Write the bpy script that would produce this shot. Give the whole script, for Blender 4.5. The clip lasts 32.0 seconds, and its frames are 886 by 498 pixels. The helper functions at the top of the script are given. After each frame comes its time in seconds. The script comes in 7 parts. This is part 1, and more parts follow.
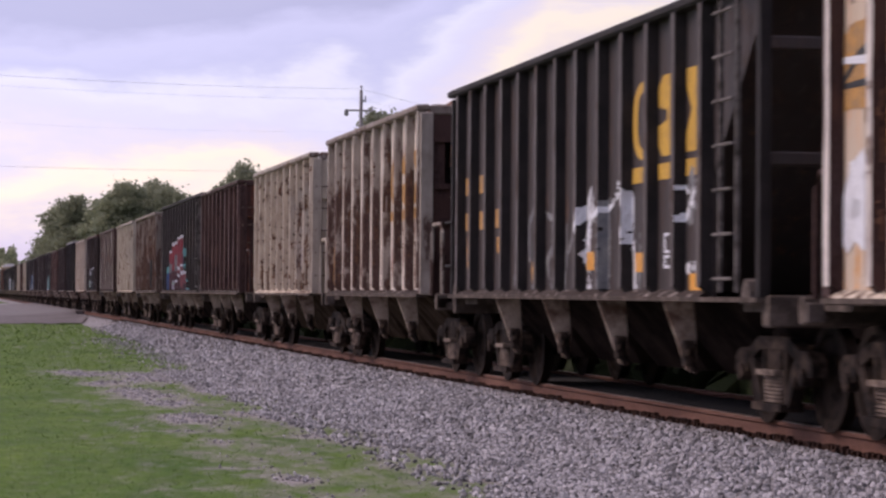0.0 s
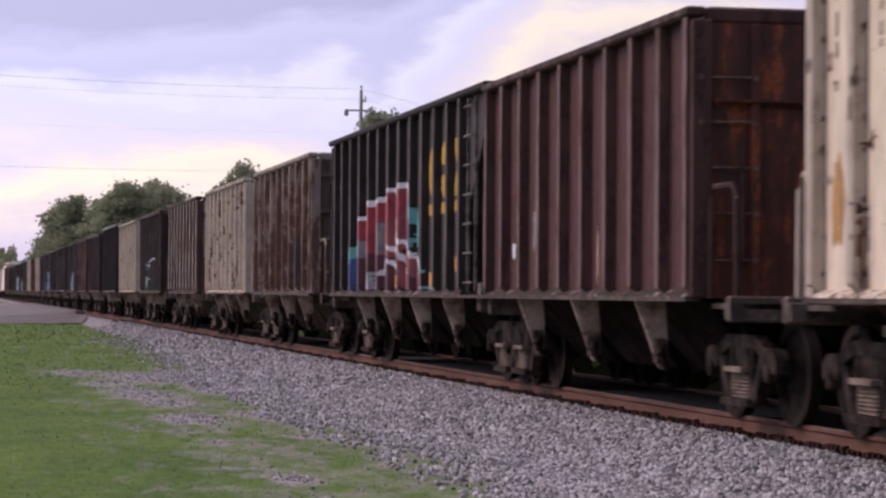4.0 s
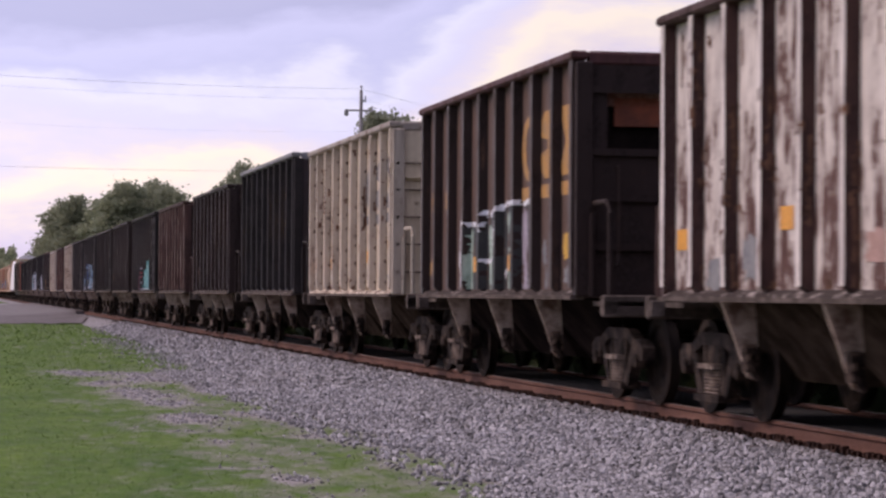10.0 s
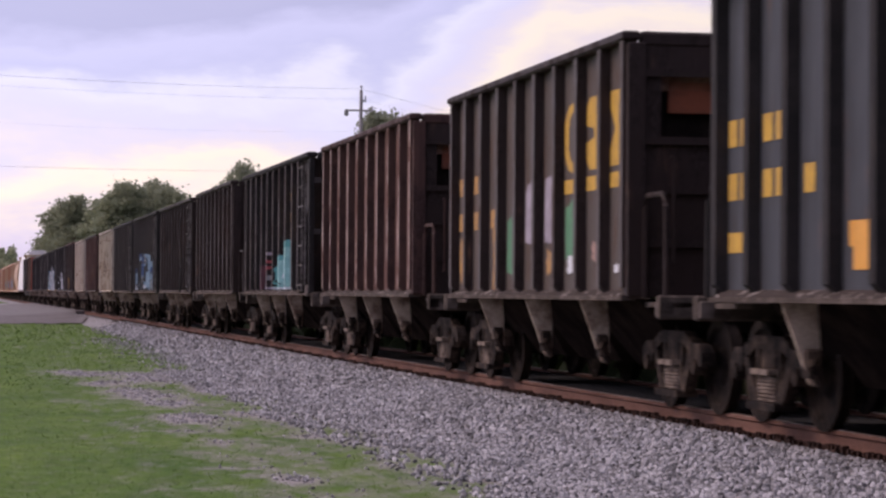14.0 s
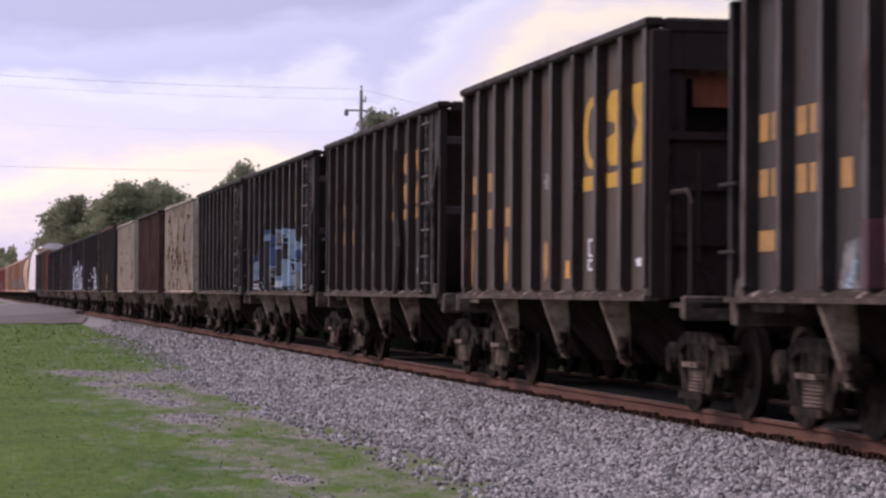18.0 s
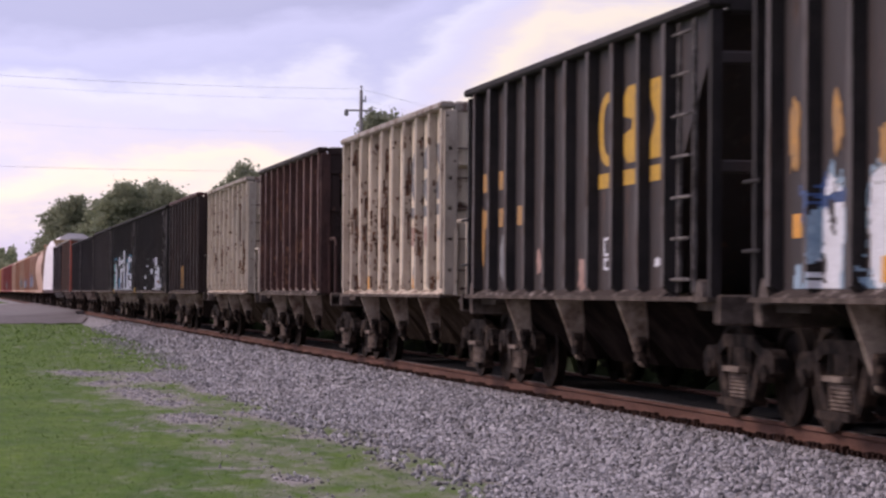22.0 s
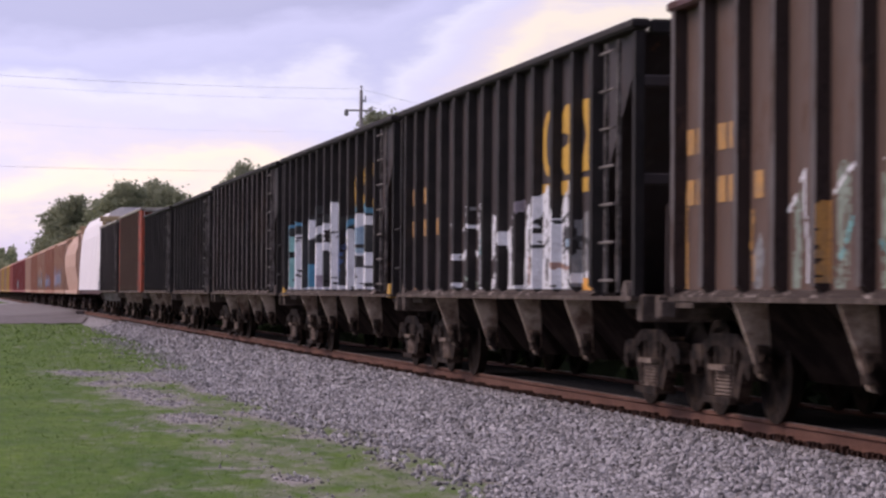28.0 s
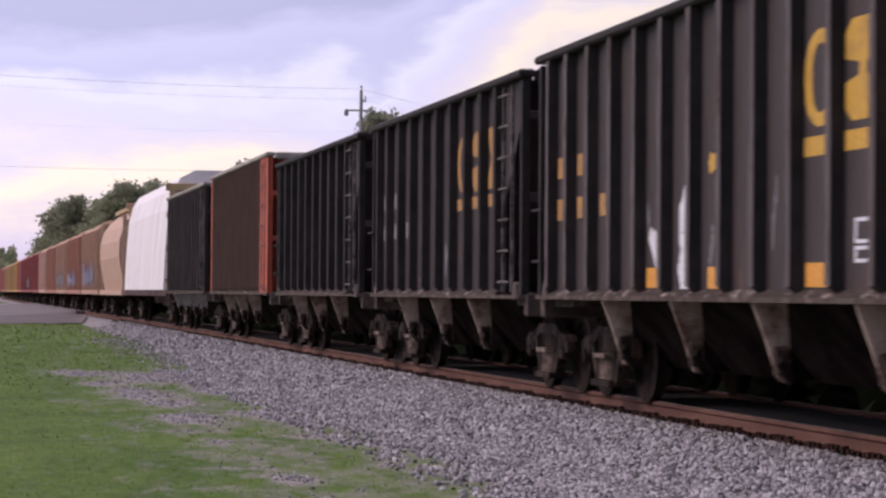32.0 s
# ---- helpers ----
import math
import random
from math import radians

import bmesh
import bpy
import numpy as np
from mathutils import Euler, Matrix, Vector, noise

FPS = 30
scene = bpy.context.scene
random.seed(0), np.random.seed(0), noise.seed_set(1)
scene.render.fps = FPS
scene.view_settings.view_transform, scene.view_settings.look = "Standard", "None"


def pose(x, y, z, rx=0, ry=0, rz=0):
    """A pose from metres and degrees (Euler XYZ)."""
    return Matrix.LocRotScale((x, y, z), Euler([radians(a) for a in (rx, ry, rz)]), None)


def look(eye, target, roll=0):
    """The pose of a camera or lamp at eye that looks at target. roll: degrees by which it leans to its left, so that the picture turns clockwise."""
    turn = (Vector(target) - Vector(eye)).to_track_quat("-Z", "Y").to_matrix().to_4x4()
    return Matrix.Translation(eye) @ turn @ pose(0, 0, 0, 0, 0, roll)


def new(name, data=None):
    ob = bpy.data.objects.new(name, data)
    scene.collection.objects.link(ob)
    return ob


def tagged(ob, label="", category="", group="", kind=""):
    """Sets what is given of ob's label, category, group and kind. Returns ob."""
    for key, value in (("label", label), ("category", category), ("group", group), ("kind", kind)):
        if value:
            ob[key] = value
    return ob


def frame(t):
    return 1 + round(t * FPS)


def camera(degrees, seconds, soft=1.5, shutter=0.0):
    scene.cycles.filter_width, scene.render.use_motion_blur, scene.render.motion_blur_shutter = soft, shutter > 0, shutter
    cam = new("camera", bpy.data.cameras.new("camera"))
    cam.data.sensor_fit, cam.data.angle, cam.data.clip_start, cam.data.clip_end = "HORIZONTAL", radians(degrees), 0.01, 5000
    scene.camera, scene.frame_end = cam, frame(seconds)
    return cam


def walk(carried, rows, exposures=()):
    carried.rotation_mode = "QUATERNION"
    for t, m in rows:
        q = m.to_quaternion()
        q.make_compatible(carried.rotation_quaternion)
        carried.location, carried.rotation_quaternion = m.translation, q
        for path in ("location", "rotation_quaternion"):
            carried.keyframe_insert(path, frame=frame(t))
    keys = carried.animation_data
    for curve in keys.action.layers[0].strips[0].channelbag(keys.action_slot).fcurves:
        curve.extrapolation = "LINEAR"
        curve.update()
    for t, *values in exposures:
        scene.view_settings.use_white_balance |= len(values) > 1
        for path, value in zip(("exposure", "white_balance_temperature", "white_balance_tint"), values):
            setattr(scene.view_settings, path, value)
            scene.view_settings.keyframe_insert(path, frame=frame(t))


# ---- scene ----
# Camera: stands still beside the track, eye height above the grass.
RAIL_Z = 0.45          # top of rail above the grass
TRACK_X = 8.355        # centre line of the track, which runs along y
SPEED = 9.52           # metres a second, towards -y
cam = camera(19.98, 32.0, soft=2.5, shutter=0.4)
walk(cam, [(0, pose(0, 0, 1.62, 91.01, -0.4, -11.01)), (32, pose(0, 0, 1.62, 91.01, -0.4, -11.01))], exposures=[(0, 0.0, 6350, 17), (32, 0.0, 6350, 17)])

# ---------- world and sun ----------
world = bpy.data.worlds.new("evening_sky")
scene.world = world
world.use_nodes = True
wn, wl = world.node_tree.nodes, world.node_tree.links
wn.clear()


def wnode(kind, **kw):
    n = wn.new(kind)
    for k, v in kw.items():
        n.inputs[k].default_value = v
    return n


w_out = wn.new("ShaderNodeOutputWorld")
w_mix = wn.new("ShaderNodeMixShader")
w_mix.inputs[0].default_value = 0.9
sky = wn.new("ShaderNodeTexSky")
sky.sky_type = "NISHITA"
sky.sun_disc = False
sky.sun_elevation, sky.sun_rotation = radians(45), radians(-68)
bg_sky = wnode("ShaderNodeBackground", Strength=0.12)
bg_cloud = wnode("ShaderNodeBackground", Strength=0.98)
tc = wn.new("ShaderNodeTexCoord")
sep = wn.new("ShaderNodeSeparateXYZ")
mapn = wn.new("ShaderNodeMapping")
mapn.inputs["Location"].default_value = (3.1, 0.4, 1.7)
mapn.inputs["Scale"].default_value = (1.0, 1.0, 3.2)
nz1 = wnode("ShaderNodeTexNoise", Scale=7.0, Detail=7.0, Roughness=0.55, Distortion=0.25)
nz2 = wnode("ShaderNodeTexNoise", Scale=24.0, Detail=6.0, Roughness=0.6)
m1 = wn.new("ShaderNodeMath"); m1.operation = "MULTIPLY_ADD"; m1.inputs[1].default_value = 0.085; m1.inputs[2].default_value = -0.0535
m2 = wn.new("ShaderNodeMath"); m2.operation = "MULTIPLY_ADD"; m2.inputs[1].default_value = 0.022
m3 = wn.new("ShaderNodeMath"); m3.operation = "ADD"
ramp = wn.new("ShaderNodeValToRGB")
SKY_STOPS = [(0.0, (0.64, 0.56, 0.72)), (0.020, (0.78, 0.69, 0.86)), (0.030, (0.98, 0.84, 0.82)), (0.041, (1.14, 0.98, 0.80)),
             (0.052, (0.90, 0.80, 0.90)), (0.064, (0.80, 0.76, 0.99)), (0.075, (0.88, 0.85, 1.02)), (0.084, (0.63, 0.62, 0.89)),
             (0.097, (0.69, 0.67, 0.95)), (0.113, (0.53, 0.52, 0.76)), (0.2, (0.66, 0.64, 0.84)), (0.6, (0.72, 0.72, 0.90))]
for i, (p, c) in enumerate(SKY_STOPS):
    e = ramp.color_ramp.elements[i] if i < 2 else ramp.color_ramp.elements.new(p)
    e.position, e.color = p, (*c, 1)
wl.new(tc.outputs["Generated"], sep.inputs[0])
wl.new(tc.outputs["Generated"], mapn.inputs["Vector"])
wl.new(mapn.outputs[0], nz1.inputs["Vector"])
wl.new(mapn.outputs[0], nz2.inputs["Vector"])
wl.new(nz1.outputs[0], m1.inputs[0])
wl.new(nz2.outputs[0], m2.inputs[0])
wl.new(m1.outputs[0], m2.inputs[2])
wl.new(m2.outputs[0], m3.inputs[0])
wl.new(sep.outputs[2], m3.inputs[1])
lift = wnode("ShaderNodeMapRange", **{"From Min": 0.165, "From Max": 0.23, "To Min": 0.0, "To Max": -0.068})
m4 = wn.new("ShaderNodeMath"); m4.operation = "ADD"
wl.new(sep.outputs[0], lift.inputs["Value"])
wl.new(lift.outputs[0], m4.inputs[0])
wl.new(m3.outputs[0], m4.inputs[1])
wl.new(m4.outputs[0], ramp.inputs[0])
# the half of the sky away from the low sun is dimmer
west = wn.new("ShaderNodeVectorMath"); west.operation = "DOT_PRODUCT"; west.inputs[1].default_value = (-0.93, 0.36, 0.0)
side = wnode("ShaderNodeMapRange", **{"From Min": -1.0, "From Max": 1.0, "To Min": 0.32, "To Max": 1.50})
tint = wn.new("ShaderNodeVectorMath"); tint.operation = "SCALE"
wl.new(tc.outputs["Generated"], west.inputs[0])
wl.new(west.outputs["Value"], side.inputs["Value"])
wl.new(ramp.outputs[0], tint.inputs[0])
wl.new(side.outputs[0], tint.inputs["Scale"])
wl.new(tint.outputs[0], bg_cloud.inputs["Color"])
wl.new(sky.outputs[0], bg_sky.inputs["Color"])
wl.new(bg_sky.outputs[0], w_mix.inputs[1])
wl.new(bg_cloud.outputs[0], w_mix.inputs[2])
wl.new(w_mix.outputs[0], w_out.inputs[0])

sun = new("sun", bpy.data.lights.new("sun", "SUN"))
sun.data.energy, sun.data.angle, sun.data.color = 2.0, radians(36), (1.0, 0.78, 0.62)
sun.matrix_world = look((-60, 24, 64), (0, 0, 0))


# ---------- materials ----------
def rgb(c):
    return (*c, 1.0)


def material(name, rough=0.8, metal=0.0):
    m = bpy.data.materials.new(name)
    m.use_nodes = True
    b = m.node_tree.nodes["Principled BSDF"]
    b.inputs["Roughness"].default_value, b.inputs["Metallic"].default_value = rough, metal
    return m, m.node_tree.nodes, m.node_tree.links, b


def own_coord(n, l, spread=23.0):
    """Object coordinates, shifted by a random amount for each object."""
    co = n.new("ShaderNodeTexCoord").outputs["Object"]
    k = n.new("ShaderNodeVectorMath"); k.operation = "SCALE"
    k.inputs[0].default_value = (spread, spread * 1.7, spread * 0.6)
    l.new(n.new("ShaderNodeObjectInfo").outputs["Random"], k.inputs["Scale"])
    a = n.new("ShaderNodeVectorMath")
    l.new(co, a.inputs[0])
    l.new(k.outputs[0], a.inputs[1])
    return a.outputs[0], co


def noise_node(n, l, coord, scale, detail=4, rough=0.6, stretch=(1, 1, 1), shift=0.0):
    mp = n.new("ShaderNodeMapping")
    mp.inputs["Scale"].default_value = stretch
    mp.inputs["Location"].default_value = (shift, shift * 1.7, shift * 0.6)
    l.new(coord, mp.inputs["Vector"])
    t = n.new("ShaderNodeTexNoise")
    t.inputs["Scale"].default_value, t.inputs["Detail"].default_value, t.inputs["Roughness"].default_value = scale, detail, rough
    l.new(mp.outputs[0], t.inputs["Vector"])
    return t.outputs[0]


def band(n, l, value, lo, hi):
    r = n.new("ShaderNodeMapRange")
    r.inputs["From Min"].default_value, r.inputs["From Max"].default_value = lo, hi
    l.new(value, r.inputs["Value"])
    return r.outputs[0]


def blend(n, l, fac, a, b, mode="MIX"):
    x = n.new("ShaderNodeMix")
    x.data_type, x.blend_type = "RGBA", mode
    if isinstance(fac, (int, float)):
        x.inputs[0].default_value = fac
    else:
        l.new(fac, x.inputs[0])
    for s, v in ((6, a), (7, b)):
        if isinstance(v, tuple):
            x.inputs[s].default_value = rgb(v)
        else:
            l.new(v, x.inputs[s])
    return x.outputs[2]


def bump(n, l, b, height, strength, dist):
    k = n.new("ShaderNodeBump")
    k.inputs["Strength"].default_value, k.inputs["Distance"].default_value = strength, dist
    l.new(height, k.inputs["Height"])
    l.new(k.outputs[0], b.inputs["Normal"])


def two_tone(name, a, b2, scale=6.0, lo=0.4, hi=0.65, rough=0.8, metal=0.0, stretch=(1, 1, 1), bumps=0.3, bdist=0.01, fine=60.0, island=0.0, objvar=0.0, spec=0.5):
    """Two colours mixed by noise at two scales, with grain in the relief."""
    m, n, l, bs = material(name, rough, metal)
    bs.inputs["Specular IOR Level"].default_value = spec
    co, here = own_coord(n, l)
    big = noise_node(n, l, co, scale, 5, 0.65, stretch)
    small = noise_node(n, l, co, fine, 3, 0.6)
    col = blend(n, l, band(n, l, big, lo, hi), a, b2)
    shade = blend(n, l, band(n, l, small, 0.3, 0.75), (0.72, 0.72, 0.72), (1.2, 1.2, 1.2))
    col = blend(n, l, 1.0, col, shade, "MULTIPLY")
    if island or objvar:
        src = n.new("ShaderNodeNewGeometry").outputs["Random Per Island"] if island else n.new("ShaderNodeObjectInfo").outputs["Random"]
        amt = island or objvar
        v = blend(n, l, src, (1 - amt,) * 3, (1 + amt,) * 3)
        col = blend(n, l, 1.0, col, v, "MULTIPLY")
    l.new(col, bs.inputs["Base Color"])
    if bumps:
        bump(n, l, bs, small, bumps, bdist)
    return m


def weathered(name, base, rust=(0.10, 0.045, 0.03), amount=0.3, spots=0.0, grime=0.35, rough=0.75, seed=0.0, low=0.0):
    """Old car paint: vertical rust streaks, blotches, soft grime, flaked spots. amount 0..1 is the share gone to rust; low adds more rust towards the sill."""
    m, n, l, bs = material(name, rough, 0.0)
    bs.inputs["Specular IOR Level"].default_value = 0.25
    co, here = own_coord(n, l)
    streak = noise_node(n, l, co, 6.0, 5, 0.68, (1.0, 1.0, 0.19), seed)
    blot = noise_node(n, l, co, 2.6, 6, 0.72, (1, 1, 0.55), seed + 3.3)
    fine = noise_node(n, l, co, 38.0, 3, 0.6, (1, 1, 0.5), seed)
    s = n.new("ShaderNodeMath"); s.operation = "MULTIPLY_ADD"; s.inputs[1].default_value = 0.55
    l.new(blot, s.inputs[0])
    s2 = n.new("ShaderNodeMath"); s2.operation = "MULTIPLY"; s2.inputs[1].default_value = 0.45
    l.new(streak, s2.inputs[0])
    l.new(s2.outputs[0], s.inputs[2])
    field = s.outputs[0]
    if low:
        sp = n.new("ShaderNodeSeparateXYZ")
        l.new(here, sp.inputs[0])
        lowv = band(n, l, sp.outputs[2], 3.0, 1.2)
        q = n.new("ShaderNodeMath"); q.operation = "MULTIPLY_ADD"; q.inputs[1].default_value = low
        l.new(lowv, q.inputs[0]); l.new(field, q.inputs[2])
        field = q.outputs[0]
    # ragged edges: the grain shifts the border of the rust
    rag = n.new("ShaderNodeMath"); rag.operation = "MULTIPLY_ADD"; rag.inputs[1].default_value = 0.10
    l.new(fine, rag.inputs[0]); l.new(field, rag.inputs[2])
    field = rag.outputs[0]
    edge = 0.75 - 0.40 * amount
    mask = band(n, l, field, edge - 0.02, edge + 0.02)
    halo = band(n, l, field, edge - 0.11, edge + 0.01)
    dirty = blend(n, l, band(n, l, blot, 0.3, 0.7), base, tuple(c * (1 - grime) for c in base))
    rusty = blend(n, l, band(n, l, fine, 0.35, 0.7), rust, tuple(min(1, c * 1.9 + 0.01) for c in rust))
    drip = noise_node(n, l, co, 9.0, 4, 0.6, (1, 1, 0.055), seed + 7.7)
    fade = noise_node(n, l, co, 1.1, 3, 0.5, (1, 1, 0.8), seed + 1.9)
    dm = n.new("ShaderNodeMath"); dm.operation = "MULTIPLY"
    l.new(band(n, l, drip, 0.50, 0.68), dm.inputs[0]); l.new(band(n, l, fade, 0.36, 0.62), dm.inputs[1])
    dk = n.new("ShaderNodeMath"); dk.operation = "MULTIPLY"; dk.inputs[1].default_value = 0.55 if sum(base) < 0.5 else 0.78
    l.new(dm.outputs[0], dk.inputs[0])
    hk = n.new("ShaderNodeMath"); hk.operation = "MULTIPLY"; hk.inputs[1].default_value = 0.6
    l.new(halo, hk.inputs[0])
    dirty = blend(n, l, hk.outputs[0], dirty, tuple(min(1, 0.40 * c + 0.60 * r * k) for c, r, k in zip(base, rust, (1.5, 1.25, 1.1))))
    dirty = blend(n, l, dk.outputs[0], dirty, tuple(0.45 * c + 0.55 * r for c, r in zip(base, rust)))
    dirty = blend(n, l, band(n, l, noise_node(n, l, co, 7.0, 4, 0.6, (1, 1, 0.05), seed + 4.1), 0.56, 0.74), dirty, blend(n, l, 1.0, dirty, (1.45, 1.42, 1.38) if sum(base) < 0.5 else (1.13, 1.12, 1.10), "MULTIPLY"))
    if sum(base) < 0.5:
        # orange rust runs on the dark paint
        run = n.new("ShaderNodeMath"); run.operation = "MULTIPLY"
        l.new(band(n, l, noise_node(n, l, co, 6.5, 4, 0.65, (1, 1, 0.07), seed + 12.3), 0.56, 0.70), run.inputs[0])
        l.new(band(n, l, noise_node(n, l, co, 1.6, 4, 0.6, (1, 1, 1.2), seed + 15.1), 0.50, 0.66), run.inputs[1])
        runk = n.new("ShaderNodeMath"); runk.operation = "MULTIPLY"; runk.inputs[1].default_value = 0.7
        l.new(run.outputs[0], runk.inputs[0])
        dirty = blend(n, l, runk.outputs[0], dirty, (0.17, 0.085, 0.055))
    col = blend(n, l, mask, dirty, rusty)
    if spots:
        v = n.new("ShaderNodeTexVoronoi")
        v.inputs["Scale"].default_value = 1.15
        mp = n.new("ShaderNodeMapping"); mp.inputs["Location"].default_value = (seed, seed * 2, seed)
        mp.inputs["Scale"].default_value = (1, 1.3, 1.6)
        l.new(co, mp.inputs["Vector"]); l.new(mp.outputs[0], v.inputs["Vector"])
        d = n.new("ShaderNodeMath"); d.operation = "MULTIPLY_ADD"; d.inputs[1].default_value = 0.16
        l.new(fine, d.inputs[0]); l.new(v.outputs["Distance"], d.inputs[2])
        col = blend(n, l, band(n, l, d.outputs[0], spots + 0.03, spots - 0.03), col, tuple(c * 0.8 for c in rust))
        v2 = n.new("ShaderNodeTexVoronoi")
        v2.inputs["Scale"].default_value = 3.4
        l.new(mp.outputs[0], v2.inputs["Vector"])
        d2 = n.new("ShaderNodeMath"); d2.operation = "MULTIPLY_ADD"; d2.inputs[1].default_value = 0.25
        l.new(blot, d2.inputs[0]); l.new(v2.outputs["Distance"], d2.inputs[2])
        col = blend(n, l, band(n, l, d2.outputs[0], spots + 0.04, spots - 0.02), col, tuple(min(1, c * 1.2) for c in rust))
    l.new(col, bs.inputs["Base Color"])
    rr = band(n, l, mask, 0, 1)
    mr = n.new("ShaderNodeMapRange"); mr.inputs["To Min"].default_value, mr.inputs["To Max"].default_value = rough - 0.15, 0.92
    l.new(rr, mr.inputs["Value"]); l.new(mr.outputs[0], bs.inputs["Roughness"])
    # dented sheet under fine grain
    dent = n.new("ShaderNodeBump")
    dent.inputs["Strength"].default_value, dent.inputs["Distance"].default_value = 0.5, 0.05
    l.new(noise_node(n, l, co, 1.3, 2, 0.5, (1, 1.2, 0.9), seed + 2.2), dent.inputs["Height"])
    grain = n.new("ShaderNodeBump")
    grain.inputs["Strength"].default_value, grain.inputs["Distance"].default_value = 0.25, 0.006
    l.new(fine, grain.inputs["Height"]); l.new(dent.outputs[0], grain.inputs["Normal"]); l.new(grain.outputs[0], bs.inputs["Normal"])
    return m


def leaf_material(name, a, b2):
    """Thin leaves: part of the light goes through."""
    m = two_tone(name, a, b2, 0.5, 0.35, 0.65, rough=0.85, bumps=0, island=0.2, spec=0.2)
    n, l = m.node_tree.nodes, m.node_tree.links
    bs, out = n["Principled BSDF"], n["Material Output"]
    tr, mx = n.new("ShaderNodeBsdfTranslucent"), n.new("ShaderNodeMixShader")
    mx.inputs[0].default_value = 0.42
    l.new(bs.inputs["Base Color"].links[0].from_socket, tr.inputs["Color"])
    l.new(bs.outputs[0], mx.inputs[1]); l.new(tr.outputs[0], mx.inputs[2]); l.new(mx.outputs[0], out.inputs["Surface"])
    return m


M_RAIL = two_tone("rusty_rail_steel", (0.125, 0.062, 0.046), (0.20, 0.105, 0.078), 3, stretch=(1, 0.2, 1), rough=0.8, spec=0.12)
M_RAILTOP = two_tone("worn_rail_head", (0.45, 0.40, 0.38), (0.30, 0.24, 0.21), 4, stretch=(1, 0.1, 1), rough=0.35, metal=0.9, bumps=0.05)
M_CLIP = two_tone("dark_rusty_clip", (0.035, 0.02, 0.016), (0.07, 0.035, 0.025), 9, spec=0.12)
M_TIE = two_tone("creosoted_wood", (0.035, 0.027, 0.024), (0.09, 0.07, 0.06), 5, stretch=(0.3, 3, 3), rough=0.9, bumps=0.5, spec=0.12)
M_STONE = two_tone("crushed_granite", (0.248, 0.236, 0.25), (0.385, 0.366, 0.386), 2.2, rough=0.9, island=0.68, fine=45, bumps=0.4)
M_PIECE = two_tone("crushed_granite_piece", (0.248, 0.236, 0.25), (0.385, 0.366, 0.386), 2.2, rough=0.9, objvar=0.68, fine=45, bumps=0.4)
M_TRUCK = two_tone("grimy_cast_steel", (0.014, 0.010, 0.009), (0.10, 0.07, 0.055), 5, 0.44, 0.70, rough=0.85, spec=0.12)
M_SPRING = two_tone("dusty_coil_steel", (0.30, 0.235, 0.195), (0.08, 0.056, 0.048), 7, rough=0.8, spec=0.12)
# wheels and hoppers: shade under the cars is put into the colour
M_WHEEL = two_tone("wheel_steel_in_shade", (0.009, 0.0065, 0.006), (0.040, 0.028, 0.022), 4, rough=0.9, metal=0.0, spec=0.12)
M_HOPPER = two_tone("hopper_steel_in_shade", (0.012, 0.009, 0.0085), (0.030, 0.022, 0.019), 2, rough=0.95, spec=0.0)
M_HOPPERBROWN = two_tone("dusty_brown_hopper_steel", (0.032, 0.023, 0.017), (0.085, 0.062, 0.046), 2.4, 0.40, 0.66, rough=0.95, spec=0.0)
M_FIN = two_tone("dusty_hopper_sheet", (0.54, 0.43, 0.35), (0.16, 0.10, 0.075), 3.6, 0.42, 0.64, rough=0.9, spec=0.12)
M_FINPALE = two_tone("pale_hopper_sheet", (0.42, 0.39, 0.36), (0.25, 0.22, 0.2), 2.2, rough=0.9)
M_SILL = two_tone("dusty_sill_steel", (0.055, 0.042, 0.038), (0.40, 0.345, 0.32), 5.5, 0.56, 0.67, rough=0.95, spec=0.1)
M_ORANGE = two_tone("orange_primer", (0.24, 0.065, 0.03), (0.11, 0.035, 0.022), 3, rough=0.8)
M_YELLOW = two_tone("faded_yellow_paint", (0.62, 0.36, 0.05), (0.42, 0.24, 0.06), 6, 0.45, 0.75, rough=0.7)
M_FADED = two_tone("almost_gone_orange_paint", (0.36, 0.26, 0.19), (0.24, 0.15, 0.11), 5, rough=0.8)
M_REFLECT = two_tone("orange_reflector", (0.78, 0.36, 0.05), (0.62, 0.28, 0.05), 6, 0.45, 0.75, rough=0.5)
M_GREYLET = two_tone("faded_grey_paint", (0.16, 0.16, 0.18), (0.28, 0.27, 0.27), 6, rough=0.7)
M_ORANGELET = two_tone("faded_orange_paint", (0.50, 0.26, 0.075), (0.33, 0.20, 0.10), 7, 0.42, 0.66, rough=0.7)
M_WHITE = two_tone("white_spray_paint", (0.76, 0.76, 0.82), (0.50, 0.48, 0.52), 5, 0.5, 0.85, rough=0.6)
M_CRIMSON = two_tone("crimson_spray_paint", (0.34, 0.045, 0.06), (0.2, 0.03, 0.05), 4, rough=0.6)
M_PINKRED = two_tone("faded_red_spray_paint", (0.29, 0.085, 0.095), (0.20, 0.05, 0.062), 3, rough=0.7)
M_TEAL = two_tone("teal_spray_paint", (0.16, 0.42, 0.42), (0.10, 0.30, 0.34), 4, rough=0.6)
M_PALETEAL = two_tone("pale_teal_spray_paint", (0.36, 0.60, 0.60), (0.24, 0.46, 0.48), 4, rough=0.6)
M_DULLMINT = two_tone("dull_pale_green_spray_paint", (0.26, 0.31, 0.26), (0.15, 0.17, 0.145), 5, rough=0.7)
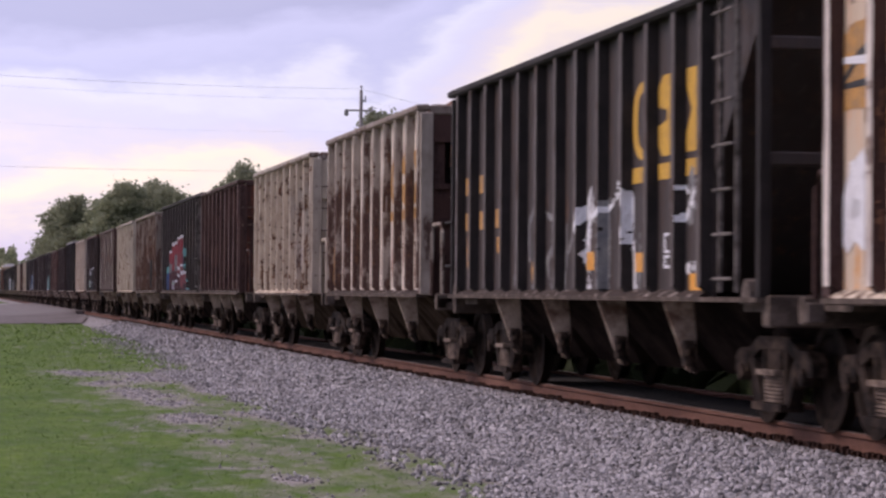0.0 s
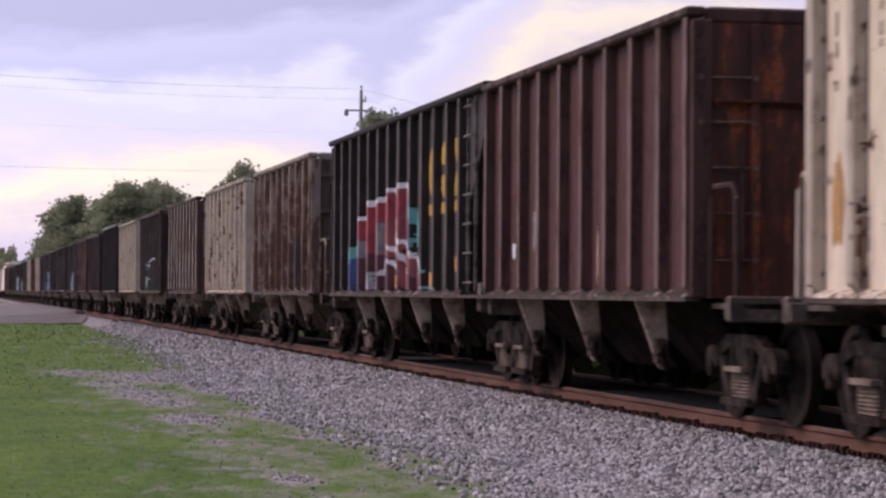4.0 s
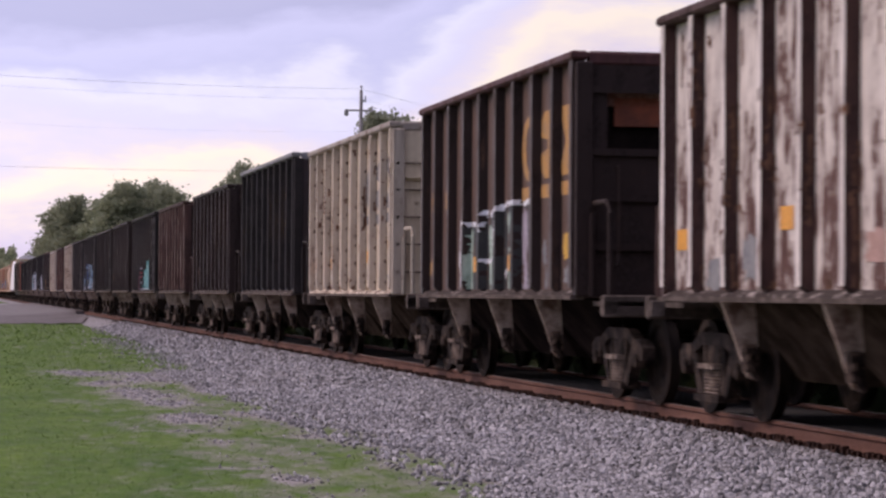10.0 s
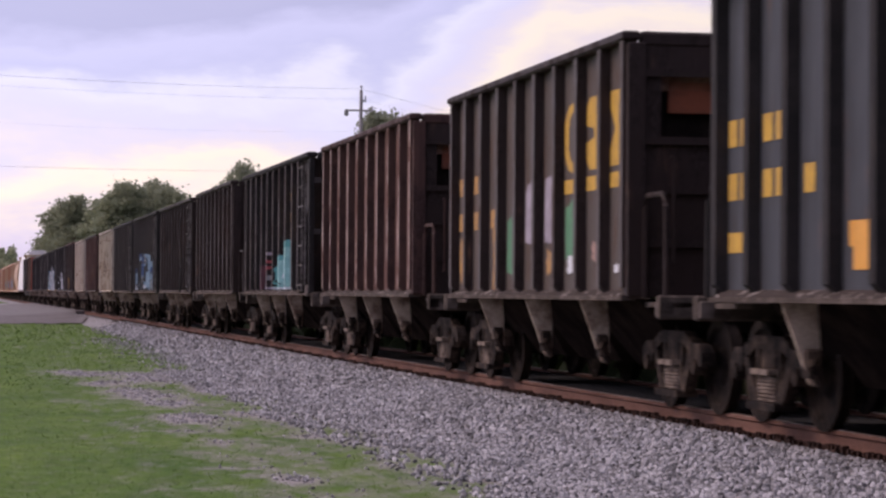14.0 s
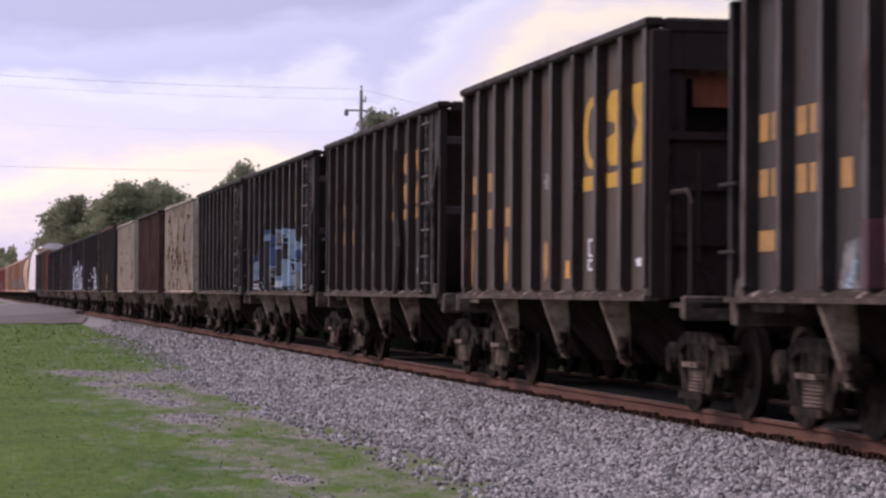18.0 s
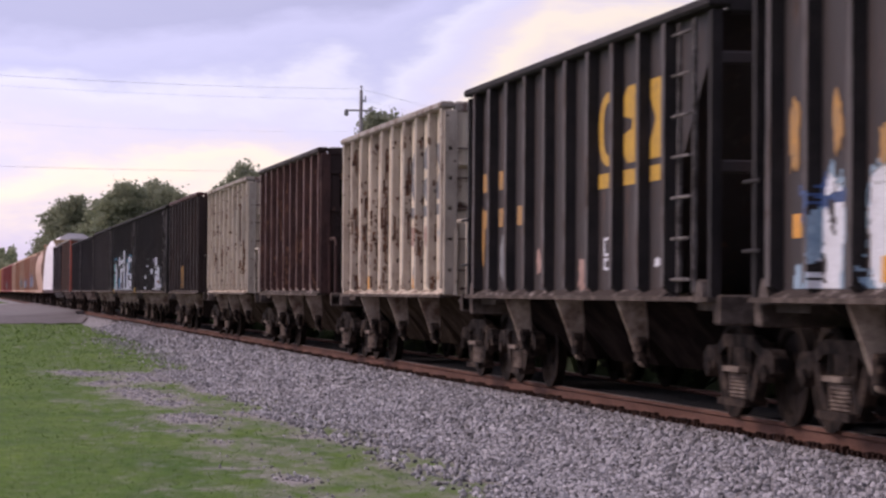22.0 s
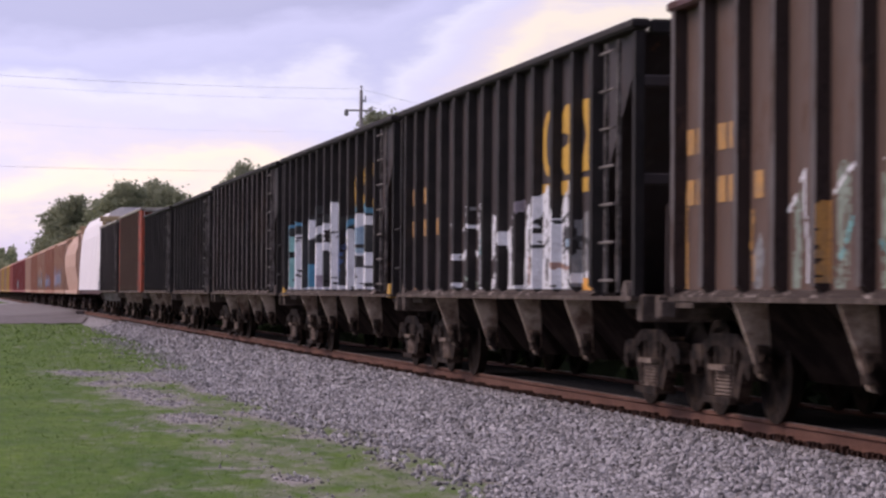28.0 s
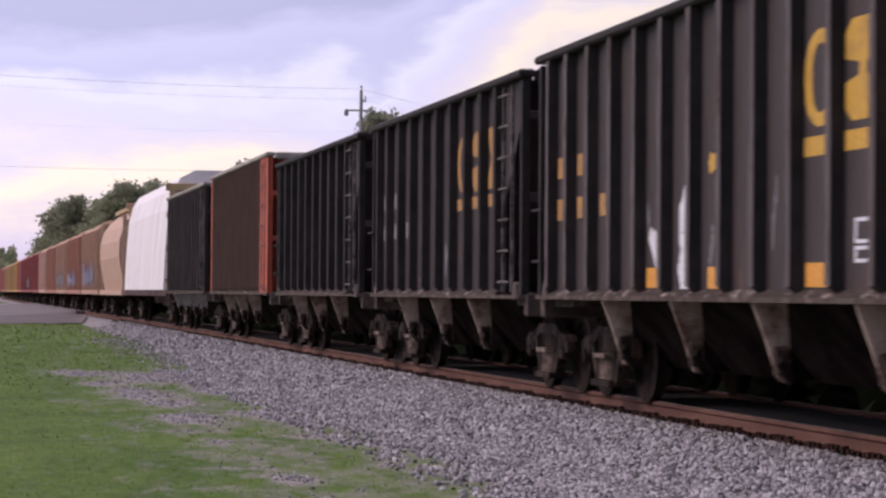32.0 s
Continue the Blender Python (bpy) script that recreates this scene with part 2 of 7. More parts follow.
M_SKYBLUE = two_tone("sky_blue_spray_paint", (0.10, 0.30, 0.46), (0.07, 0.2, 0.32), 4, rough=0.6)
M_STAIN = two_tone("dark_rust_stain", (0.075, 0.042, 0.032), (0.22, 0.12, 0.08), 7, rough=0.95, spec=0.1)
M_PALEBLUE = two_tone("pale_blue_spray_paint", (0.32, 0.43, 0.54), (0.17, 0.26, 0.37), 4, rough=0.6)
M_BLUE = two_tone("blue_spray_paint", (0.05, 0.10, 0.26), (0.04, 0.06, 0.14), 4, rough=0.6)
M_MINT = two_tone("pale_green_spray_paint", (0.42, 0.52, 0.45), (0.25, 0.33, 0.28), 4, rough=0.6)
M_BLACK = two_tone("black_spray_paint", (0.02, 0.02, 0.022), (0.04, 0.038, 0.04), 4, rough=0.6)
M_SALMON = two_tone("faded_pink_paint", (0.45, 0.28, 0.24), (0.3, 0.18, 0.15), 4, rough=0.7)
M_AGG = two_tone("red_brown_aggregate", (0.20, 0.10, 0.075), (0.32, 0.2, 0.16), 8, rough=0.95, bumps=1.0, bdist=0.05, fine=20, spec=0.12)
M_POLE = two_tone("weathered_pole_wood", (0.34, 0.295, 0.305), (0.44, 0.38, 0.385), 4, stretch=(4, 4, 0.3), rough=0.9)
M_WIRE = two_tone("aluminium_wire", (0.56, 0.53, 0.60), (0.64, 0.61, 0.68), 3, rough=0.6, bumps=0)
M_BARK = two_tone("pine_bark", (0.10, 0.07, 0.055), (0.18, 0.13, 0.1), 5, stretch=(3, 3, 0.4), rough=0.95)
M_ASPHALT = two_tone("dusty_grey_asphalt", (0.14, 0.122, 0.126), (0.20, 0.175, 0.176), 0.8, rough=0.9)
M_SHOULDER = two_tone("pinkish_road_gravel", (0.19, 0.168, 0.173), (0.125, 0.11, 0.111), 0.7, rough=0.95, fine=12, bumps=0.6, bdist=0.03, spec=0.1)
M_WRAP = two_tone("white_lumber_wrap", (0.86, 0.82, 0.84), (0.74, 0.70, 0.73), 0.7, stretch=(1, 1, 0.25), rough=0.6, bumps=0.2)
M_TAN = two_tone("tan_frame_paint", (0.50, 0.36, 0.20), (0.32, 0.2, 0.12), 2, rough=0.7)
M_COUPLER = two_tone("grimy_coupler_steel", (0.08, 0.06, 0.055), (0.2, 0.17, 0.15), 6, rough=0.8, spec=0.12)
M_GREEN = two_tone("green_spray_paint", (0.10, 0.26, 0.14), (0.07, 0.18, 0.1), 4, rough=0.6)
M_RUNG = two_tone("scuffed_grey_rung", (0.20, 0.175, 0.17), (0.055, 0.045, 0.042), 5, 0.42, 0.62, rough=0.75, spec=0.2)
M_LILAC = two_tone("lilac_spray_paint", (0.42, 0.36, 0.44), (0.25, 0.21, 0.25), 4, rough=0.6)


# ---------- mesh tools ----------
class Shape:
    """Collects plain geometry for one mesh."""

    def __init__(self):
        self.v, self.f = [], []

    def add(self, verts, faces):
        k = len(self.v)
        self.v += [tuple(p) for p in verts]
        self.f += [tuple(i + k for i in q) for q in faces]
        return self

    def box(self, x0, x1, y0, y1, z0, z1):
        return self.add([(x0, y0, z0), (x1, y0, z0), (x1, y1, z0), (x0, y1, z0), (x0, y0, z1), (x1, y0, z1), (x1, y1, z1), (x0, y1, z1)],
                        [(0, 3, 2, 1), (4, 5, 6, 7), (0, 1, 5, 4), (1, 2, 6, 5), (2, 3, 7, 6), (3, 0, 4, 7)])

    def soft_box(self, x0, x1, y0, y1, z0, z1, c=0.02):
        """A box with chamfered upright and lengthwise edges."""
        ring = lambda x, y, z: [(x0 + x, y0 + y, z), (x1 - x, y0 + y, z), (x1 - x, y1 - y, z), (x0 + x, y1 - y, z)]
        vs = ring(c, c, z0) + ring(0, 0, z0 + c) + ring(0, 0, z1 - c) + ring(c, c, z1)
        fs = [(3, 2, 1, 0), (12, 13, 14, 15)]
        for r in range(3):
            for i in range(4):
                j = (i + 1) % 4
                fs.append((r * 4 + i, r * 4 + j, r * 4 + 4 + j, r * 4 + 4 + i))
        return self.add(vs, fs)

    def prism(self, outline, axis, a, b):
        """Extrudes a closed outline (pairs) along axis from a to b."""
        n = len(outline)
        put = {"x": lambda p, d: (d, p[0], p[1]), "y": lambda p, d: (p[0], d, p[1]), "z": lambda p, d: (p[0], p[1], d)}[axis]
        vs = [put(p, a) for p in outline] + [put(p, b) for p in outline]
        fs = [tuple(range(n)), tuple(range(2 * n - 1, n - 1, -1))]
        fs += [(i, n + i, n + (i + 1) % n, (i + 1) % n) for i in range(n)]
        return self.add(vs, fs)

    def tube(self, pts, r, sides=6):
        pts = [Vector(p) for p in pts]
        vs, fs = [], []
        for i, p in enumerate(pts):
            d = (pts[min(i + 1, len(pts) - 1)] - pts[max(i - 1, 0)]).normalized()
            u = d.orthogonal().normalized()
            w = d.cross(u)
            rr = r[i] if isinstance(r, (list, tuple)) else r
            vs += [p + (u * math.cos(2 * math.pi * k / sides) + w * math.sin(2 * math.pi * k / sides)) * rr for k in range(sides)]
        for i in range(len(pts) - 1):
            for k in range(sides):
                j = (k + 1) % sides
                fs.append((i * sides + k, i * sides + j, (i + 1) * sides + j, (i + 1) * sides + k))
        fs += [tuple(range(sides - 1, -1, -1)), tuple(range((len(pts) - 1) * sides, len(pts) * sides))]
        return self.add(vs, fs)

    def lathe(self, prof, centre, axis="x", sides=20):
        """prof: (along, radius) pairs turned round an axis through centre."""
        cx, cy, cz = centre
        vs, fs = [], []
        for a, r in prof:
            for k in range(sides):
                c, s = r * math.cos(2 * math.pi * k / sides), r * math.sin(2 * math.pi * k / sides)
                vs.append({"x": (cx + a, cy + c, cz + s), "y": (cx + c, cy + a, cz + s), "z": (cx + c, cy + s, cz + a)}[axis])
        for i in range(len(prof) - 1):
            for k in range(sides):
                j = (k + 1) % sides
                fs.append((i * sides + k, i * sides + j, (i + 1) * sides + j, (i + 1) * sides + k))
        fs += [tuple(range(sides - 1, -1, -1)), tuple(range((len(prof) - 1) * sides, len(prof) * sides))]
        return self.add(vs, fs)

    def mesh(self, name, smooth=False):
        me = bpy.data.meshes.new(name)
        me.from_pydata(self.v, [], self.f)
        bm = bmesh.new()
        bm.from_mesh(me)
        bmesh.ops.recalc_face_normals(bm, faces=bm.faces)
        bm.to_mesh(me)
        bm.free()
        me.materials.append(None)
        if smooth:
            me.shade_smooth()
        return me


def big_mesh(name, verts, faces):
    me = bpy.data.meshes.new(name)
    me.from_pydata(verts, [], faces)
    me.materials.append(None)
    return me


def dress(ob, mat):
    ob.material_slots[0].link = "OBJECT"
    ob.material_slots[0].material = mat
    return ob


def part(name, shape, mat, parent, label="", at=(0, 0, 0)):
    me = shape.mesh(name) if isinstance(shape, Shape) else shape
    ob = new(name, me)
    ob.parent = parent
    ob.location = at
    dress(ob, mat)
    return tagged(ob, label) if label else ob


def thing(name, shape, mat, label, category, group="", kind=""):
    ob = new(name, shape.mesh(name) if isinstance(shape, Shape) else shape)
    dress(ob, mat)
    return tagged(ob, label, category, group, kind)


MESHES = {}


def shared(key, make):
    if key not in MESHES:
        MESHES[key] = make().mesh(key[0])
    return MESHES[key]


# ---------- ground, ballast, track ----------
# worn spots where gravel comes through the grass: x, y, half width, half length, strength
WORN = [(2.5, 49.5, 0.53, 1.6, 0.62), (3.6, 47.6, 0.59, 2.3, 0.72), (4.6, 47.6, 0.51, 3.0, 0.78), (4.6, 41.6, 0.53, 2.7, 0.75), (2.9, 40.4, 0.36, 2.2, 0.62), (3.1, 36.9, 0.3, 1.5, 0.62), (3.0, 32.0, 0.34, 1.0, 0.66), (3.3, 31.2, 0.22, 0.6, 0.52), (2.6, 28.7, 0.15, 0.5, 0.55), (2.8, 26.9, 0.12, 0.5, 0.55), (2.9, 21.6, 0.19, 0.5, 0.62), (2.7, 23.1, 0.25, 0.2, 0.45), (4.6, 29.5, 0.38, 0.6, 0.5), (4.7, 26.7, 0.34, 0.8, 0.55), (4.0, 27.8, 0.25, 0.5, 0.42), (4.9, 24.8, 0.27, 0.6, 0.55), (4.5, 21.4, 0.24, 0.6, 0.5), (4.0, 33.0, 0.36, 1.2, 0.6), (4.9, 20.7, 0.23, 1.0, 0.62), (2.7, 44.1, 0.31, 1.1, 0.55), (4.7, 35.4, 0.39, 2.0, 0.62), (5.3, 32.9, 0.3, 1.0, 0.55)]


def ground_z(x, y):
    """Gentle unevenness of the verge."""
    return 0.022 * (noise.noise((x * 0.7, y * 0.3, 0)) + 0.6 * noise.noise((x * 2.3, y * 1.1, 4)))


def gravel_share(x, y):
    """0 grass, 1 bare gravel: worn spots beside the track and the fringe of the stone bed."""
    f = max(0.0, min(1.0, (x - 3.3) / 1.9)) * 0.66 * max(0.1, min(1.0, (58 - y) / 10))
    for wx, wy, rx, ry, k in WORN:
        q = ((x - wx) / rx) ** 2 + ((y - wy) / ry) ** 2
        if q < 6:
            f = max(f, 1.05 * k * math.exp(-0.36 * q))
    if x < 1.4:
        return 0.0
    f = max(f, 0.20 * max(0.0, min(1.0, (x - 1.9) / 1.0)) * max(0.0, min(1.0, (54 - y) / 6)))
    f += 0.26 * noise.noise((x * 1.9, y * 0.55, 5.1)) + 0.28 * noise.noise((x * 4.7, y * 1.6, 1.3)) + 0.24 * noise.noise((x * 12, y * 5, 3.3))
    return max(0.0, min(1.0, (f - 0.06) / 0.66))


GX, GY_ = np.arange(-2.2, 6.8, 0.09), np.arange(14.0, 176.0, 0.3)
GRAVEL = np.array([[gravel_share(x, y) for x in GX] for y in GY_])


def gravel_at(x, y):
    j = int(np.clip((y - 14.0) / 0.3, 0, len(GY_) - 1))
    i = int(np.clip((x + 2.2) / 0.09, 0, len(GX) - 1))
    return GRAVEL[j, i]


def ground_material():
    m, n, l, b = material("grass_and_gravel", 0.95)
    b.inputs["Specular IOR Level"].default_value = 0.1
    co = n.new("ShaderNodeTexCoord").outputs["Object"]
    n1 = noise_node(n, l, co, 0.8, 6, 0.65, (1.0, 0.4, 1))
    n2 = noise_node(n, l, co, 2.6, 6, 0.7, (1.0, 0.5, 1))
    n3 = noise_node(n, l, co, 26, 4, 0.7)
    grass = blend(n, l, band(n, l, n1, 0.38, 0.62), (0.066, 0.124, 0.026), (0.116, 0.178, 0.038))
    grass = blend(n, l, band(n, l, n2, 0.45, 0.75), grass, (0.094, 0.134, 0.040))
    # tufts: small darker and yellower clumps
    n4 = noise_node(n, l, co, 7.0, 4, 0.7, (1.0, 0.35, 1), 4.4)
    grass = blend(n, l, band(n, l, n4, 0.30, 0.72), blend(n, l, 1.0, grass, (0.72, 0.76, 0.72), "MULTIPLY"), blend(n, l, 1.0, grass, (1.22, 1.18, 1.10), "MULTIPLY"))
    vor = n.new("ShaderNodeTexVoronoi"); vor.inputs["Scale"].default_value = 24.0
    l.new(co, vor.inputs["Vector"])
    grit = blend(n, l, vor.outputs["Color"], (0.11, 0.10, 0.098), (0.42, 0.385, 0.385))
    grit = blend(n, l, band(n, l, n3, 0.5, 0.9), grit, (0.27, 0.235, 0.225))
    grit = blend(n, l, band(n, l, n2, 0.5, 0.9), grit, (0.26, 0.225, 0.205))
    at = n.new("ShaderNodeAttribute"); at.attribute_name = "gravel"
    # blades and stones mix at the border
    mixn = n.new("ShaderNodeMath"); mixn.operation = "MULTIPLY_ADD"; mixn.inputs[1].default_value = 0.9
    l.new(noise_node(n, l, co, 6.0, 5, 0.75, (1.0, 0.45, 1)), mixn.inputs[0]); l.new(at.outputs["Fac"], mixn.inputs[2])
    l.new(blend(n, l, band(n, l, mixn.outputs[0], 0.44, 1.16), grass, grit), b.inputs["Base Color"])
    bump(n, l, b, n3, 0.5, 0.02)
    return m


def build_ground():
    xs = np.concatenate([np.array([-3000, -600, -150, -40, -12, -4, -2]), np.linspace(-1, 6, 78), np.linspace(6.5, 21, 20), np.array([40, 150, 600, 3000])])
    ys = np.concatenate([np.array([-600, -60, 0]), np.linspace(12, 60, 170), np.linspace(60.5, 170, 110), np.linspace(175, 260, 12), np.array([400, 900, 4500])])
    vs, gr = [], []
    for y in ys:
        for x in xs:
            d = abs(x - TRACK_X)
            z = ground_z(x, y) if (-5 < x < 22 and 10 < y < 300) else 0.0
            if d < 3.4:
                z = -0.02
            vs.append((x, y, z))
            gr.append(0.9 * gravel_share(x, y) if -2 < x < 6.5 and 10 < y < 175 else 0.0)
    nx = len(xs)
    fs = [(j * nx + i, j * nx + i + 1, (j + 1) * nx + i + 1, (j + 1) * nx + i) for j in range(len(ys) - 1) for i in range(nx - 1)]
    me = big_mesh("ground", vs, fs)
    me.shade_smooth()
    me.attributes.new("gravel", "FLOAT", "POINT").data.foreach_set("value", gr)
    return thing("ground", me, ground_material(), "mown green grass with bare gravel patches", "ground", kind="structure")


# half width of the stone bed along the track: it narrows towards the road
TOE_Y, TOE_D = (20, 30, 42, 61, 78, 120, 150, 165), (3.15, 3.2, 3.4, 3.1, 2.55, 2.3, 1.7, 1.5)


def ballast_top(x, y):
    """Height of the crushed stone bed over the grass."""
    d = abs(x - TRACK_X)
    toe = float(np.interp(y, TOE_Y, TOE_D)) + 0.3 * noise.noise((0.0, y * 0.13, 3.0)) + 0.3 * noise.noise((1.0, y * 0.5, 9.0)) + 0.15 * noise.noise((1.0, y * 1.7, 2.0))
    top = 0.245
    if d < 0.64:
        return 0.412
    if d < 1.35:
        return top
    k = min(1.0, max(0.0, (d - 1.35) / (toe - 1.35)))
    return top - (top + 0.05) * (k ** 0.85)


def build_ballast():
    xs = np.linspace(TRACK_X - 4.1, TRACK_X + 4.1, 90)
    ys = np.concatenate([np.linspace(-40, 16, 20), np.linspace(17, 60, 230), np.linspace(61, 470, 160)])
    vs = [(x, y, ballast_top(x, y) + (0.016 * noise.noise((x * 9, y * 9, 0)) if 16 < y < 62 else 0)) for y in ys for x in xs]
    nx = len(xs)
    fs = [(j * nx + i, j * nx + i + 1, (j + 1) * nx + i + 1, (j + 1) * nx + i) for j in range(len(ys) - 1) for i in range(nx - 1)]
    m, n, l, b = material("ballast_bed", 0.95)
    co = n.new("ShaderNodeTexCoord").outputs["Object"]
    v = n.new("ShaderNodeTexVoronoi"); v.inputs["Scale"].default_value = 15.0
    l.new(co, v.inputs["Vector"])
    n2 = noise_node(n, l, co, 0.5, 5, 0.6)
    col = blend(n, l, v.outputs["Color"], (0.20, 0.19, 0.205), (0.50, 0.48, 0.515))
    col = blend(n, l, band(n, l, v.outputs["Distance"], 0.75, 0.35), (0.13, 0.12, 0.125), col)
    col = blend(n, l, band(n, l, n2, 0.35, 0.7), col, blend(n, l, 1.0, col, (0.86, 0.80, 0.78), "MULTIPLY"))
    # oily dirt along the rails, blackened further for shade under the train
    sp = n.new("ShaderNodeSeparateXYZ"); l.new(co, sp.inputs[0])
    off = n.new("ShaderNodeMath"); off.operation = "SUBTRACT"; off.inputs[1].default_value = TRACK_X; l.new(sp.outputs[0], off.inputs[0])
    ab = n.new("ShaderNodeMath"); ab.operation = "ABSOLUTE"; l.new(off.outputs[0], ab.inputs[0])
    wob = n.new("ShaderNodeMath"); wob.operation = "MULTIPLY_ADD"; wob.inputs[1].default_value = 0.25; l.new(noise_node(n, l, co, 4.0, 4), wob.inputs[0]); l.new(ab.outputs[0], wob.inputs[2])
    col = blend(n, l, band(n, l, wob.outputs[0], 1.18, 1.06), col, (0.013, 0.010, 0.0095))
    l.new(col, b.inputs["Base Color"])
    bump(n, l, b, v.outputs["Distance"], 0.8, 0.04)
    me = big_mesh("ballast", vs, fs)
    me.shade_smooth()
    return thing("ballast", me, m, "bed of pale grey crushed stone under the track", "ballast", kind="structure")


def stone_mesh(k):
    rnd = random.Random(100 + k)
    bm = bmesh.new()
    bmesh.ops.create_icosphere(bm, subdivisions=1, radius=1.0)
    for v in bm.verts:
        v.co *= rnd.uniform(0.72, 1.12)
    sc = (rnd.uniform(0.8, 1.15), rnd.uniform(0.7, 1.1), rnd.uniform(0.5, 0.8))
    vs = np.array([(v.co.x * sc[0], v.co.y * sc[1], v.co.z * sc[2]) for v in bm.verts])
    fs = np.array([[v.index for v in f.verts] for f in bm.faces])
    bm.free()
    return vs, fs


def build_stones():
    """Loose stones on the near shoulder; the ones closest to the path of view are single pieces, the rest one mass."""
    rng = np.random.default_rng(5)
    kinds = [stone_mesh(k) for k in range(10)]
    allv, allf, base = [], [], 0
    spots = []
    for y0, y1, per, size in ((15.5, 27, 470, 0.033), (27, 40, 300, 0.037), (40, 62, 140, 0.043), (62, 110, 40, 0.052)):
        cnt = int((y1 - y0) * 3.0 * per)
        ys = rng.uniform(y0, y1, cnt)
        xs = TRACK_X - 0.93 - rng.uniform(0, 2.9, cnt)
        toe = np.interp(ys, TOE_Y, TOE_D)
        keep = rng.random(cnt) < np.exp(-np.maximum(0, TRACK_X - xs - toe + 0.1) / 0.16)
        for x, y in zip(xs[keep], ys[keep]):
            spots.append((x, y, size))
        for k in range(int((y1 - y0) * per * 0.035)):
            spots.append((TRACK_X - rng.uniform(0.83, 0.95), rng.uniform(y0, y1), size * 0.8))
    # scattered gravel in the grass
    for i in range(60000):
        x, y = rng.uniform(1.6, 5.6), 17 + 50 * rng.random() ** 1.5
        if gravel_at(x, y) > (0.42 if x < 4.0 else 0.22) + 0.75 * rng.random():
            spots.append((x, y, 0.010 + 0.012 * rng.random() + (0.012 if x > 4.0 else 0.0)))
    # strays thrown out from the foot of the bed
    for i in range(2600):
        x, y = 5.4 - abs(rng.normal(0, 0.55)), 17 + 70 * rng.random() ** 1.4
        spots.append((x, y, 0.026))
    rots = [np.array(Euler(rng.uniform(0, 6.28, 3)).to_matrix()) for _ in range(40)]
    posts = []
    for i, (x, y, size) in enumerate(spots):
        zt = max(ballast_top(x, y), ground_z(x, y))
        s = size * rng.uniform(0.65, 1.35)
        kv, kf = kinds[i % 10]
        r = rots[rng.integers(40)]
        if i < 9000 and i % 30 == 0:
            posts.append((x, y, zt + s * 0.25, s, i))
            continue
        allv.append(kv @ r.T * s + np.array((x, y, zt + s * 0.25)))
        allf.append(kf + base)
        base += len(kv)
    v, f = np.concatenate(allv), np.concatenate(allf)
    me = bpy.data.meshes.new("loose_stones")
    me.from_pydata(v.tolist(), [], f.tolist())
    me.materials.append(None)
    mass = thing("loose_stones", me, M_STONE, "loose grey crushed granite lying on the shoulder", "stones", kind="stuff")
    small = []
    for kv, kf in kinds:
        sm = bpy.data.meshes.new("stone")
        sm.from_pydata(kv.tolist(), [], kf.tolist())
        sm.materials.append(None)
        small.append(sm)
    for x, y, z, s, i in posts:
        ob = part("stone", small[i % 10], M_PIECE, mass)
        ob.matrix_basis = Matrix.LocRotScale((x, y, z), Euler((i * 0.7, i * 1.3, i * 2.1)), (s, s, s))


def build_grass():
    """Short blades over the verge, thinner where gravel shows."""
    rng = np.random.default_rng(8)
    vs, fs = [], []
    m = two_tone("grass_blades", (0.112, 0.196, 0.042), (0.175, 0.258, 0.058), 0.9, 0.32, 0.68, rough=0.9, stretch=(1, 0.4, 1), bumps=0, island=0.07, spec=0.1)
    for y0, y1, cnt, h, w in ((19, 27, 13000, 0.016, 0.006), (27, 42, 10000, 0.018, 0.009), (42, 80, 9000, 0.03, 0.018), (80, 170, 5000, 0.05, 0.04)):
        for _ in range(cnt):
            y = rng.uniform(y0, y1)
            x = rng.uniform(-0.4 - y * 0.004, 5.9)
            if x > 4.6 and ballast_top(x, y) > 0.07 * rng.random() ** 2:
                continue
            if gravel_at(x, y) > 0.05 + 0.6 * rng.random():
                continue
            a, hh = rng.uniform(0, 6.28), h * rng.uniform(0.5, 1.2)
            dx, dy = math.cos(a) * w, math.sin(a) * w
            lx, ly = rng.uniform(-1.5, 1.5, 2) * hh
            k = len(vs)
            g = max(ground_z(x, y), ballast_top(x, y) if x > 4.6 else -1.0) - 0.004
            vs += [(x - dx, y - dy, g), (x + dx, y + dy, g), (x + lx, y + ly, g + hh)]
            fs.append((k, k + 1, k + 2))
    lawn = big_mesh("grass", vs, fs)
    thing("grass", lawn, m, "short green grass blades along the verge", "grass", kind="stuff")


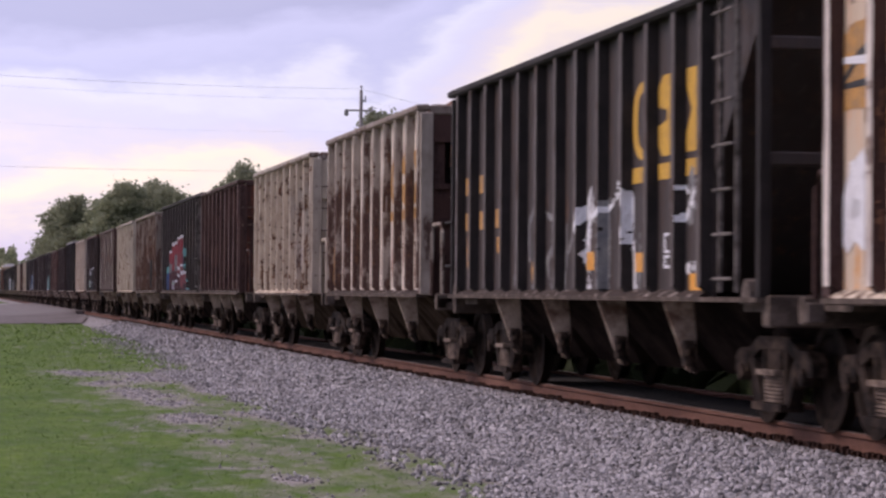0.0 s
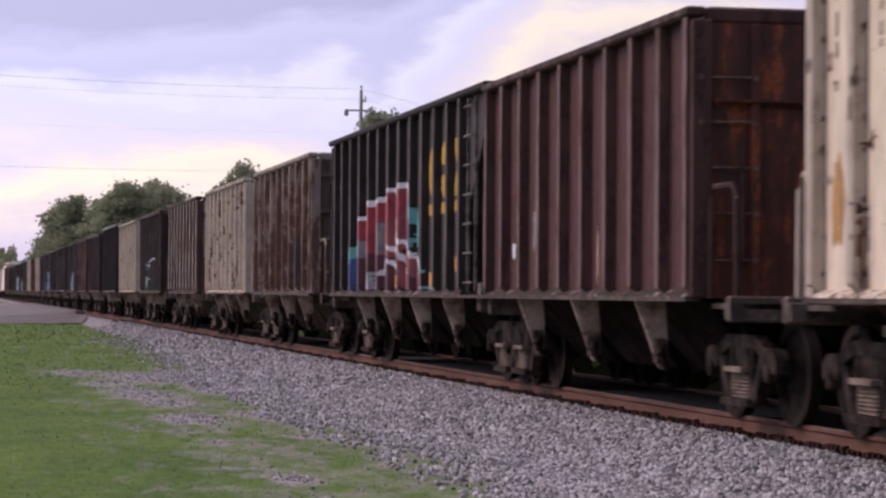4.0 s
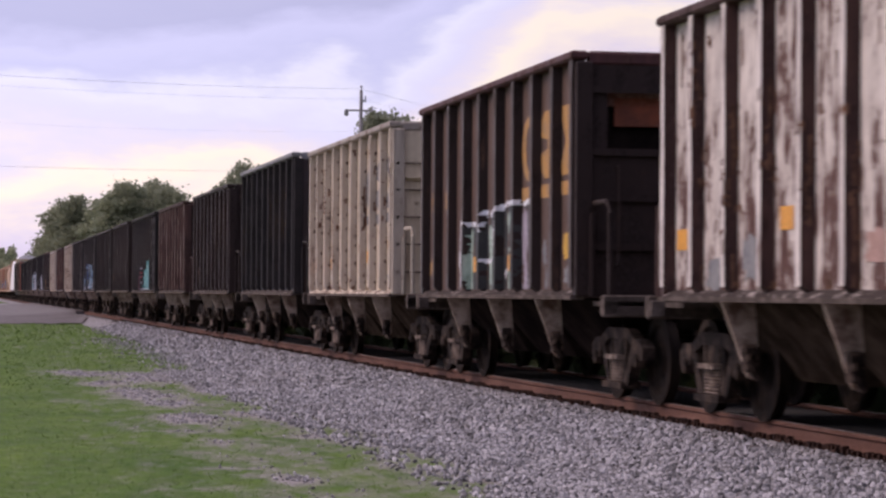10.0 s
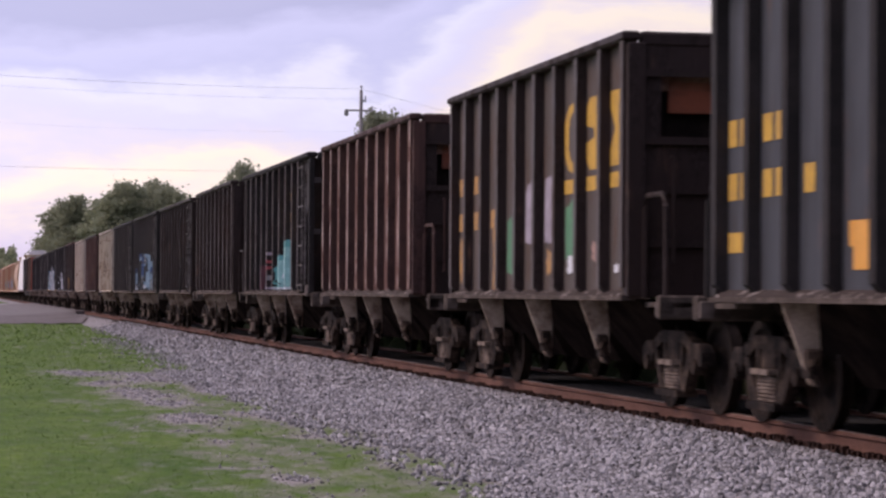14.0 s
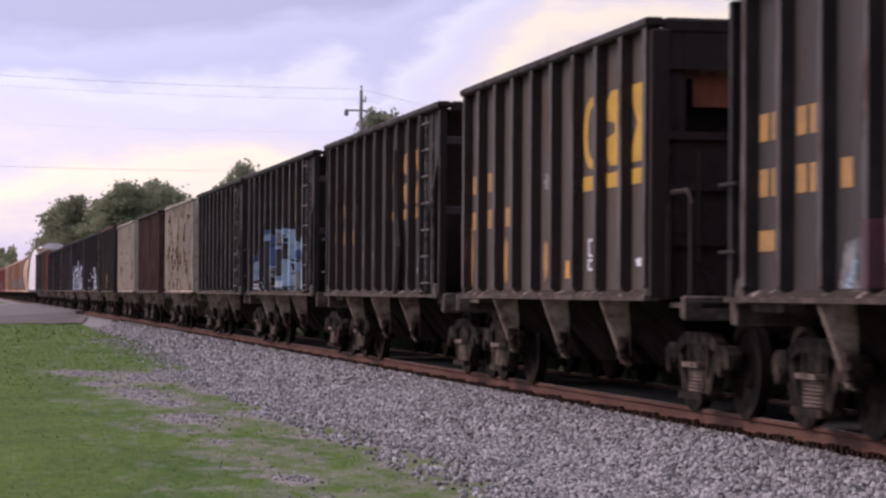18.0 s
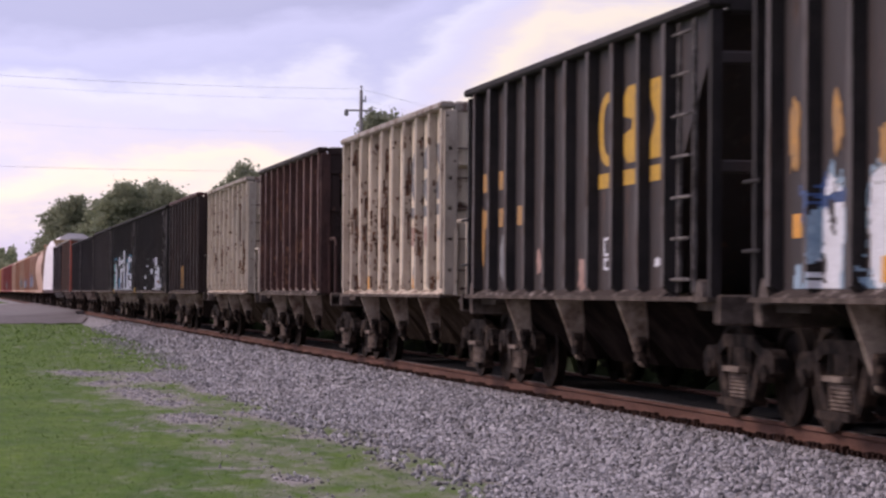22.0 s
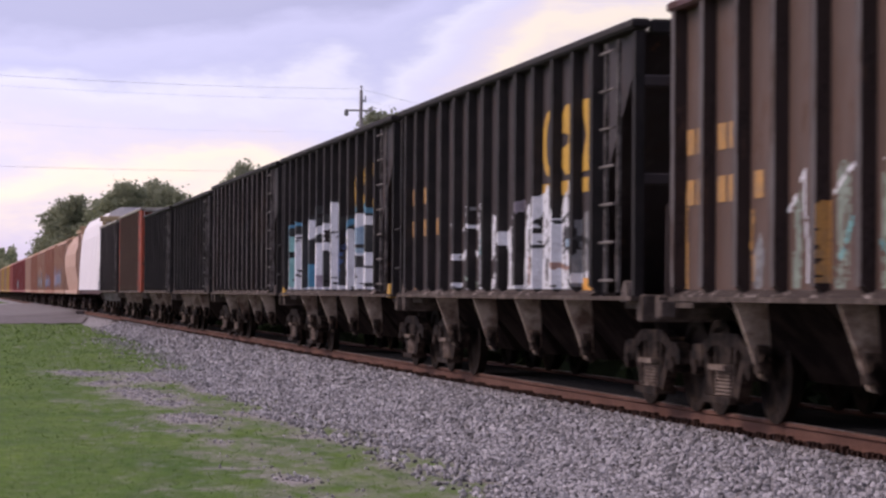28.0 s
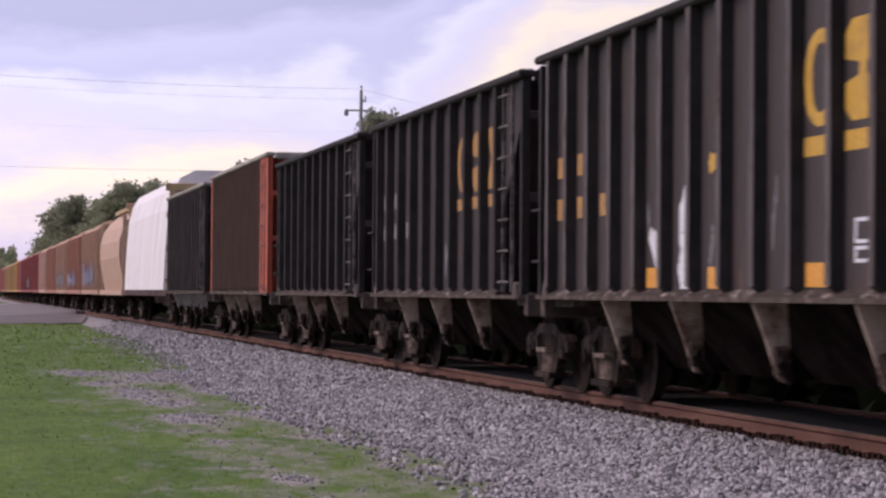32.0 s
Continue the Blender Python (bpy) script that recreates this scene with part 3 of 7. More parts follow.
def build_track():
    prof = [(-0.076, -0.186), (0.076, -0.186), (0.076, -0.172), (0.014, -0.150), (0.010, -0.05), (0.036, -0.034), (0.037, -0.006), (0.028, 0.0), (-0.028, 0.0), (-0.037, -0.006), (-0.036, -0.034), (-0.010, -0.05), (-0.014, -0.150), (-0.076, -0.172)]
    for side in (-1, 1):
        sh = Shape().prism([(x, z) for x, z in prof], "y", -60, 620)
        ob = thing("rail", sh, M_RAIL, "rusty brown steel rail spiked to wooden ties", "rail", "rails of the track", kind="structure")
        ob.location = (TRACK_X + side * 0.755, 0, RAIL_Z)
        top = part("running_surface", Shape().box(-0.026, 0.026, -60, 620, 0.0, 0.003), M_RAILTOP, ob, "worn bright running surface")
    tie = Shape().soft_box(-1.3, 1.3, -0.11, 0.11, -0.17, 0.0, 0.012).mesh("tie")
    clip = Shape().box(-0.13, 0.13, -0.09, 0.09, 0.0, 0.016).soft_box(-0.125, -0.085, -0.075, -0.045, 0.016, 0.055, 0.006).soft_box(-0.125, -0.085, 0.045, 0.075, 0.016, 0.055, 0.006).soft_box(
        -0.095, -0.03, -0.13, -0.10, 0.0, 0.05, 0.006).soft_box(-0.095, -0.03, 0.10, 0.13, 0.0, 0.05, 0.006).soft_box(-0.11, -0.05, -0.235, -0.20, -0.01, 0.06, 0.006).soft_box(-0.11, -0.05, 0.19, 0.225, -0.01, 0.055, 0.006).mesh("tie_plate")
    tie_run = tagged(new("tie_row"), "dark wooden cross ties half buried in stone", "ties", kind="structure")
    for k in range(200):
        y = 16.2 + k * 0.5
        jit = 0.02 * math.sin(k * 7.3)
        t = part("tie", tie, M_TIE, tie_run, at=(TRACK_X + jit, y, 0.268))
        p = part("tie_plate", clip, M_CLIP, t, at=(-0.755 - jit, 0.03 * math.sin(k * 3.1), 0.012 - 0.010 * ((k * 7) % 3)))
        p.rotation_euler = (0, 0.02 * math.sin(k * 5.3), 0.06 * math.sin(k * 1.9))


# ---------- rolling stock parts ----------
def wheelset_shape():
    s = Shape().lathe([(-0.72, 0.085), (0.72, 0.085)], (0, 0, 0), "x", 10)
    for side in (-1, 1):
        p = [(-0.065, 0.10), (-0.065, 0.16), (-0.02, 0.20), (-0.015, 0.37), (-0.065, 0.40), (-0.065, 0.457), (0.035, 0.463), (0.04, 0.485), (0.065, 0.485), (0.065, 0.40), (0.02, 0.37), (0.015, 0.2), (0.06, 0.15)]
        s.lathe([(-side * -a, r) for a, r in p] if side < 0 else [(-a, r) for a, r in p], (side * 0.77, 0, 0), "x", 26)
    return s


def side_frame_shape():
    """Cast side frame, seen from the side: pedestal jaws, arched top, spring window, sagging bottom."""
    s = Shape()
    s.prism([(-1.08, 0.46), (-1.08, 0.60), (-0.96, 0.68), (-0.70, 0.69), (-0.66, 0.58), (-0.74, 0.46)], "x", -0.07, 0.07)
    s.prism([(1.08, 0.46), (1.08, 0.60), (0.96, 0.68), (0.70, 0.69), (0.66, 0.58), (0.74, 0.46)], "x", -0.07, 0.07)
    s.prism([(-0.70, 0.69), (-0.42, 0.80), (0.42, 0.80), (0.70, 0.69), (0.66, 0.58), (0.38, 0.68), (-0.38, 0.68), (-0.66, 0.58)], "x", -0.06, 0.06)
    s.prism([(-0.70, 0.58), (-0.56, 0.60), (-0.30, 0.22), (-0.36, 0.14), (-0.44, 0.18)], "x", -0.06, 0.06)
    s.prism([(0.70, 0.58), (0.56, 0.60), (0.30, 0.22), (0.36, 0.14), (0.44, 0.18)], "x", -0.06, 0.06)
    s.box(-0.13, 0.10, -0.40, 0.40, 0.13, 0.20)
    s.box(-0.05, 0.05, -0.34, -0.26, 0.20, 0.68)
    s.box(-0.05, 0.05, 0.26, 0.34, 0.20, 0.68)
    for y in (-0.865, 0.865):
        s.lathe([(-0.11, 0.05), (-0.10, 0.08), (0.0, 0.085)], (0, y, 0.457), "x", 12)
    return s


def spring_shape():
    s = Shape()
    for y in (-0.15, 0.0, 0.15):
        prof = []
        for k in range(7):
            z = 0.20 + k * 0.035
            prof += [(z, 0.052), (z + 0.010, 0.068), (z + 0.020, 0.068), (z + 0.030, 0.052)]
        s.lathe(prof, (-0.03, y, 0), "z", 10)
    s.box(-0.14, 0.1, -0.25, 0.25, 0.45, 0.50)
    return s


WHEELSETS = {-1: [], 1: []}


def truck(car, y):
    t = part("truck", shared(("bolster",), lambda: Shape().soft_box(-1.05, 1.05, -0.2, 0.2, 0.48, 0.72, 0.03).lathe([(0.70, 0.19), (0.80, 0.19)], (0, 0, 0), "z", 12).box(-1.0, 1.0, -0.62, -0.54, 0.36, 0.46).box(-1.0, 1.0, 0.54, 0.62, 0.36, 0.46)), M_TRUCK, car, at=(0, y, 0))
    for side in (-1, 1):
        part("side_frame", shared(("side_frame",), side_frame_shape), M_TRUCK, t, at=(side * 1.0, 0, 0))
        part("coil_spring", shared(("coil_spring",), spring_shape), M_SPRING, t, "dusty coil springs", at=(side * 1.0, 0, 0))
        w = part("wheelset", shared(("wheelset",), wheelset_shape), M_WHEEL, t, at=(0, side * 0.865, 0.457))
        WHEELSETS[side].append(w)
    return t


def coupler(car, y, sgn):
    s = Shape().box(-0.07, 0.07, 0, sgn * 0.75, 0.80, 0.95).soft_box(-0.14, 0.14, min(sgn * 0.72, sgn * 1.0), max(sgn * 0.72, sgn * 1.0), 0.74, 1.0, 0.03).box(-0.16, 0.16, -0.1 if sgn > 0 else -0.05, 0.05 if sgn > 0 else 0.1, 0.70, 1.05)
    s.tube([(0.22, sgn * 0.3, 0.72), (0.24, sgn * 0.6, 0.50), (0.22, sgn * 0.95, 0.46)], 0.03)
    part("coupler", shared(("coupler", sgn), lambda: s), M_COUPLER, car, at=(0, y, 0))


def rib_shape(h, d, w):
    """Pressed hat-section side post with a flared foot."""
    return Shape().add([(0, -w * 0.65, 0), (0, w * 0.65, 0), (-d, w * 0.5, 0.10), (-d, -w * 0.5, 0.10), (0, -w * 0.65, h), (0, w * 0.65, h), (-d, w * 0.5, h), (-d, -w * 0.5, h)],
                       [(0, 1, 2, 3), (4, 7, 6, 5), (0, 3, 7, 4), (1, 5, 6, 2), (3, 2, 6, 7), (0, 4, 5, 1)])


def ladder(car, mat, x, y, z0, z1, n, w=0.42):
    """Upright ladder on the outer face."""
    def make():
        s = Shape()
        for yy in (-w / 2, w / 2):
            s.box(-0.02, 0.02, yy - 0.02, yy + 0.02, z0, z1)
        for k in range(n):
            z = z0 + 0.12 + (z1 - z0 - 0.24) * k / (n - 1)
            s.tube([(-0.06, -w / 2 - 0.04, z), (-0.06, w / 2 + 0.04, z)], 0.016)
        return s
    part("ladder", shared(("ladder", round(z0, 2), round(z1, 2), n, w), make), mat, car, at=(x, y, 0))


def hopper_bays(car, ys, fin_mat, half, sill, pitch, bay_mat):
    """Discharge hoppers under the sill: pyramid funnels with bright cross sheets between them."""
    zb = 0.38
    def funnel():
        s = Shape()
        hx, hy = half - 0.36, pitch * 0.49
        top = [(-hx, -hy, sill), (hx, -hy, sill), (hx, hy, sill), (-hx, hy, sill)]
        mid = [(-hx + 0.34, -hy * 0.9, 0.75), (hx - 0.34, -hy * 0.9, 0.75), (hx - 0.34, hy * 0.9, 0.75), (-hx + 0.34, hy * 0.9, 0.75)]
        bot = [(-hx + 0.62, -hy * 0.75, zb), (hx - 0.62, -hy * 0.75, zb), (hx - 0.62, hy * 0.75, zb), (-hx + 0.62, hy * 0.75, zb)]
        return s.add(top + mid + bot, [(0, 1, 5, 4), (1, 2, 6, 5), (2, 3, 7, 6), (3, 0, 4, 7), (4, 5, 9, 8), (5, 6, 10, 9), (6, 7, 11, 10), (7, 4, 8, 11), (8, 9, 10, 11), (3, 2, 1, 0)])
    def fin(sg):
        o = half - 0.03
        s = Shape().prism([(sg * o, sill), (sg * (o - 0.05), sill - 0.14), (sg * (o - 0.12), sill - 0.32), (sg * (o - 0.20), 0.56), (sg * (o - 0.25), 0.43), (sg * (o - 0.31), 0.41), (sg * (o - 0.345), 0.54), (sg * (o - 0.335), sill - 0.3), (sg * (o - 0.31), sill)], "y", -0.02, 0.02)
        return s
    def latch(sg):
        o = half - 0.27
        s = Shape().lathe([(-0.07, 0.05), (-0.06, 0.075), (0.05, 0.075), (0.06, 0.05)], (sg * o, -0.04, 0.66), "x", 10)
        s.tube([(sg * o, -0.04, 0.70), (sg * (o + 0.05), -0.14, 0.58), (sg * (o - 0.06), -0.10, 0.42)], 0.035)
        s.box(sg * o - 0.05, sg * o + 0.05, -0.12, 0.04, 0.48, 0.60)
        return s
    for y in ys:
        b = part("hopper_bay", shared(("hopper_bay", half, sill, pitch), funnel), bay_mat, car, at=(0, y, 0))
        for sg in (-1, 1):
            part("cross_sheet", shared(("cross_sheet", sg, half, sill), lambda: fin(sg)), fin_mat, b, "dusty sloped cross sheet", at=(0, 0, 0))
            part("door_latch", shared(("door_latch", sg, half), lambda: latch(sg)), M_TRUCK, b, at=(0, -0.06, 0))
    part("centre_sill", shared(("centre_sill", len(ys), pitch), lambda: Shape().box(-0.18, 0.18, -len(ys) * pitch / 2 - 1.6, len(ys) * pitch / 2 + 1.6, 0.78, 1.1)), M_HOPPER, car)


# ---------- open hopper cars ----------
HALF, SILL, TOP = 1.60, 1.145, 3.90
DEPTH = 0.115          # how far the side posts stand out
PANEL_X = -HALF + DEPTH


def blob(y0, y1, z0, z1, seed):
    """A rough rounded outline in (y, z)."""
    r = random.Random(seed)
    cy, cz, n = (y0 + y1) / 2, (z0 + z1) / 2, 18
    e = r.uniform(0.35, 0.8)
    pts = []
    for k in range(n):
        a = 2 * math.pi * k / n
        c, s = math.cos(a), math.sin(a)
        q = r.uniform(0.62, 1.16)
        pts.append((cy + (y1 - y0) / 2 * q * math.copysign(abs(c) ** e, c), cz + (z1 - z0) / 2 * q * math.copysign(abs(s) ** e, s)))
    return pts


def ragged(y0, y1, z0, z1, seed, amp=0.05, n=5):
    """A rough-edged outline in (y, z)."""
    r = random.Random(seed)
    thin = min(z1 - z0, y1 - y0) < 0.14
    amp = 0.014 if thin else amp
    pts = [(y0 + (y1 - y0) * k / n, z0 + r.uniform(0, amp)) for k in range(n + 1)]
    pts += [(y1 + r.uniform(-amp, amp) * 0.4, z0 + (z1 - z0) * k / n) for k in range(1, n)]
    lean, arch = (0.0, 0.01) if thin else (r.uniform(-0.10, 0.10), r.uniform(-0.02, 0.12))
    pts += [(y1 - (y1 - y0) * k / n, z1 + r.uniform(-amp, amp) * 0.9 + lean * (k / n - 0.5) * 2 + arch * (math.sin(math.pi * k / n) - 0.6)) for k in range(n + 1)]
    pts += [(y0 + r.uniform(-amp, amp) * 0.4, z1 - (z1 - z0) * k / n) for k in range(1, n)]
    return pts


def patch(car, edges, i, z0, z1, mat, f0=0.0, f1=1.0, name="graffiti", seed=0, neat=False, label="", x=None):
    """Paint on panel i (counted from the far end), a thin sheet proud of the steel. f0, f1: share of the panel's width from its far edge."""
    ya, yb = edges[i] - 0.08, edges[i + 1] + 0.08
    y0, y1 = yb + (ya - yb) * (1 - f1), yb + (ya - yb) * (1 - f0)
    if name == "paint_mark":
        o = blob(y0, y1, z0, z1, seed + i * 13)
    elif neat:
        o = [(y0, z0), (y1, z0), (y1, z1), (y0, z1)]
    else:
        o = ragged(y0, y1, z0, z1, seed + i * 13)
    xx = (PANEL_X - 0.0015 if neat else PANEL_X) if x is None else x
    return part(name, Shape().prism(o, "x", xx - 0.005, xx - 0.001), mat, car, label)


def emblem(car, edges, first, mat, z=2.54, h=0.80):
    """Three tall plain shapes on neighbouring panels, with a bar under each."""
    for k in range(3):
        i = first + k
        ya, yb = edges[i] - 0.09, edges[i + 1] + 0.10
        w = (ya - yb)
        s = Shape()
        X = (PANEL_X - 0.003, PANEL_X - 0.0005)
        t = w * 0.27
        if k == 0:
            c, n = (ya + yb) / 2, 18
            ring = [(c + w / 2 * math.cos(2 * math.pi * j / n), z + h / 2 + h / 2 * math.copysign(abs(math.sin(2 * math.pi * j / n)) ** 0.8, math.sin(2 * math.pi * j / n))) for j in range(n)]
            hole = [(c + (y - c) * 0.52, z + h / 2 + (q - z - h / 2) * 0.72) for y, q in ring]
            vs = [(X[0], *p) for p in ring + hole] + [(X[1], *p) for p in ring + hole]
            fs = []
            for j in range(n):
                i2 = (j + 1) % n
                fs += [(j, i2, n + i2, n + j), (2 * n + j, 2 * n + i2, i2, j), (n + j, n + i2, 3 * n + i2, 3 * n + j)]
            s.add(vs, fs)
        elif k == 1:
            q = w * 0.40
            s.prism([(ya - q * 0.5, z), (ya, z + 0.1), (ya, z + h * 0.38), (ya - q, z + h * 0.44), (ya - q, z + h * 0.56), (ya, z + h * 0.62), (ya, z + h - 0.1), (ya - q * 0.5, z + h),
                     (yb + q * 0.5, z + h), (yb, z + h - 0.1), (yb, z + h * 0.62), (yb + q, z + h * 0.56), (yb + q, z + h * 0.44), (yb, z + h * 0.38), (yb, z + 0.1), (yb + q * 0.5, z)], "x", *X)
        else:
            s.prism([(ya, z), (ya, z + h * 0.22), (ya - w * 0.24, z + h * 0.5), (ya, z + h * 0.78), (ya, z + h), (yb, z + h), (yb, z + h * 0.78), (yb + w * 0.14, z + h * 0.5), (yb, z + h * 0.22), (yb, z)], "x", *X)
        part("emblem_shape", s, mat, car, "large painted emblem shape")
        part("emblem_bar", Shape().prism([(yb, z - 0.23), (ya, z - 0.23), (ya, z - 0.07), (yb, z - 0.07)], "x", *X), mat, car, "painted bar under the emblem")


def rib_paint(car, edges, k, z0, z1, mat, seed=0):
    """Paint carried over the near flank of post k."""
    w, y = 0.14, edges[k] + (0.09 if k == len(edges) - 1 else 0)
    z1 += 0.05 * math.sin(seed * 3.7 + k)
    a = (PANEL_X, y - w * 0.65 - 0.004)
    b = (PANEL_X - DEPTH, y - w * 0.5 - 0.004)
    s = Shape().add([(a[0], a[1], z0), (b[0], b[1], z0 + 0.02), (b[0], b[1], z1), (a[0], a[1], z1 + 0.04), (b[0], b[1] + w, z0 + 0.02), (b[0], b[1] + w, z1 + 0.03), (b[0] - 0.004, b[1] - 0.002, z0 + 0.02), (b[0] - 0.004, b[1] + w, z0 + 0.02), (b[0] - 0.004, b[1] + w, z1 + 0.03), (b[0] - 0.004, b[1] - 0.002, z1)],
                    [(0, 1, 2, 3), (6, 7, 8, 9)])
    part("graffiti_on_post", s, mat, car)


def strokes(car, edges, i, z0, z1, mats, seed, n=3):
    """Slanted spray-can strokes inside one panel."""
    r = random.Random(seed * 17 + i)
    ya, yb = edges[i] - 0.12, edges[i + 1] + 0.12
    for k in range(n):
        za, zb = z0 + 0.08 + (z1 - z0 - 0.16) * r.random(), z0 + 0.08 + (z1 - z0 - 0.16) * r.random()
        w, q = r.uniform(0.022, 0.05), r.uniform(0.2, 0.8)
        mid = (ya + (yb - ya) * q, (za + zb) / 2 + r.uniform(-0.12, 0.12))
        top = [(ya, za + w), (mid[0], mid[1] + w * 1.3), (yb, zb + w)]
        low = [(yb, zb - w), (mid[0], mid[1] - w), (ya, za - w * 0.6)]
        part("paint_stroke", Shape().prism(top + low, "x", PANEL_X - 0.0085 - k * 0.001, PANEL_X - 0.005), mats[r.randrange(len(mats))], car)


def tag(car, edges, cols, seed=0, ribs=True, dense=False):
    """Spray paint over neighbouring panels: (panel, bottom, top, material). Posts between painted panels are painted too."""
    have = {}
    for i, z0, z1, m in cols:
        patch(car, edges, i, z0, z1, m, 0.0, 1.0, "graffiti", seed + i)
        have.setdefault(i, (z0, z1, m))
        if z1 - z0 > 0.5:
            strokes(car, edges, i, z0, z1, (M_GREYLET, M_BLACK, M_LILAC) if m is M_WHITE else (M_WHITE, M_GREYLET, M_BLACK), seed + i)
    if ribs:
        for i in have:
            if i + 1 in have:
                a, b = have[i], have[i + 1]
                q = random.Random(seed * 31 + i)
                top, low = (a[1] + b[1]) / 2, max(a[0], b[0])
                cut = low + (top - low) * q.uniform(0.3, 0.7)
                one, two = (a[2], M_BLACK) if q.random() < 0.5 else (M_BLACK, b[2])
                if dense:
                    one, two = a[2], b[2]
                rib_paint(car, edges, i + 1, low, cut, one, seed)
                rib_paint(car, edges, i + 1, cut + 0.05, top, two, seed + 1)


def area(mat, *pts):
    """A filled outline for mural(): points are (panel counted from the far end, height)."""
    return ("area", mat, 0.0, pts)


def line(mat, width, *pts):
    """A spray-can line for mural()."""
    return ("line", mat, width, pts)


def mural(car, edges, ops, seed=0, label="spray-painted graffiti", name="graffiti", rough=0.35, worn=0.5):
    """Spray paint that follows the panels and posts. Later ops cover earlier ones; None takes paint away. One thin mesh for each colour."""
    rng = np.random.default_rng(seed + 70)
    n, e = len(edges) - 1, np.array(edges)
    lo = max(0.0, min(p[0] for o in ops for p in o[3]) - 0.3)
    hi = min(float(n), max(p[0] for o in ops for p in o[3]) + 0.3)
    step = 0.022
    zs = np.arange(SILL + 0.085, max(p[1] for o in ops for p in o[3]) + 0.15, step)
    cols = []                       # (far corner, near corner) of each upright strip, as (x, y)
    for i in range(n):
        if i + 1 < lo or i > hi:
            continue
        ys = np.linspace(e[i] - 0.088, e[i + 1] + 0.095, 20)
        cols += [((PANEL_X - 0.0045, a), (PANEL_X - 0.0045, b)) for a, b in zip(ys, ys[1:])]
        y = e[i + 1] + (0.09 if i == n - 1 else 0.0)
        if i + 1 <= hi:
            f = np.linspace(y + 0.069, y - 0.073, 4)
            cols += [((-HALF - 0.006, a), (-HALF - 0.006, b)) for a, b in zip(f, f[1:])]
            fx, fy = np.linspace(-HALF - 0.006, PANEL_X - 0.002, 5), np.linspace(y - 0.0745, y - 0.0955, 5)
            cols += [((fx[k], fy[k]), (fx[k + 1], fy[k + 1])) for k in range(4)]
    yc = np.array([(a[1] + b[1]) / 2 for a, b in cols])
    if rough > 1:                   # stains run over the flanks as if laid flat
        yc += np.array([(-HALF + DEPTH / 2 - (a[0] + b[0]) / 2) * (a[0] != b[0]) for a, b in cols])
    Y, Z = np.meshgrid(yc, zs + step / 2, indexing="ij")
    wob = np.array([[noise.noise((a * 2.6, b * 2.6, seed)) for b in Z[0]] for a in yc])
    fuzz = np.array([[noise.noise((a * 17, b * 17, seed + 5)) for b in Z[0]] for a in yc])
    thin = np.array([[noise.noise((a * 9, b * 2.5, seed + 9)) for b in Z[0]] for a in yc])
    Yw, Zw = Y + 0.045 * wob, Z + 0.04 * np.roll(wob, 7, 1) + 0.012 * fuzz
    to_y = lambda u: float(np.interp(u, np.arange(n + 1), e))
    got = np.full(Y.shape, -1)
    mats = []
    for kind, mat, width, pts in ops:
        p = [(to_y(u), z) for u, z in pts]
        if kind == "area":
            hit = np.zeros(Y.shape, bool)
            for (ya, za), (yb, zb) in zip(p, p[1:] + p[:1]):
                hit ^= ((za > Zw) != (zb > Zw)) & (Yw < (yb - ya) * (Zw - za) / (zb - za + 1e-9) + ya)
        else:
            d = np.full(Y.shape, 9.0)
            for (ya, za), (yb, zb) in zip(p, p[1:]):
                k = np.clip(((Yw - ya) * (yb - ya) + (Zw - za) * (zb - za)) / ((yb - ya) ** 2 + (zb - za) ** 2 + 1e-9), 0, 1)
                d = np.minimum(d, np.hypot(Yw - ya - k * (yb - ya), Zw - za - k * (zb - za)))
            hit = d < width / 2 * (1 + rough * fuzz)
        if mat is not None and mat not in mats:
            mats.append(mat)
        got[hit] = -1 if mat is None else mats.index(mat)
    got[thin + 0.5 * fuzz > worn] = -1            # paint worn through
    for mi, mat in enumerate(mats):
        sh = Shape()
        for c, ((xa, ya), (xb, yb)) in enumerate(cols):
            on = np.flatnonzero(np.diff(np.concatenate([[0], got[c] == mi, [0]]).astype(int)))
            for a, b in zip(on[::2], on[1::2]):
                za, zb = zs[0] + a * step, zs[0] + b * step
                sh.add([(xa, ya, za), (xb, yb, za), (xb, yb, zb), (xa, ya, zb)], [(0, 1, 2, 3)])
        if sh.f:
            tagged(part(name, big_mesh(name, sh.v, sh.f), mat, car, label), kind="stuff" if rough > 1 else "")


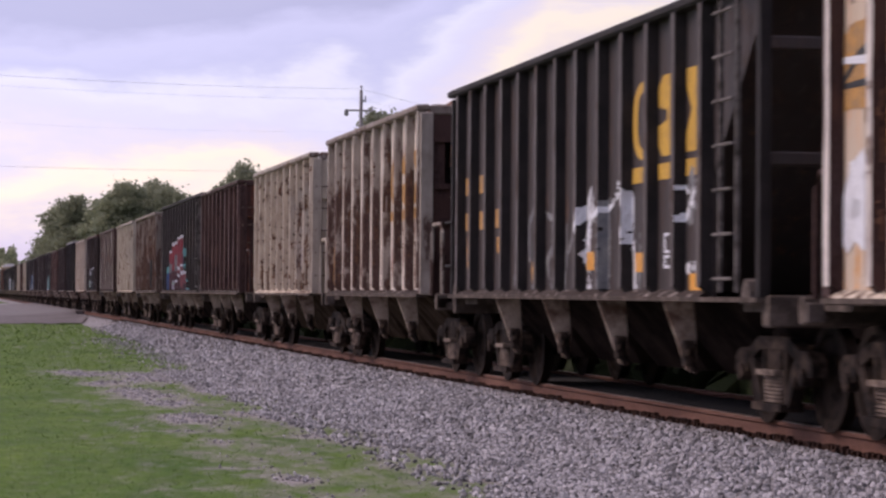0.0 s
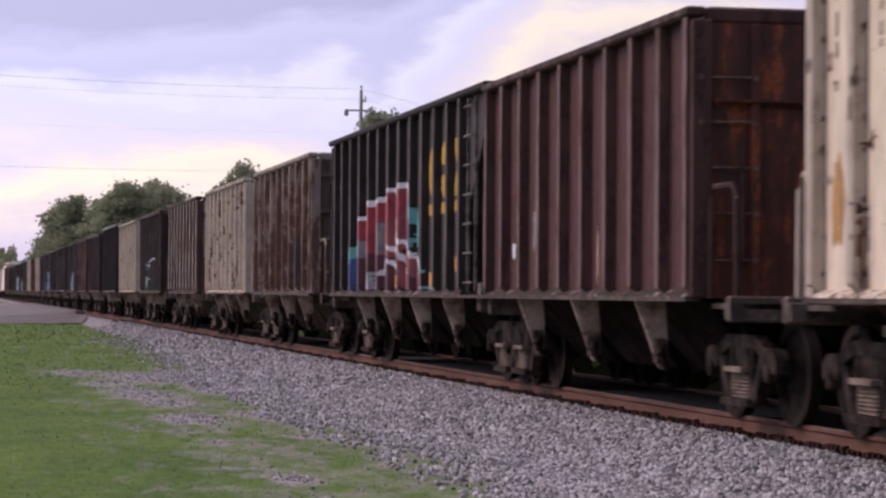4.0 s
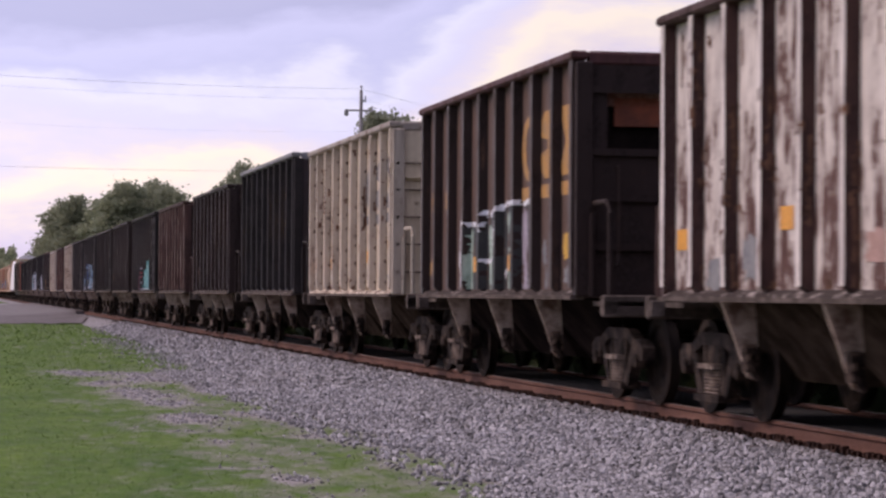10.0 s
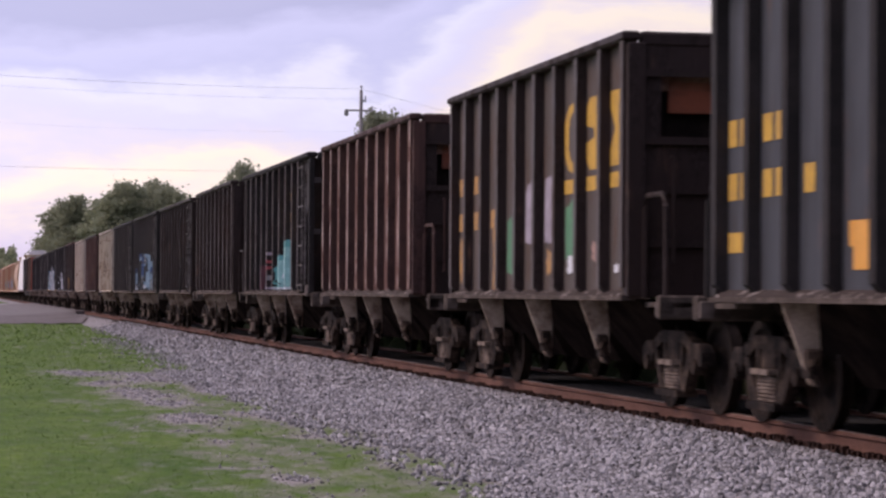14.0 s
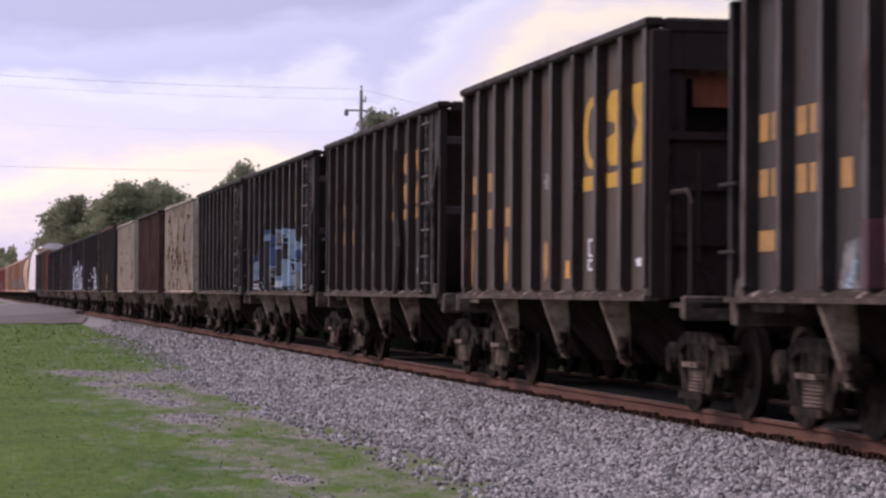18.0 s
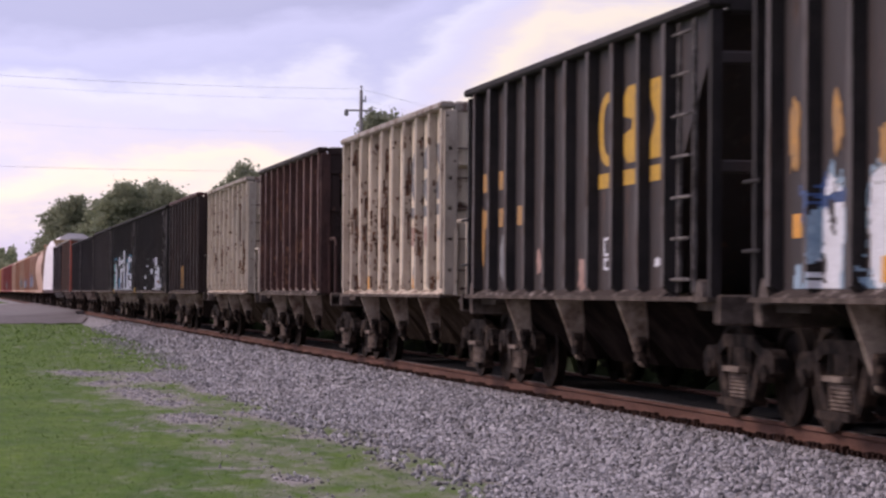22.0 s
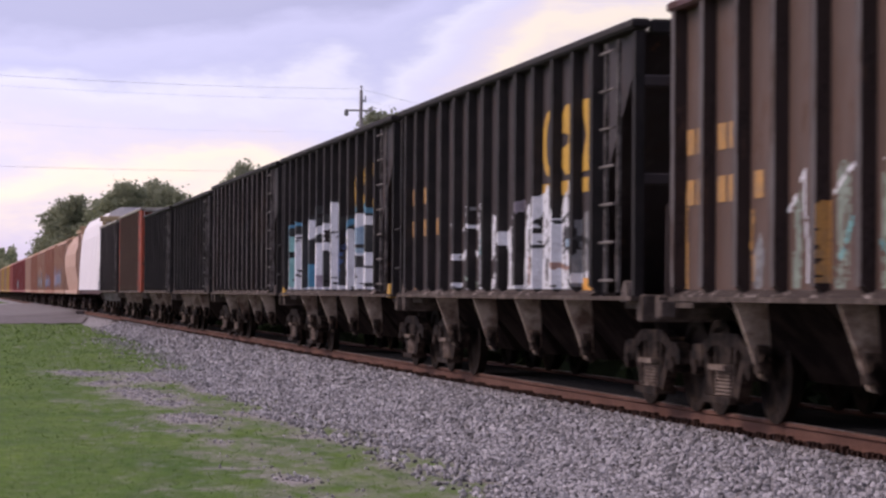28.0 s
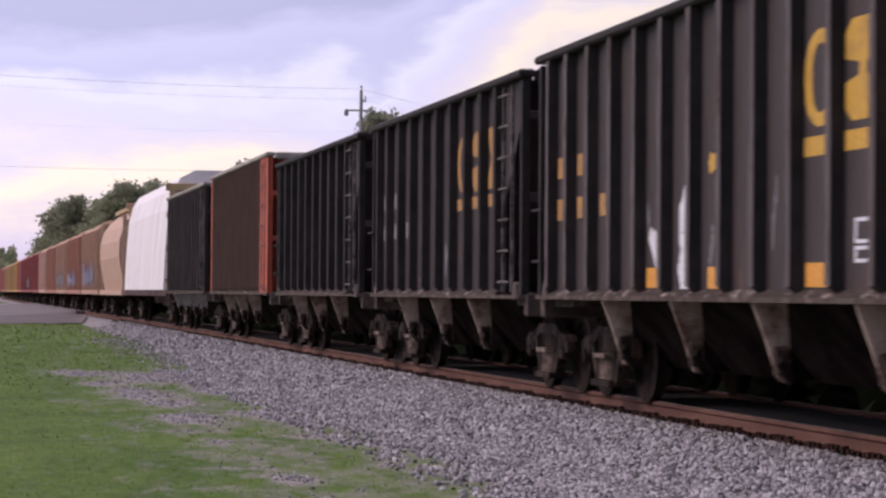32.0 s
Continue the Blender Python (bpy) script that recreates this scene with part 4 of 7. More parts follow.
def rust_wear(car, edges, mat, seed, top=3.75, amount=1.0):
    """Rust that has run down beside the posts, spots in the panels and on the posts."""
    r = random.Random(seed)
    ops = []
    for i in range(len(edges) - 1):
        for u in (i + 0.10, i + 0.90, i + 1.0, i + 1.085):
            for _ in range(round(r.uniform(1.2, 3.4) * amount)):
                z = r.uniform(1.25, top - 0.1)
                h = min(r.choice((0.06, 0.12, 0.3, 0.8)) * r.uniform(0.6, 1.4), z - 1.22)
                w = r.uniform(0.02, 0.06)
                ops.append(line(mat, w, (u, z), (u + r.uniform(-0.02, 0.02), z - h * 0.5), (u + r.uniform(-0.015, 0.015), z - h)))
        for _ in range(round(r.uniform(1, 4.5) * amount)):
            u, z, w = i + r.uniform(0.15, 0.85), r.uniform(1.25, top - 0.1), r.choice((0.03, 0.045, 0.08))
            ops.append(line(mat, w, (u, z), (u + r.uniform(-0.04, 0.04), z - w * r.uniform(0.3, 1.5))))
        for _ in range(round(r.uniform(0.5, 2.2) * amount)):
            u, h = i + r.uniform(0.12, 0.88), r.uniform(0.15, 0.9)
            ops.append(line(mat, r.uniform(0.02, 0.05), (u, top), (u + r.uniform(-0.02, 0.02), top - h)))
        if r.random() < 0.8 * amount:
            u = i + r.uniform(0.1, 0.5)
            ops.append(line(mat, r.uniform(0.05, 0.14), (u, 1.26), (u + r.uniform(0.1, 0.4), 1.25)))
    mural(car, edges, ops, seed, "dark rust stains and runs", "rust_stain", 1.3)


def slab(mat, u0, u1, z0, z1):
    """A block of paint for mural()."""
    return area(mat, (u0, z0), (u1, z0), (u1, z1), (u0, z1))


def marks(car, edges, rows):
    """Small rough paint marks over the others: (panel, bottom, top, material, f0, f1)."""
    for k, (i, z0, z1, m, f0, f1) in enumerate(rows):
        if m in (M_YELLOW, M_ORANGELET) and z1 - z0 < 0.21 and z1 < 2.0:
            c = (z0 + z1) / 2
            patch(car, edges, i, c - 0.10, c + 0.10, M_REFLECT, max(f0, 0.08), min(f1, 0.85), "reflector", neat=True, label="orange reflector plate", x=PANEL_X - 0.004)
        elif m is M_WHITE and z1 - z0 < 0.2 and f1 - f0 > 0.75:
            patch(car, edges, i, z0 + 0.03, z1 - 0.02, m, f0, f1, "graffiti", seed=k * 7 + i, x=PANEL_X - 0.004)
        else:
            patch(car, edges, i, z0, z1, m, f0, f1, "paint_mark", seed=k * 7 + i, x=PANEL_X - 0.004)


def reporting(car, edges, mat, square=True):
    """Small lettering at the far end of the side, as plain bars."""
    rows = []
    for i, f in ((0, 0.15), (1, 0.1)):
        rows += [(i, 2.50, 0.24, f, f + 0.28), (i, 2.50, 0.24, f + 0.38, f + 0.66), (i, 2.02, 0.24, f, f + 0.28), (i, 2.02, 0.24, f + 0.38, f + 0.66)]
    rows += [(2, 2.02, 0.24, 0.15, 0.45)]
    if square:
        rows += [(0, 1.55, 0.18, 0.15, 0.8)]
    bars(car, edges, rows, mat)


def stencil(car, edges, i, mat):
    """Small white panel of two outlined boxes."""
    bars(car, edges, [(i, 1.43, 0.03, .3, .8), (i, 1.53, 0.03, .3, .8), (i, 1.58, 0.03, .3, .8), (i, 1.75, 0.03, .3, .8), (i, 1.43, .13, .3, .36), (i, 1.43, .13, .74, .8), (i, 1.58, .2, .3, .36), (i, 1.58, .2, .74, .8)], mat)


def bars(car, edges, rows, mat):
    """Small lettering as plain bars: (panel, z, height, f0, f1)."""
    for i, z, h, f0, f1 in rows:
        patch(car, edges, i, z, z + h, mat, f0, f1, "lettering_bar", neat=True)


def post_face(h, seed):
    """Flaked paint on a post's outer face, on dark cars also lit paler."""
    r = random.Random(seed + 50)
    near, away, z = [], [], 0.0
    while z < h:
        near.append((0.068 - r.uniform(0, 0.035), z))
        away.append((-0.068 + r.uniform(0, 0.028), z))
        z += r.uniform(0.1, 0.4)
    near.append((0.06, h))
    away.append((-0.06, h))
    s, n = Shape(), len(near)
    for x in (-0.004, -0.001):
        s.v += [(x, *p) for p in near + away]
    for k in range(n - 1):
        a, b = k, n + k
        s.f += [(a, a + 1, b + 1, b), (2 * n + a, 2 * n + b, 2 * n + b + 1, 2 * n + a + 1), (a, 2 * n + a, 2 * n + a + 1, a + 1), (b, b + 1, 2 * n + b + 1, 2 * n + b)]
    return s


def weld_marks(h, d, seed):
    """Weld bead down the near foot of a side post, swelling into small rust spots."""
    r = random.Random(seed + 9)
    prof, z = [(0.06, 0.003)], 0.2
    while z < h - 0.15:
        q = r.uniform(0.010, 0.026)
        prof += [(z - q * 1.5, 0.003), (z - q * 0.7, q), (z + q * 0.7, q), (z + q * 1.7, 0.003)]
        z += r.uniform(0.22, 0.42)
    prof.append((h - 0.05, 0.003))
    y = lambda p: -0.091 + 0.021 * p / d - 0.004
    vs, n = [], len(prof)
    for lift in (0.0, 0.003):
        for zz, q in prof:
            for p in (0.004, 0.006 + 1.8 * q):
                vs.append((-p, y(p) + lift, zz))
    s = Shape()
    fs = []
    for k in range(n - 1):
        a = 2 * k
        fs += [(a, a + 1, a + 3, a + 2), (2 * n + a, 2 * n + a + 2, 2 * n + a + 3, 2 * n + a + 1), (a + 1, 2 * n + a + 1, 2 * n + a + 3, a + 3), (a, a + 2, 2 * n + a + 2, 2 * n + a)]
    return s.add(vs, fs)


def closed_end(car, spec, end_m, ye, out, top):
    """Plain end wall with two upright bars, a shelf and rungs beside each corner."""
    part("end_sheet", shared(("end_sheet", top), lambda: Shape().box(-1.42, 1.42, -0.02, 0.02, SILL, top)), end_m, car, at=(0, ye, 0))
    for sx in (-1, 1):
        part("end_stile", shared(("end_bar", top), lambda: Shape().soft_box(-0.04, 0.04, -0.035, 0.035, SILL, top - 0.06, 0.01)), end_m, car, at=(sx * 0.95, ye + out * 0.05, 0))
        for z in (1.50, 1.94, 2.37, 2.80, 3.22):
            part("rung", shared(("rung",), lambda: Shape().tube([(-0.27, 0, 0), (0.27, 0, 0)], 0.013, 6).lathe([(-0.02, 0.03), (0.02, 0.03)], (-0.27, 0, 0), "y", 8).lathe([(-0.02, 0.03), (0.02, 0.03)], (0.27, 0, 0), "y", 8)), M_WELD, car, at=(sx * 1.22, ye + out * 0.07, z))
    part("end_stiffener", shared(("end_shelf", out), lambda: Shape().prism([(0, -0.05), (out * 0.10, 0.0), (out * 0.10, 0.02), (0, 0.02)], "x", -1.36, 1.36)), end_m, car, at=(0, ye + out * 0.02, 2.99))


def hopper_car(spec):
    kind, L, a = spec["kind"], spec["len"], spec["a"]
    car = tagged(new(spec.get("name", "hopper_car")), spec["label"], "freight car", "cars of the train")
    body, rib_m, end_m = spec["body"], spec.get("ribs", spec["body"]), spec.get("end", spec["body"])
    fin_m = spec.get("fins", M_FIN)
    half, top = HALF, spec.get("top", TOP)
    y0, y1 = -L / 2, L / 2
    if kind == "A":
        s0, s1, nr = y0, y1, spec.get("nr", 10)
    else:
        s0, s1, nr = y0 + spec["bay"], y1 - 0.40, spec.get("nr", 10)
    depth = spec.get("depth", DEPTH)
    px = half - depth
    for sg in (-1, 1):
        part("side_sheet", shared(("side_sheet", sg, L, kind, top, depth), lambda: Shape().box(min(sg * px, sg * (px - 0.03)), max(sg * px, sg * (px - 0.03)), s0, s1, SILL, top)), body, car)
        part("top_chord", shared(("top_chord", sg, L, top), lambda: Shape().soft_box(min(sg * (half + 0.03), sg * (half - 0.17)), max(sg * (half + 0.03), sg * (half - 0.17)), y0 - 0.05, y1 + 0.05, top + 0.0, top + 0.10, 0.025)), spec.get("rim", rib_m), car)
        part("side_sill", shared(("side_sill", sg, L), lambda: Shape().prism([(sg * (half + 0.015), SILL - 0.035), (sg * (half + 0.015), SILL + 0.008), (sg * (px - 0.03), SILL + 0.008), (sg * (px - 0.03), SILL - 0.035)], "y", y0, y1)), M_PLATFORM, car)
        part("ledge", shared(("ledge", sg, L, kind, depth), lambda: Shape().prism([(sg * (half - 0.012), SILL + 0.008), (sg * (half - 0.03), SILL + 0.03), (sg * px, SILL + 0.075), (sg * px, SILL + 0.008)], "y", s0 + 0.1, s1 - 0.1)), spec.get("sill", M_SILL), car, "scuffed pale ledge along the sill")
    edges = [s1 + (s0 - s1) * k / (nr - 1) for k in range(nr)]
    rib = shared(("rib", top, depth), lambda: rib_shape(top - SILL - 0.02, depth, 0.14))
    for k, y in enumerate(edges):
        yy = y - 0.09 if k == 0 else (y + 0.09 if k == nr - 1 else y)
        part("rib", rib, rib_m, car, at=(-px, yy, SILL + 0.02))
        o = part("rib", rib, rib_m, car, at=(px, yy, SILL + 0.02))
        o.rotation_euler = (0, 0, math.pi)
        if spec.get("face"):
            part("post_face", shared(("post_face", top, depth, k % 4), lambda: post_face(top - SILL - 0.1, k % 4)), spec["face"], car, "worn outer face of the post, lit paler on dark cars", at=(-half, yy, SILL + 0.1))
        if spec.get("welds"):
            part("weld_seam", shared(("weld_seam", top, depth, k % 3), lambda: weld_marks(top - SILL, depth, k % 3)), M_WELD, car, "rusted weld seam", at=(-px, yy, SILL))
    # heaped load inside; otherwise an unseen slab just under the rim blocks light
    if spec.get("heap"):
        hs = Shape()
        n = 14
        prof = [(y0 + 0.1 + (L - 0.2) * k / n, top + 0.05 + 0.30 * math.sin(math.pi * k / n) ** 0.5 + 0.03 * math.sin(k * 2.7)) for k in range(n + 1)]
        for k in range(n):
            (ya, za), (yb, zb) = prof[k], prof[k + 1]
            hs.add([(-1.4, ya, top - 0.2), (-0.7, ya, za), (0.7, ya, za), (1.4, ya, top - 0.2), (-1.4, yb, top - 0.2), (-0.7, yb, zb), (0.7, yb, zb), (1.4, yb, top - 0.2)], [(0, 1, 5, 4), (1, 2, 6, 5), (2, 3, 7, 6)])
        part("load", hs, M_AGG, car, "heaped red-brown crushed stone")
    else:
        part("load", shared(("load", L, top, kind), lambda: Shape().box(-px + 0.04, px - 0.04, s0 + 0.1, s1 - 0.1, top - 0.5, top - 0.35)), M_AGG, car, "unseen flat red-brown slab below the rim that blocks light")
    for sg in (-1, 1):
        ye = y0 if sg < 0 else y1
        out = sg
        part("end_chord", shared(("end_chord", top), lambda: Shape().soft_box(-half + 0.18, half - 0.18, -0.06, 0.08, top - 0.06, top + 0.10, 0.03)), spec.get("rim", rib_m), car, at=(0, ye - out * 0.02, 0))
        if kind == "A":
            for sx in (-1, 1):
                part("corner_post", shared(("corner_post", top), lambda: Shape().soft_box(-0.09, 0.09, -0.09, 0.09, SILL, top - 0.02, 0.02)), rib_m, car, at=(sx * (half - 0.12), ye, 0))
            if spec.get("closed"):
                closed_end(car, spec, end_m, ye, out, top)
            else:
                part("end_sheet", shared(("lower_end",), lambda: Shape().box(-1.42, 1.42, -0.02, 0.02, SILL, 2.78)), end_m, car, at=(0, ye, 0))
                part("upper_end_sheet", shared(("upper_end", top), lambda: Shape().box(-1.42, 1.42, -0.02, 0.02, 3.46, top)), end_m, car, at=(0, ye, 0))
                for xm, xw in ((-1.31, 0.11), (0, 0.42), (1.31, 0.11)):
                    part("end_stile", shared(("end_stile", xw), lambda: Shape().box(-xw, xw, -0.02, 0.02, 2.78, 3.46)), end_m, car, at=(xm, ye, 0))
                part("recess", shared(("recess",), lambda: Shape().box(-1.3, 1.3, -0.015, 0.015, 2.7, 3.5)), M_HOPPER, car, "dark recess behind the end openings", at=(0, ye - out * 0.22, 0))
                for sx in (-0.82, 0.82):
                    part("end_panel", shared(("end_panel",), lambda: Shape().box(-0.27, 0.27, -0.02, 0.02, 3.06, 3.38)), M_ORANGE, car, "orange primed plate in the end opening", at=(sx, ye - out * 0.12, 0))
                for z in (3.46, 2.76, 2.25, 1.7):
                    part("end_beam", shared(("end_beam",), lambda: Shape().prism([(-0.035, -0.04), (0.035, -0.025), (0.035, 0.025), (-0.035, 0.04)], "x", -1.40, 1.40)), end_m, car, at=(0, ye + out * 0.04, z))
            pl = 1.05 if sg < 0 else 0.85
            part("platform", shared(("platform", sg), lambda: Shape().box(-1.35, 1.35, 0, out * pl, SILL - 0.10, SILL - 0.05).soft_box(-1.5, 1.5, min(out * pl, out * (pl - 0.14)), max(out * pl, out * (pl - 0.14)), SILL - 0.22, SILL + 0.02, 0.02)), M_PLATFORM, car, at=(0, ye, 0))
            for sx in (-1, 1):
                part("end_beam_bracket", shared(("end_beam_bracket",), lambda: Shape().soft_box(-0.07, 0.07, -0.10, 0.10, SILL - 0.20, SILL - 0.03, 0.015)), M_BRACKET, car, at=(sx * 1.42, ye + out * (pl - 0.1), 0))
                hx = sx * 1.40
                part("handrail", shared(("handrail", sg, sx), lambda: Shape().tube([(hx, ye * 0 + out * 0.12, SILL), (hx, out * 0.14, 2.05), (hx, out * 0.24, 2.18), (hx, out * (pl - 0.26), 2.18), (hx, out * (pl - 0.14), 2.05), (hx, out * (pl - 0.12), SILL)], 0.030)), rib_m, car, at=(0, ye, 0))
                part("grab_iron", shared(("grab_iron", sg), lambda: Shape().tube([(0, out * 0.05, 1.5), (0, out * 0.16, 1.5), (0, out * 0.16, 2.6), (0, out * 0.05, 2.6)], 0.018)), rib_m, car, at=(sx * 1.1, ye, 0))
        else:
            # end bay with gussets, posts and sloped end
            inner = s0 if sg < 0 else s1
            gap = abs(ye - inner)
            for sx in (-1, 1):
                part("corner_post", shared(("thin_post", top), lambda: Shape().soft_box(-0.05, 0.05, -0.05, 0.05, SILL, top - 0.02, 0.012)), spec.get("corner", rib_m), car, at=(sx * (half - 0.07), ye - out * 0.05, 0))
                part("gusset", shared(("gusset", sg, round(gap, 2), top), lambda: Shape().prism([(0, top), (-out * gap, top), (-out * gap, 2.3 if gap > 0.6 else 2.7)], "x", -0.012, 0.012)), body, car, at=(sx * (px - 0.02), ye, 0))
            part("slope_sheet", shared(("steep_sheet", sg, round(gap, 2), top), lambda: Shape().prism([(-out * 0.25, top), (-out * 0.31, top), (-out * (gap + 1.2), 1.25), (-out * (gap + 1.14), 1.2)], "x", -1.44, 1.44)), end_m, car, at=(0, ye, 0))
            for z in (3.35, 2.35):
                part("end_beam", shared(("thin_beam",), lambda: Shape().soft_box(-1.5, 1.5, -0.05, 0.05, -0.06, 0.06, 0.015)), end_m, car, at=(0, ye - out * 0.06, z))
            part("platform", shared(("short_platform", sg), lambda: Shape().box(-1.4, 1.4, -out * 1.0, 0, SILL - 0.12, SILL - 0.05).soft_box(-1.52, 1.52, -0.1, 0.1, SILL - 0.25, SILL + 0.03, 0.02)), M_PLATFORM, car, at=(0, ye, 0))
            for sx in (-1, 1):
                part("side_bracket", shared(("side_bracket",), lambda: Shape().prism([(-0.14, SILL - 0.05), (0.14, SILL - 0.05), (0.10, SILL + 0.08), (0.03, SILL + 0.17), (-0.06, SILL + 0.15), (-0.12, SILL + 0.06)], "x", -0.05, 0.05)), spec.get("bracket", M_BRACKET), car, at=(sx * (half - 0.06), ye - out * 0.35, 0))
                if spec.get("corner"):
                    part("end_side_sheet", shared(("end_side_sheet", round(gap, 2), top), lambda: Shape().box(-0.015, 0.015, 0, gap, SILL, top)), spec["corner"], car, "rust-red side sheet at the end", at=(sx * (px + 0.01), min(ye, inner), 0))
                if sx == sg:
                    ladder(car, M_RUNG, sx * (half - 0.02), ye - out * (gap * 0.5 + 0.05), SILL + 0.05, top - 0.05, 7, 0.5)
                else:
                    for z in (1.55, 2.15):
                        part("grab_iron", shared(("short_grab", sx), lambda: Shape().tube([(sx * -0.1, -0.2, 0), (sx * 0.06, -0.2, 0), (sx * 0.06, 0.25, 0), (sx * -0.1, 0.25, 0)], 0.018)), rib_m, car, at=(sx * (half - 0.02), ye - out * 0.2, z))
        coupler(car, ye + out * (0.75 if kind == "A" else 0.0), out)
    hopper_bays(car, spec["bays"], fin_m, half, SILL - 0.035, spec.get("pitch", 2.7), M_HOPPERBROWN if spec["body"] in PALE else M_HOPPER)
    tr = spec["trucks"]
    truck(car, tr)
    truck(car, -tr)
    if spec.get("wear"):
        rust_wear(car, edges, M_STAIN, round(a), top - 0.05, spec["wear"])
    if spec.get("paint"):
        spec["paint"](car, edges)
    park(car, a, L)
    return car


MOVING = []


def park(car, a, L):
    """Sets a car by the place of its far end at the start of the clip."""
    car.location = (TRACK_X, a - 1.314 - L / 2, RAIL_Z)
    MOVING.append(car)


M_WELD = two_tone("dark_weld_rust", (0.08, 0.055, 0.045), (0.20, 0.14, 0.115), 9, rough=0.9, spec=0.1)
M_PLATFORM = two_tone("grimy_platform_steel", (0.075, 0.058, 0.051), (0.17, 0.135, 0.118), 4, 0.46, 0.66, rough=0.9, spec=0.1)
M_SILLPALE = two_tone("pale_dusty_sill", (0.14, 0.10, 0.08), (0.62, 0.53, 0.44), 5.5, 0.44, 0.57, rough=0.95, spec=0.1)
M_BRACKET = two_tone("dusty_bracket_steel", (0.16, 0.13, 0.12), (0.07, 0.055, 0.05), 5, rough=0.9, spec=0.1)
BLACKISH = weathered("faded_black_car_paint", (0.056, 0.044, 0.047), (0.036, 0.023, 0.021), 0.22, 0, 0.3, seed=1.0)
# black posts darker than their panels, carrying the shade of the near flank
BLACKRIB = two_tone("shaded_black_post_paint", (0.020, 0.0165, 0.0175), (0.036, 0.029, 0.029), 2, rough=0.75, spec=0.2)
GREYBLACK = weathered("dusty_black_car_paint", (0.058, 0.047, 0.048), (0.05, 0.034, 0.031), 0.25, 0, 0.3, seed=2.0)
GREYBROWN = weathered("dusty_grey_brown_paint", (0.100, 0.080, 0.073), (0.07, 0.044, 0.034), 0.3, 0, 0.3, seed=2.7)
PALEBROWN = weathered("faded_brown_car_paint", (0.118, 0.076, 0.063), (0.08, 0.048, 0.037), 0.3, 0, 0.3, seed=2.9)
BLUEBLACK = weathered("blue_black_car_paint", (0.058, 0.06, 0.072), (0.035, 0.028, 0.028), 0.15, 0, 0.3, seed=3.0)
MAROON = weathered("dark_maroon_rust", (0.088, 0.036, 0.039), (0.05, 0.023, 0.021), 0.45, 0, 0.4, seed=4.0)
DARKBROWN = weathered("dark_brown_rust", (0.031, 0.018, 0.017), (0.017, 0.010, 0.0095), 0.45, 0, 0.4, seed=5.0)
CREAM = weathered("faded_cream_paint", (0.72, 0.60, 0.455), (0.20, 0.125, 0.085), 0.20, 0.12, 0.3, seed=6.0)
CREAM2 = weathered("chalky_cream_paint", (0.71, 0.60, 0.485), (0.24, 0.155, 0.105), 0.17, 0.0, 0.26, seed=7.0)
# cream darkened for the posts, whose near flanks lie in shade
CREAMRIB = weathered("shaded_cream_post_paint", (0.50, 0.425, 0.355), (0.10, 0.07, 0.06), 0.2, 0.17, 0.25, seed=7.5)
SPOTTED = weathered("cream_paint_with_rust_spots", (0.82, 0.70, 0.56), (0.095, 0.054, 0.042), 0.16, 0.17, 0.25, seed=8.0)
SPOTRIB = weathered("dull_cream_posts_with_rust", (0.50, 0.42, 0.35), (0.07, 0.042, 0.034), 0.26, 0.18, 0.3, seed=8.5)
LIGHTRUST = weathered("pale_grey_rusting_paint", (0.82, 0.73, 0.65), (0.12, 0.066, 0.048), 0.27, 0.08, 0.3, seed=9.0, low=0.05)
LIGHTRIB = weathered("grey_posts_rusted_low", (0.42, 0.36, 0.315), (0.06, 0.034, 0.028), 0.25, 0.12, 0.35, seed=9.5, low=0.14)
TANRUST = weathered("tan_rusting_paint", (0.62, 0.51, 0.44), (0.15, 0.08, 0.06), 0.42, 0.0, 0.3, seed=10.0, low=0.04)
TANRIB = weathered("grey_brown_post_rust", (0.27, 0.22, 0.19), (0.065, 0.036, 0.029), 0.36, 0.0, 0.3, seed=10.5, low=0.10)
STREAKED = weathered("white_paint_flaking_to_rust", (0.74, 0.66, 0.61), (0.070, 0.034, 0.029), 0.40, 0.0, 0.3, seed=11.0, low=0.05)
RUSTRIB = weathered("dark_rust_posts", (0.075, 0.037, 0.032), (0.032, 0.016, 0.015), 0.5, 0.0, 0.3, seed=11.5)
REDRIB = weathered("pale_paint_over_rust", (0.15, 0.080, 0.068), (0.06, 0.028, 0.025), 0.40, 0.0, 0.35, seed=13.0)
PINKWHITE = weathered("pinkish_white_worn_paint", (0.60, 0.46, 0.38), (0.12, 0.055, 0.042), 0.36, 0.0, 0.3, seed=13.5)
GREYEND = weathered("grey_rusting_end", (0.50, 0.45, 0.42), (0.075, 0.036, 0.03), 0.36, 0.0, 0.35, seed=13.8)
CREAMORANGE = weathered("cream_and_orange_paint", (0.62, 0.51, 0.41), (0.42, 0.22, 0.09), 0.30, 0.0, 0.2, seed=14.0)
FLAKEWHITE = weathered("flaking_white_post_paint", (0.78, 0.70, 0.66), (0.10, 0.05, 0.042), 0.22, 0, 0.2, seed=16.0)
# worn faces on dark posts, lightened in colour as if catching side light
LITMAROONFACE = weathered("worn_lit_maroon_post_face", (0.19, 0.115, 0.105), (0.075, 0.035, 0.031), 0.36, 0, 0.3, seed=17.0)
PALEFACE = weathered("pale_worn_post_face", (0.42, 0.31, 0.28), (0.10, 0.05, 0.042), 0.42, 0, 0.3, seed=17.5)
GREYFACE = weathered("scuffed_lit_post_face", (0.12, 0.10, 0.10), (0.05, 0.034, 0.03), 0.35, 0, 0.3, seed=18.0)
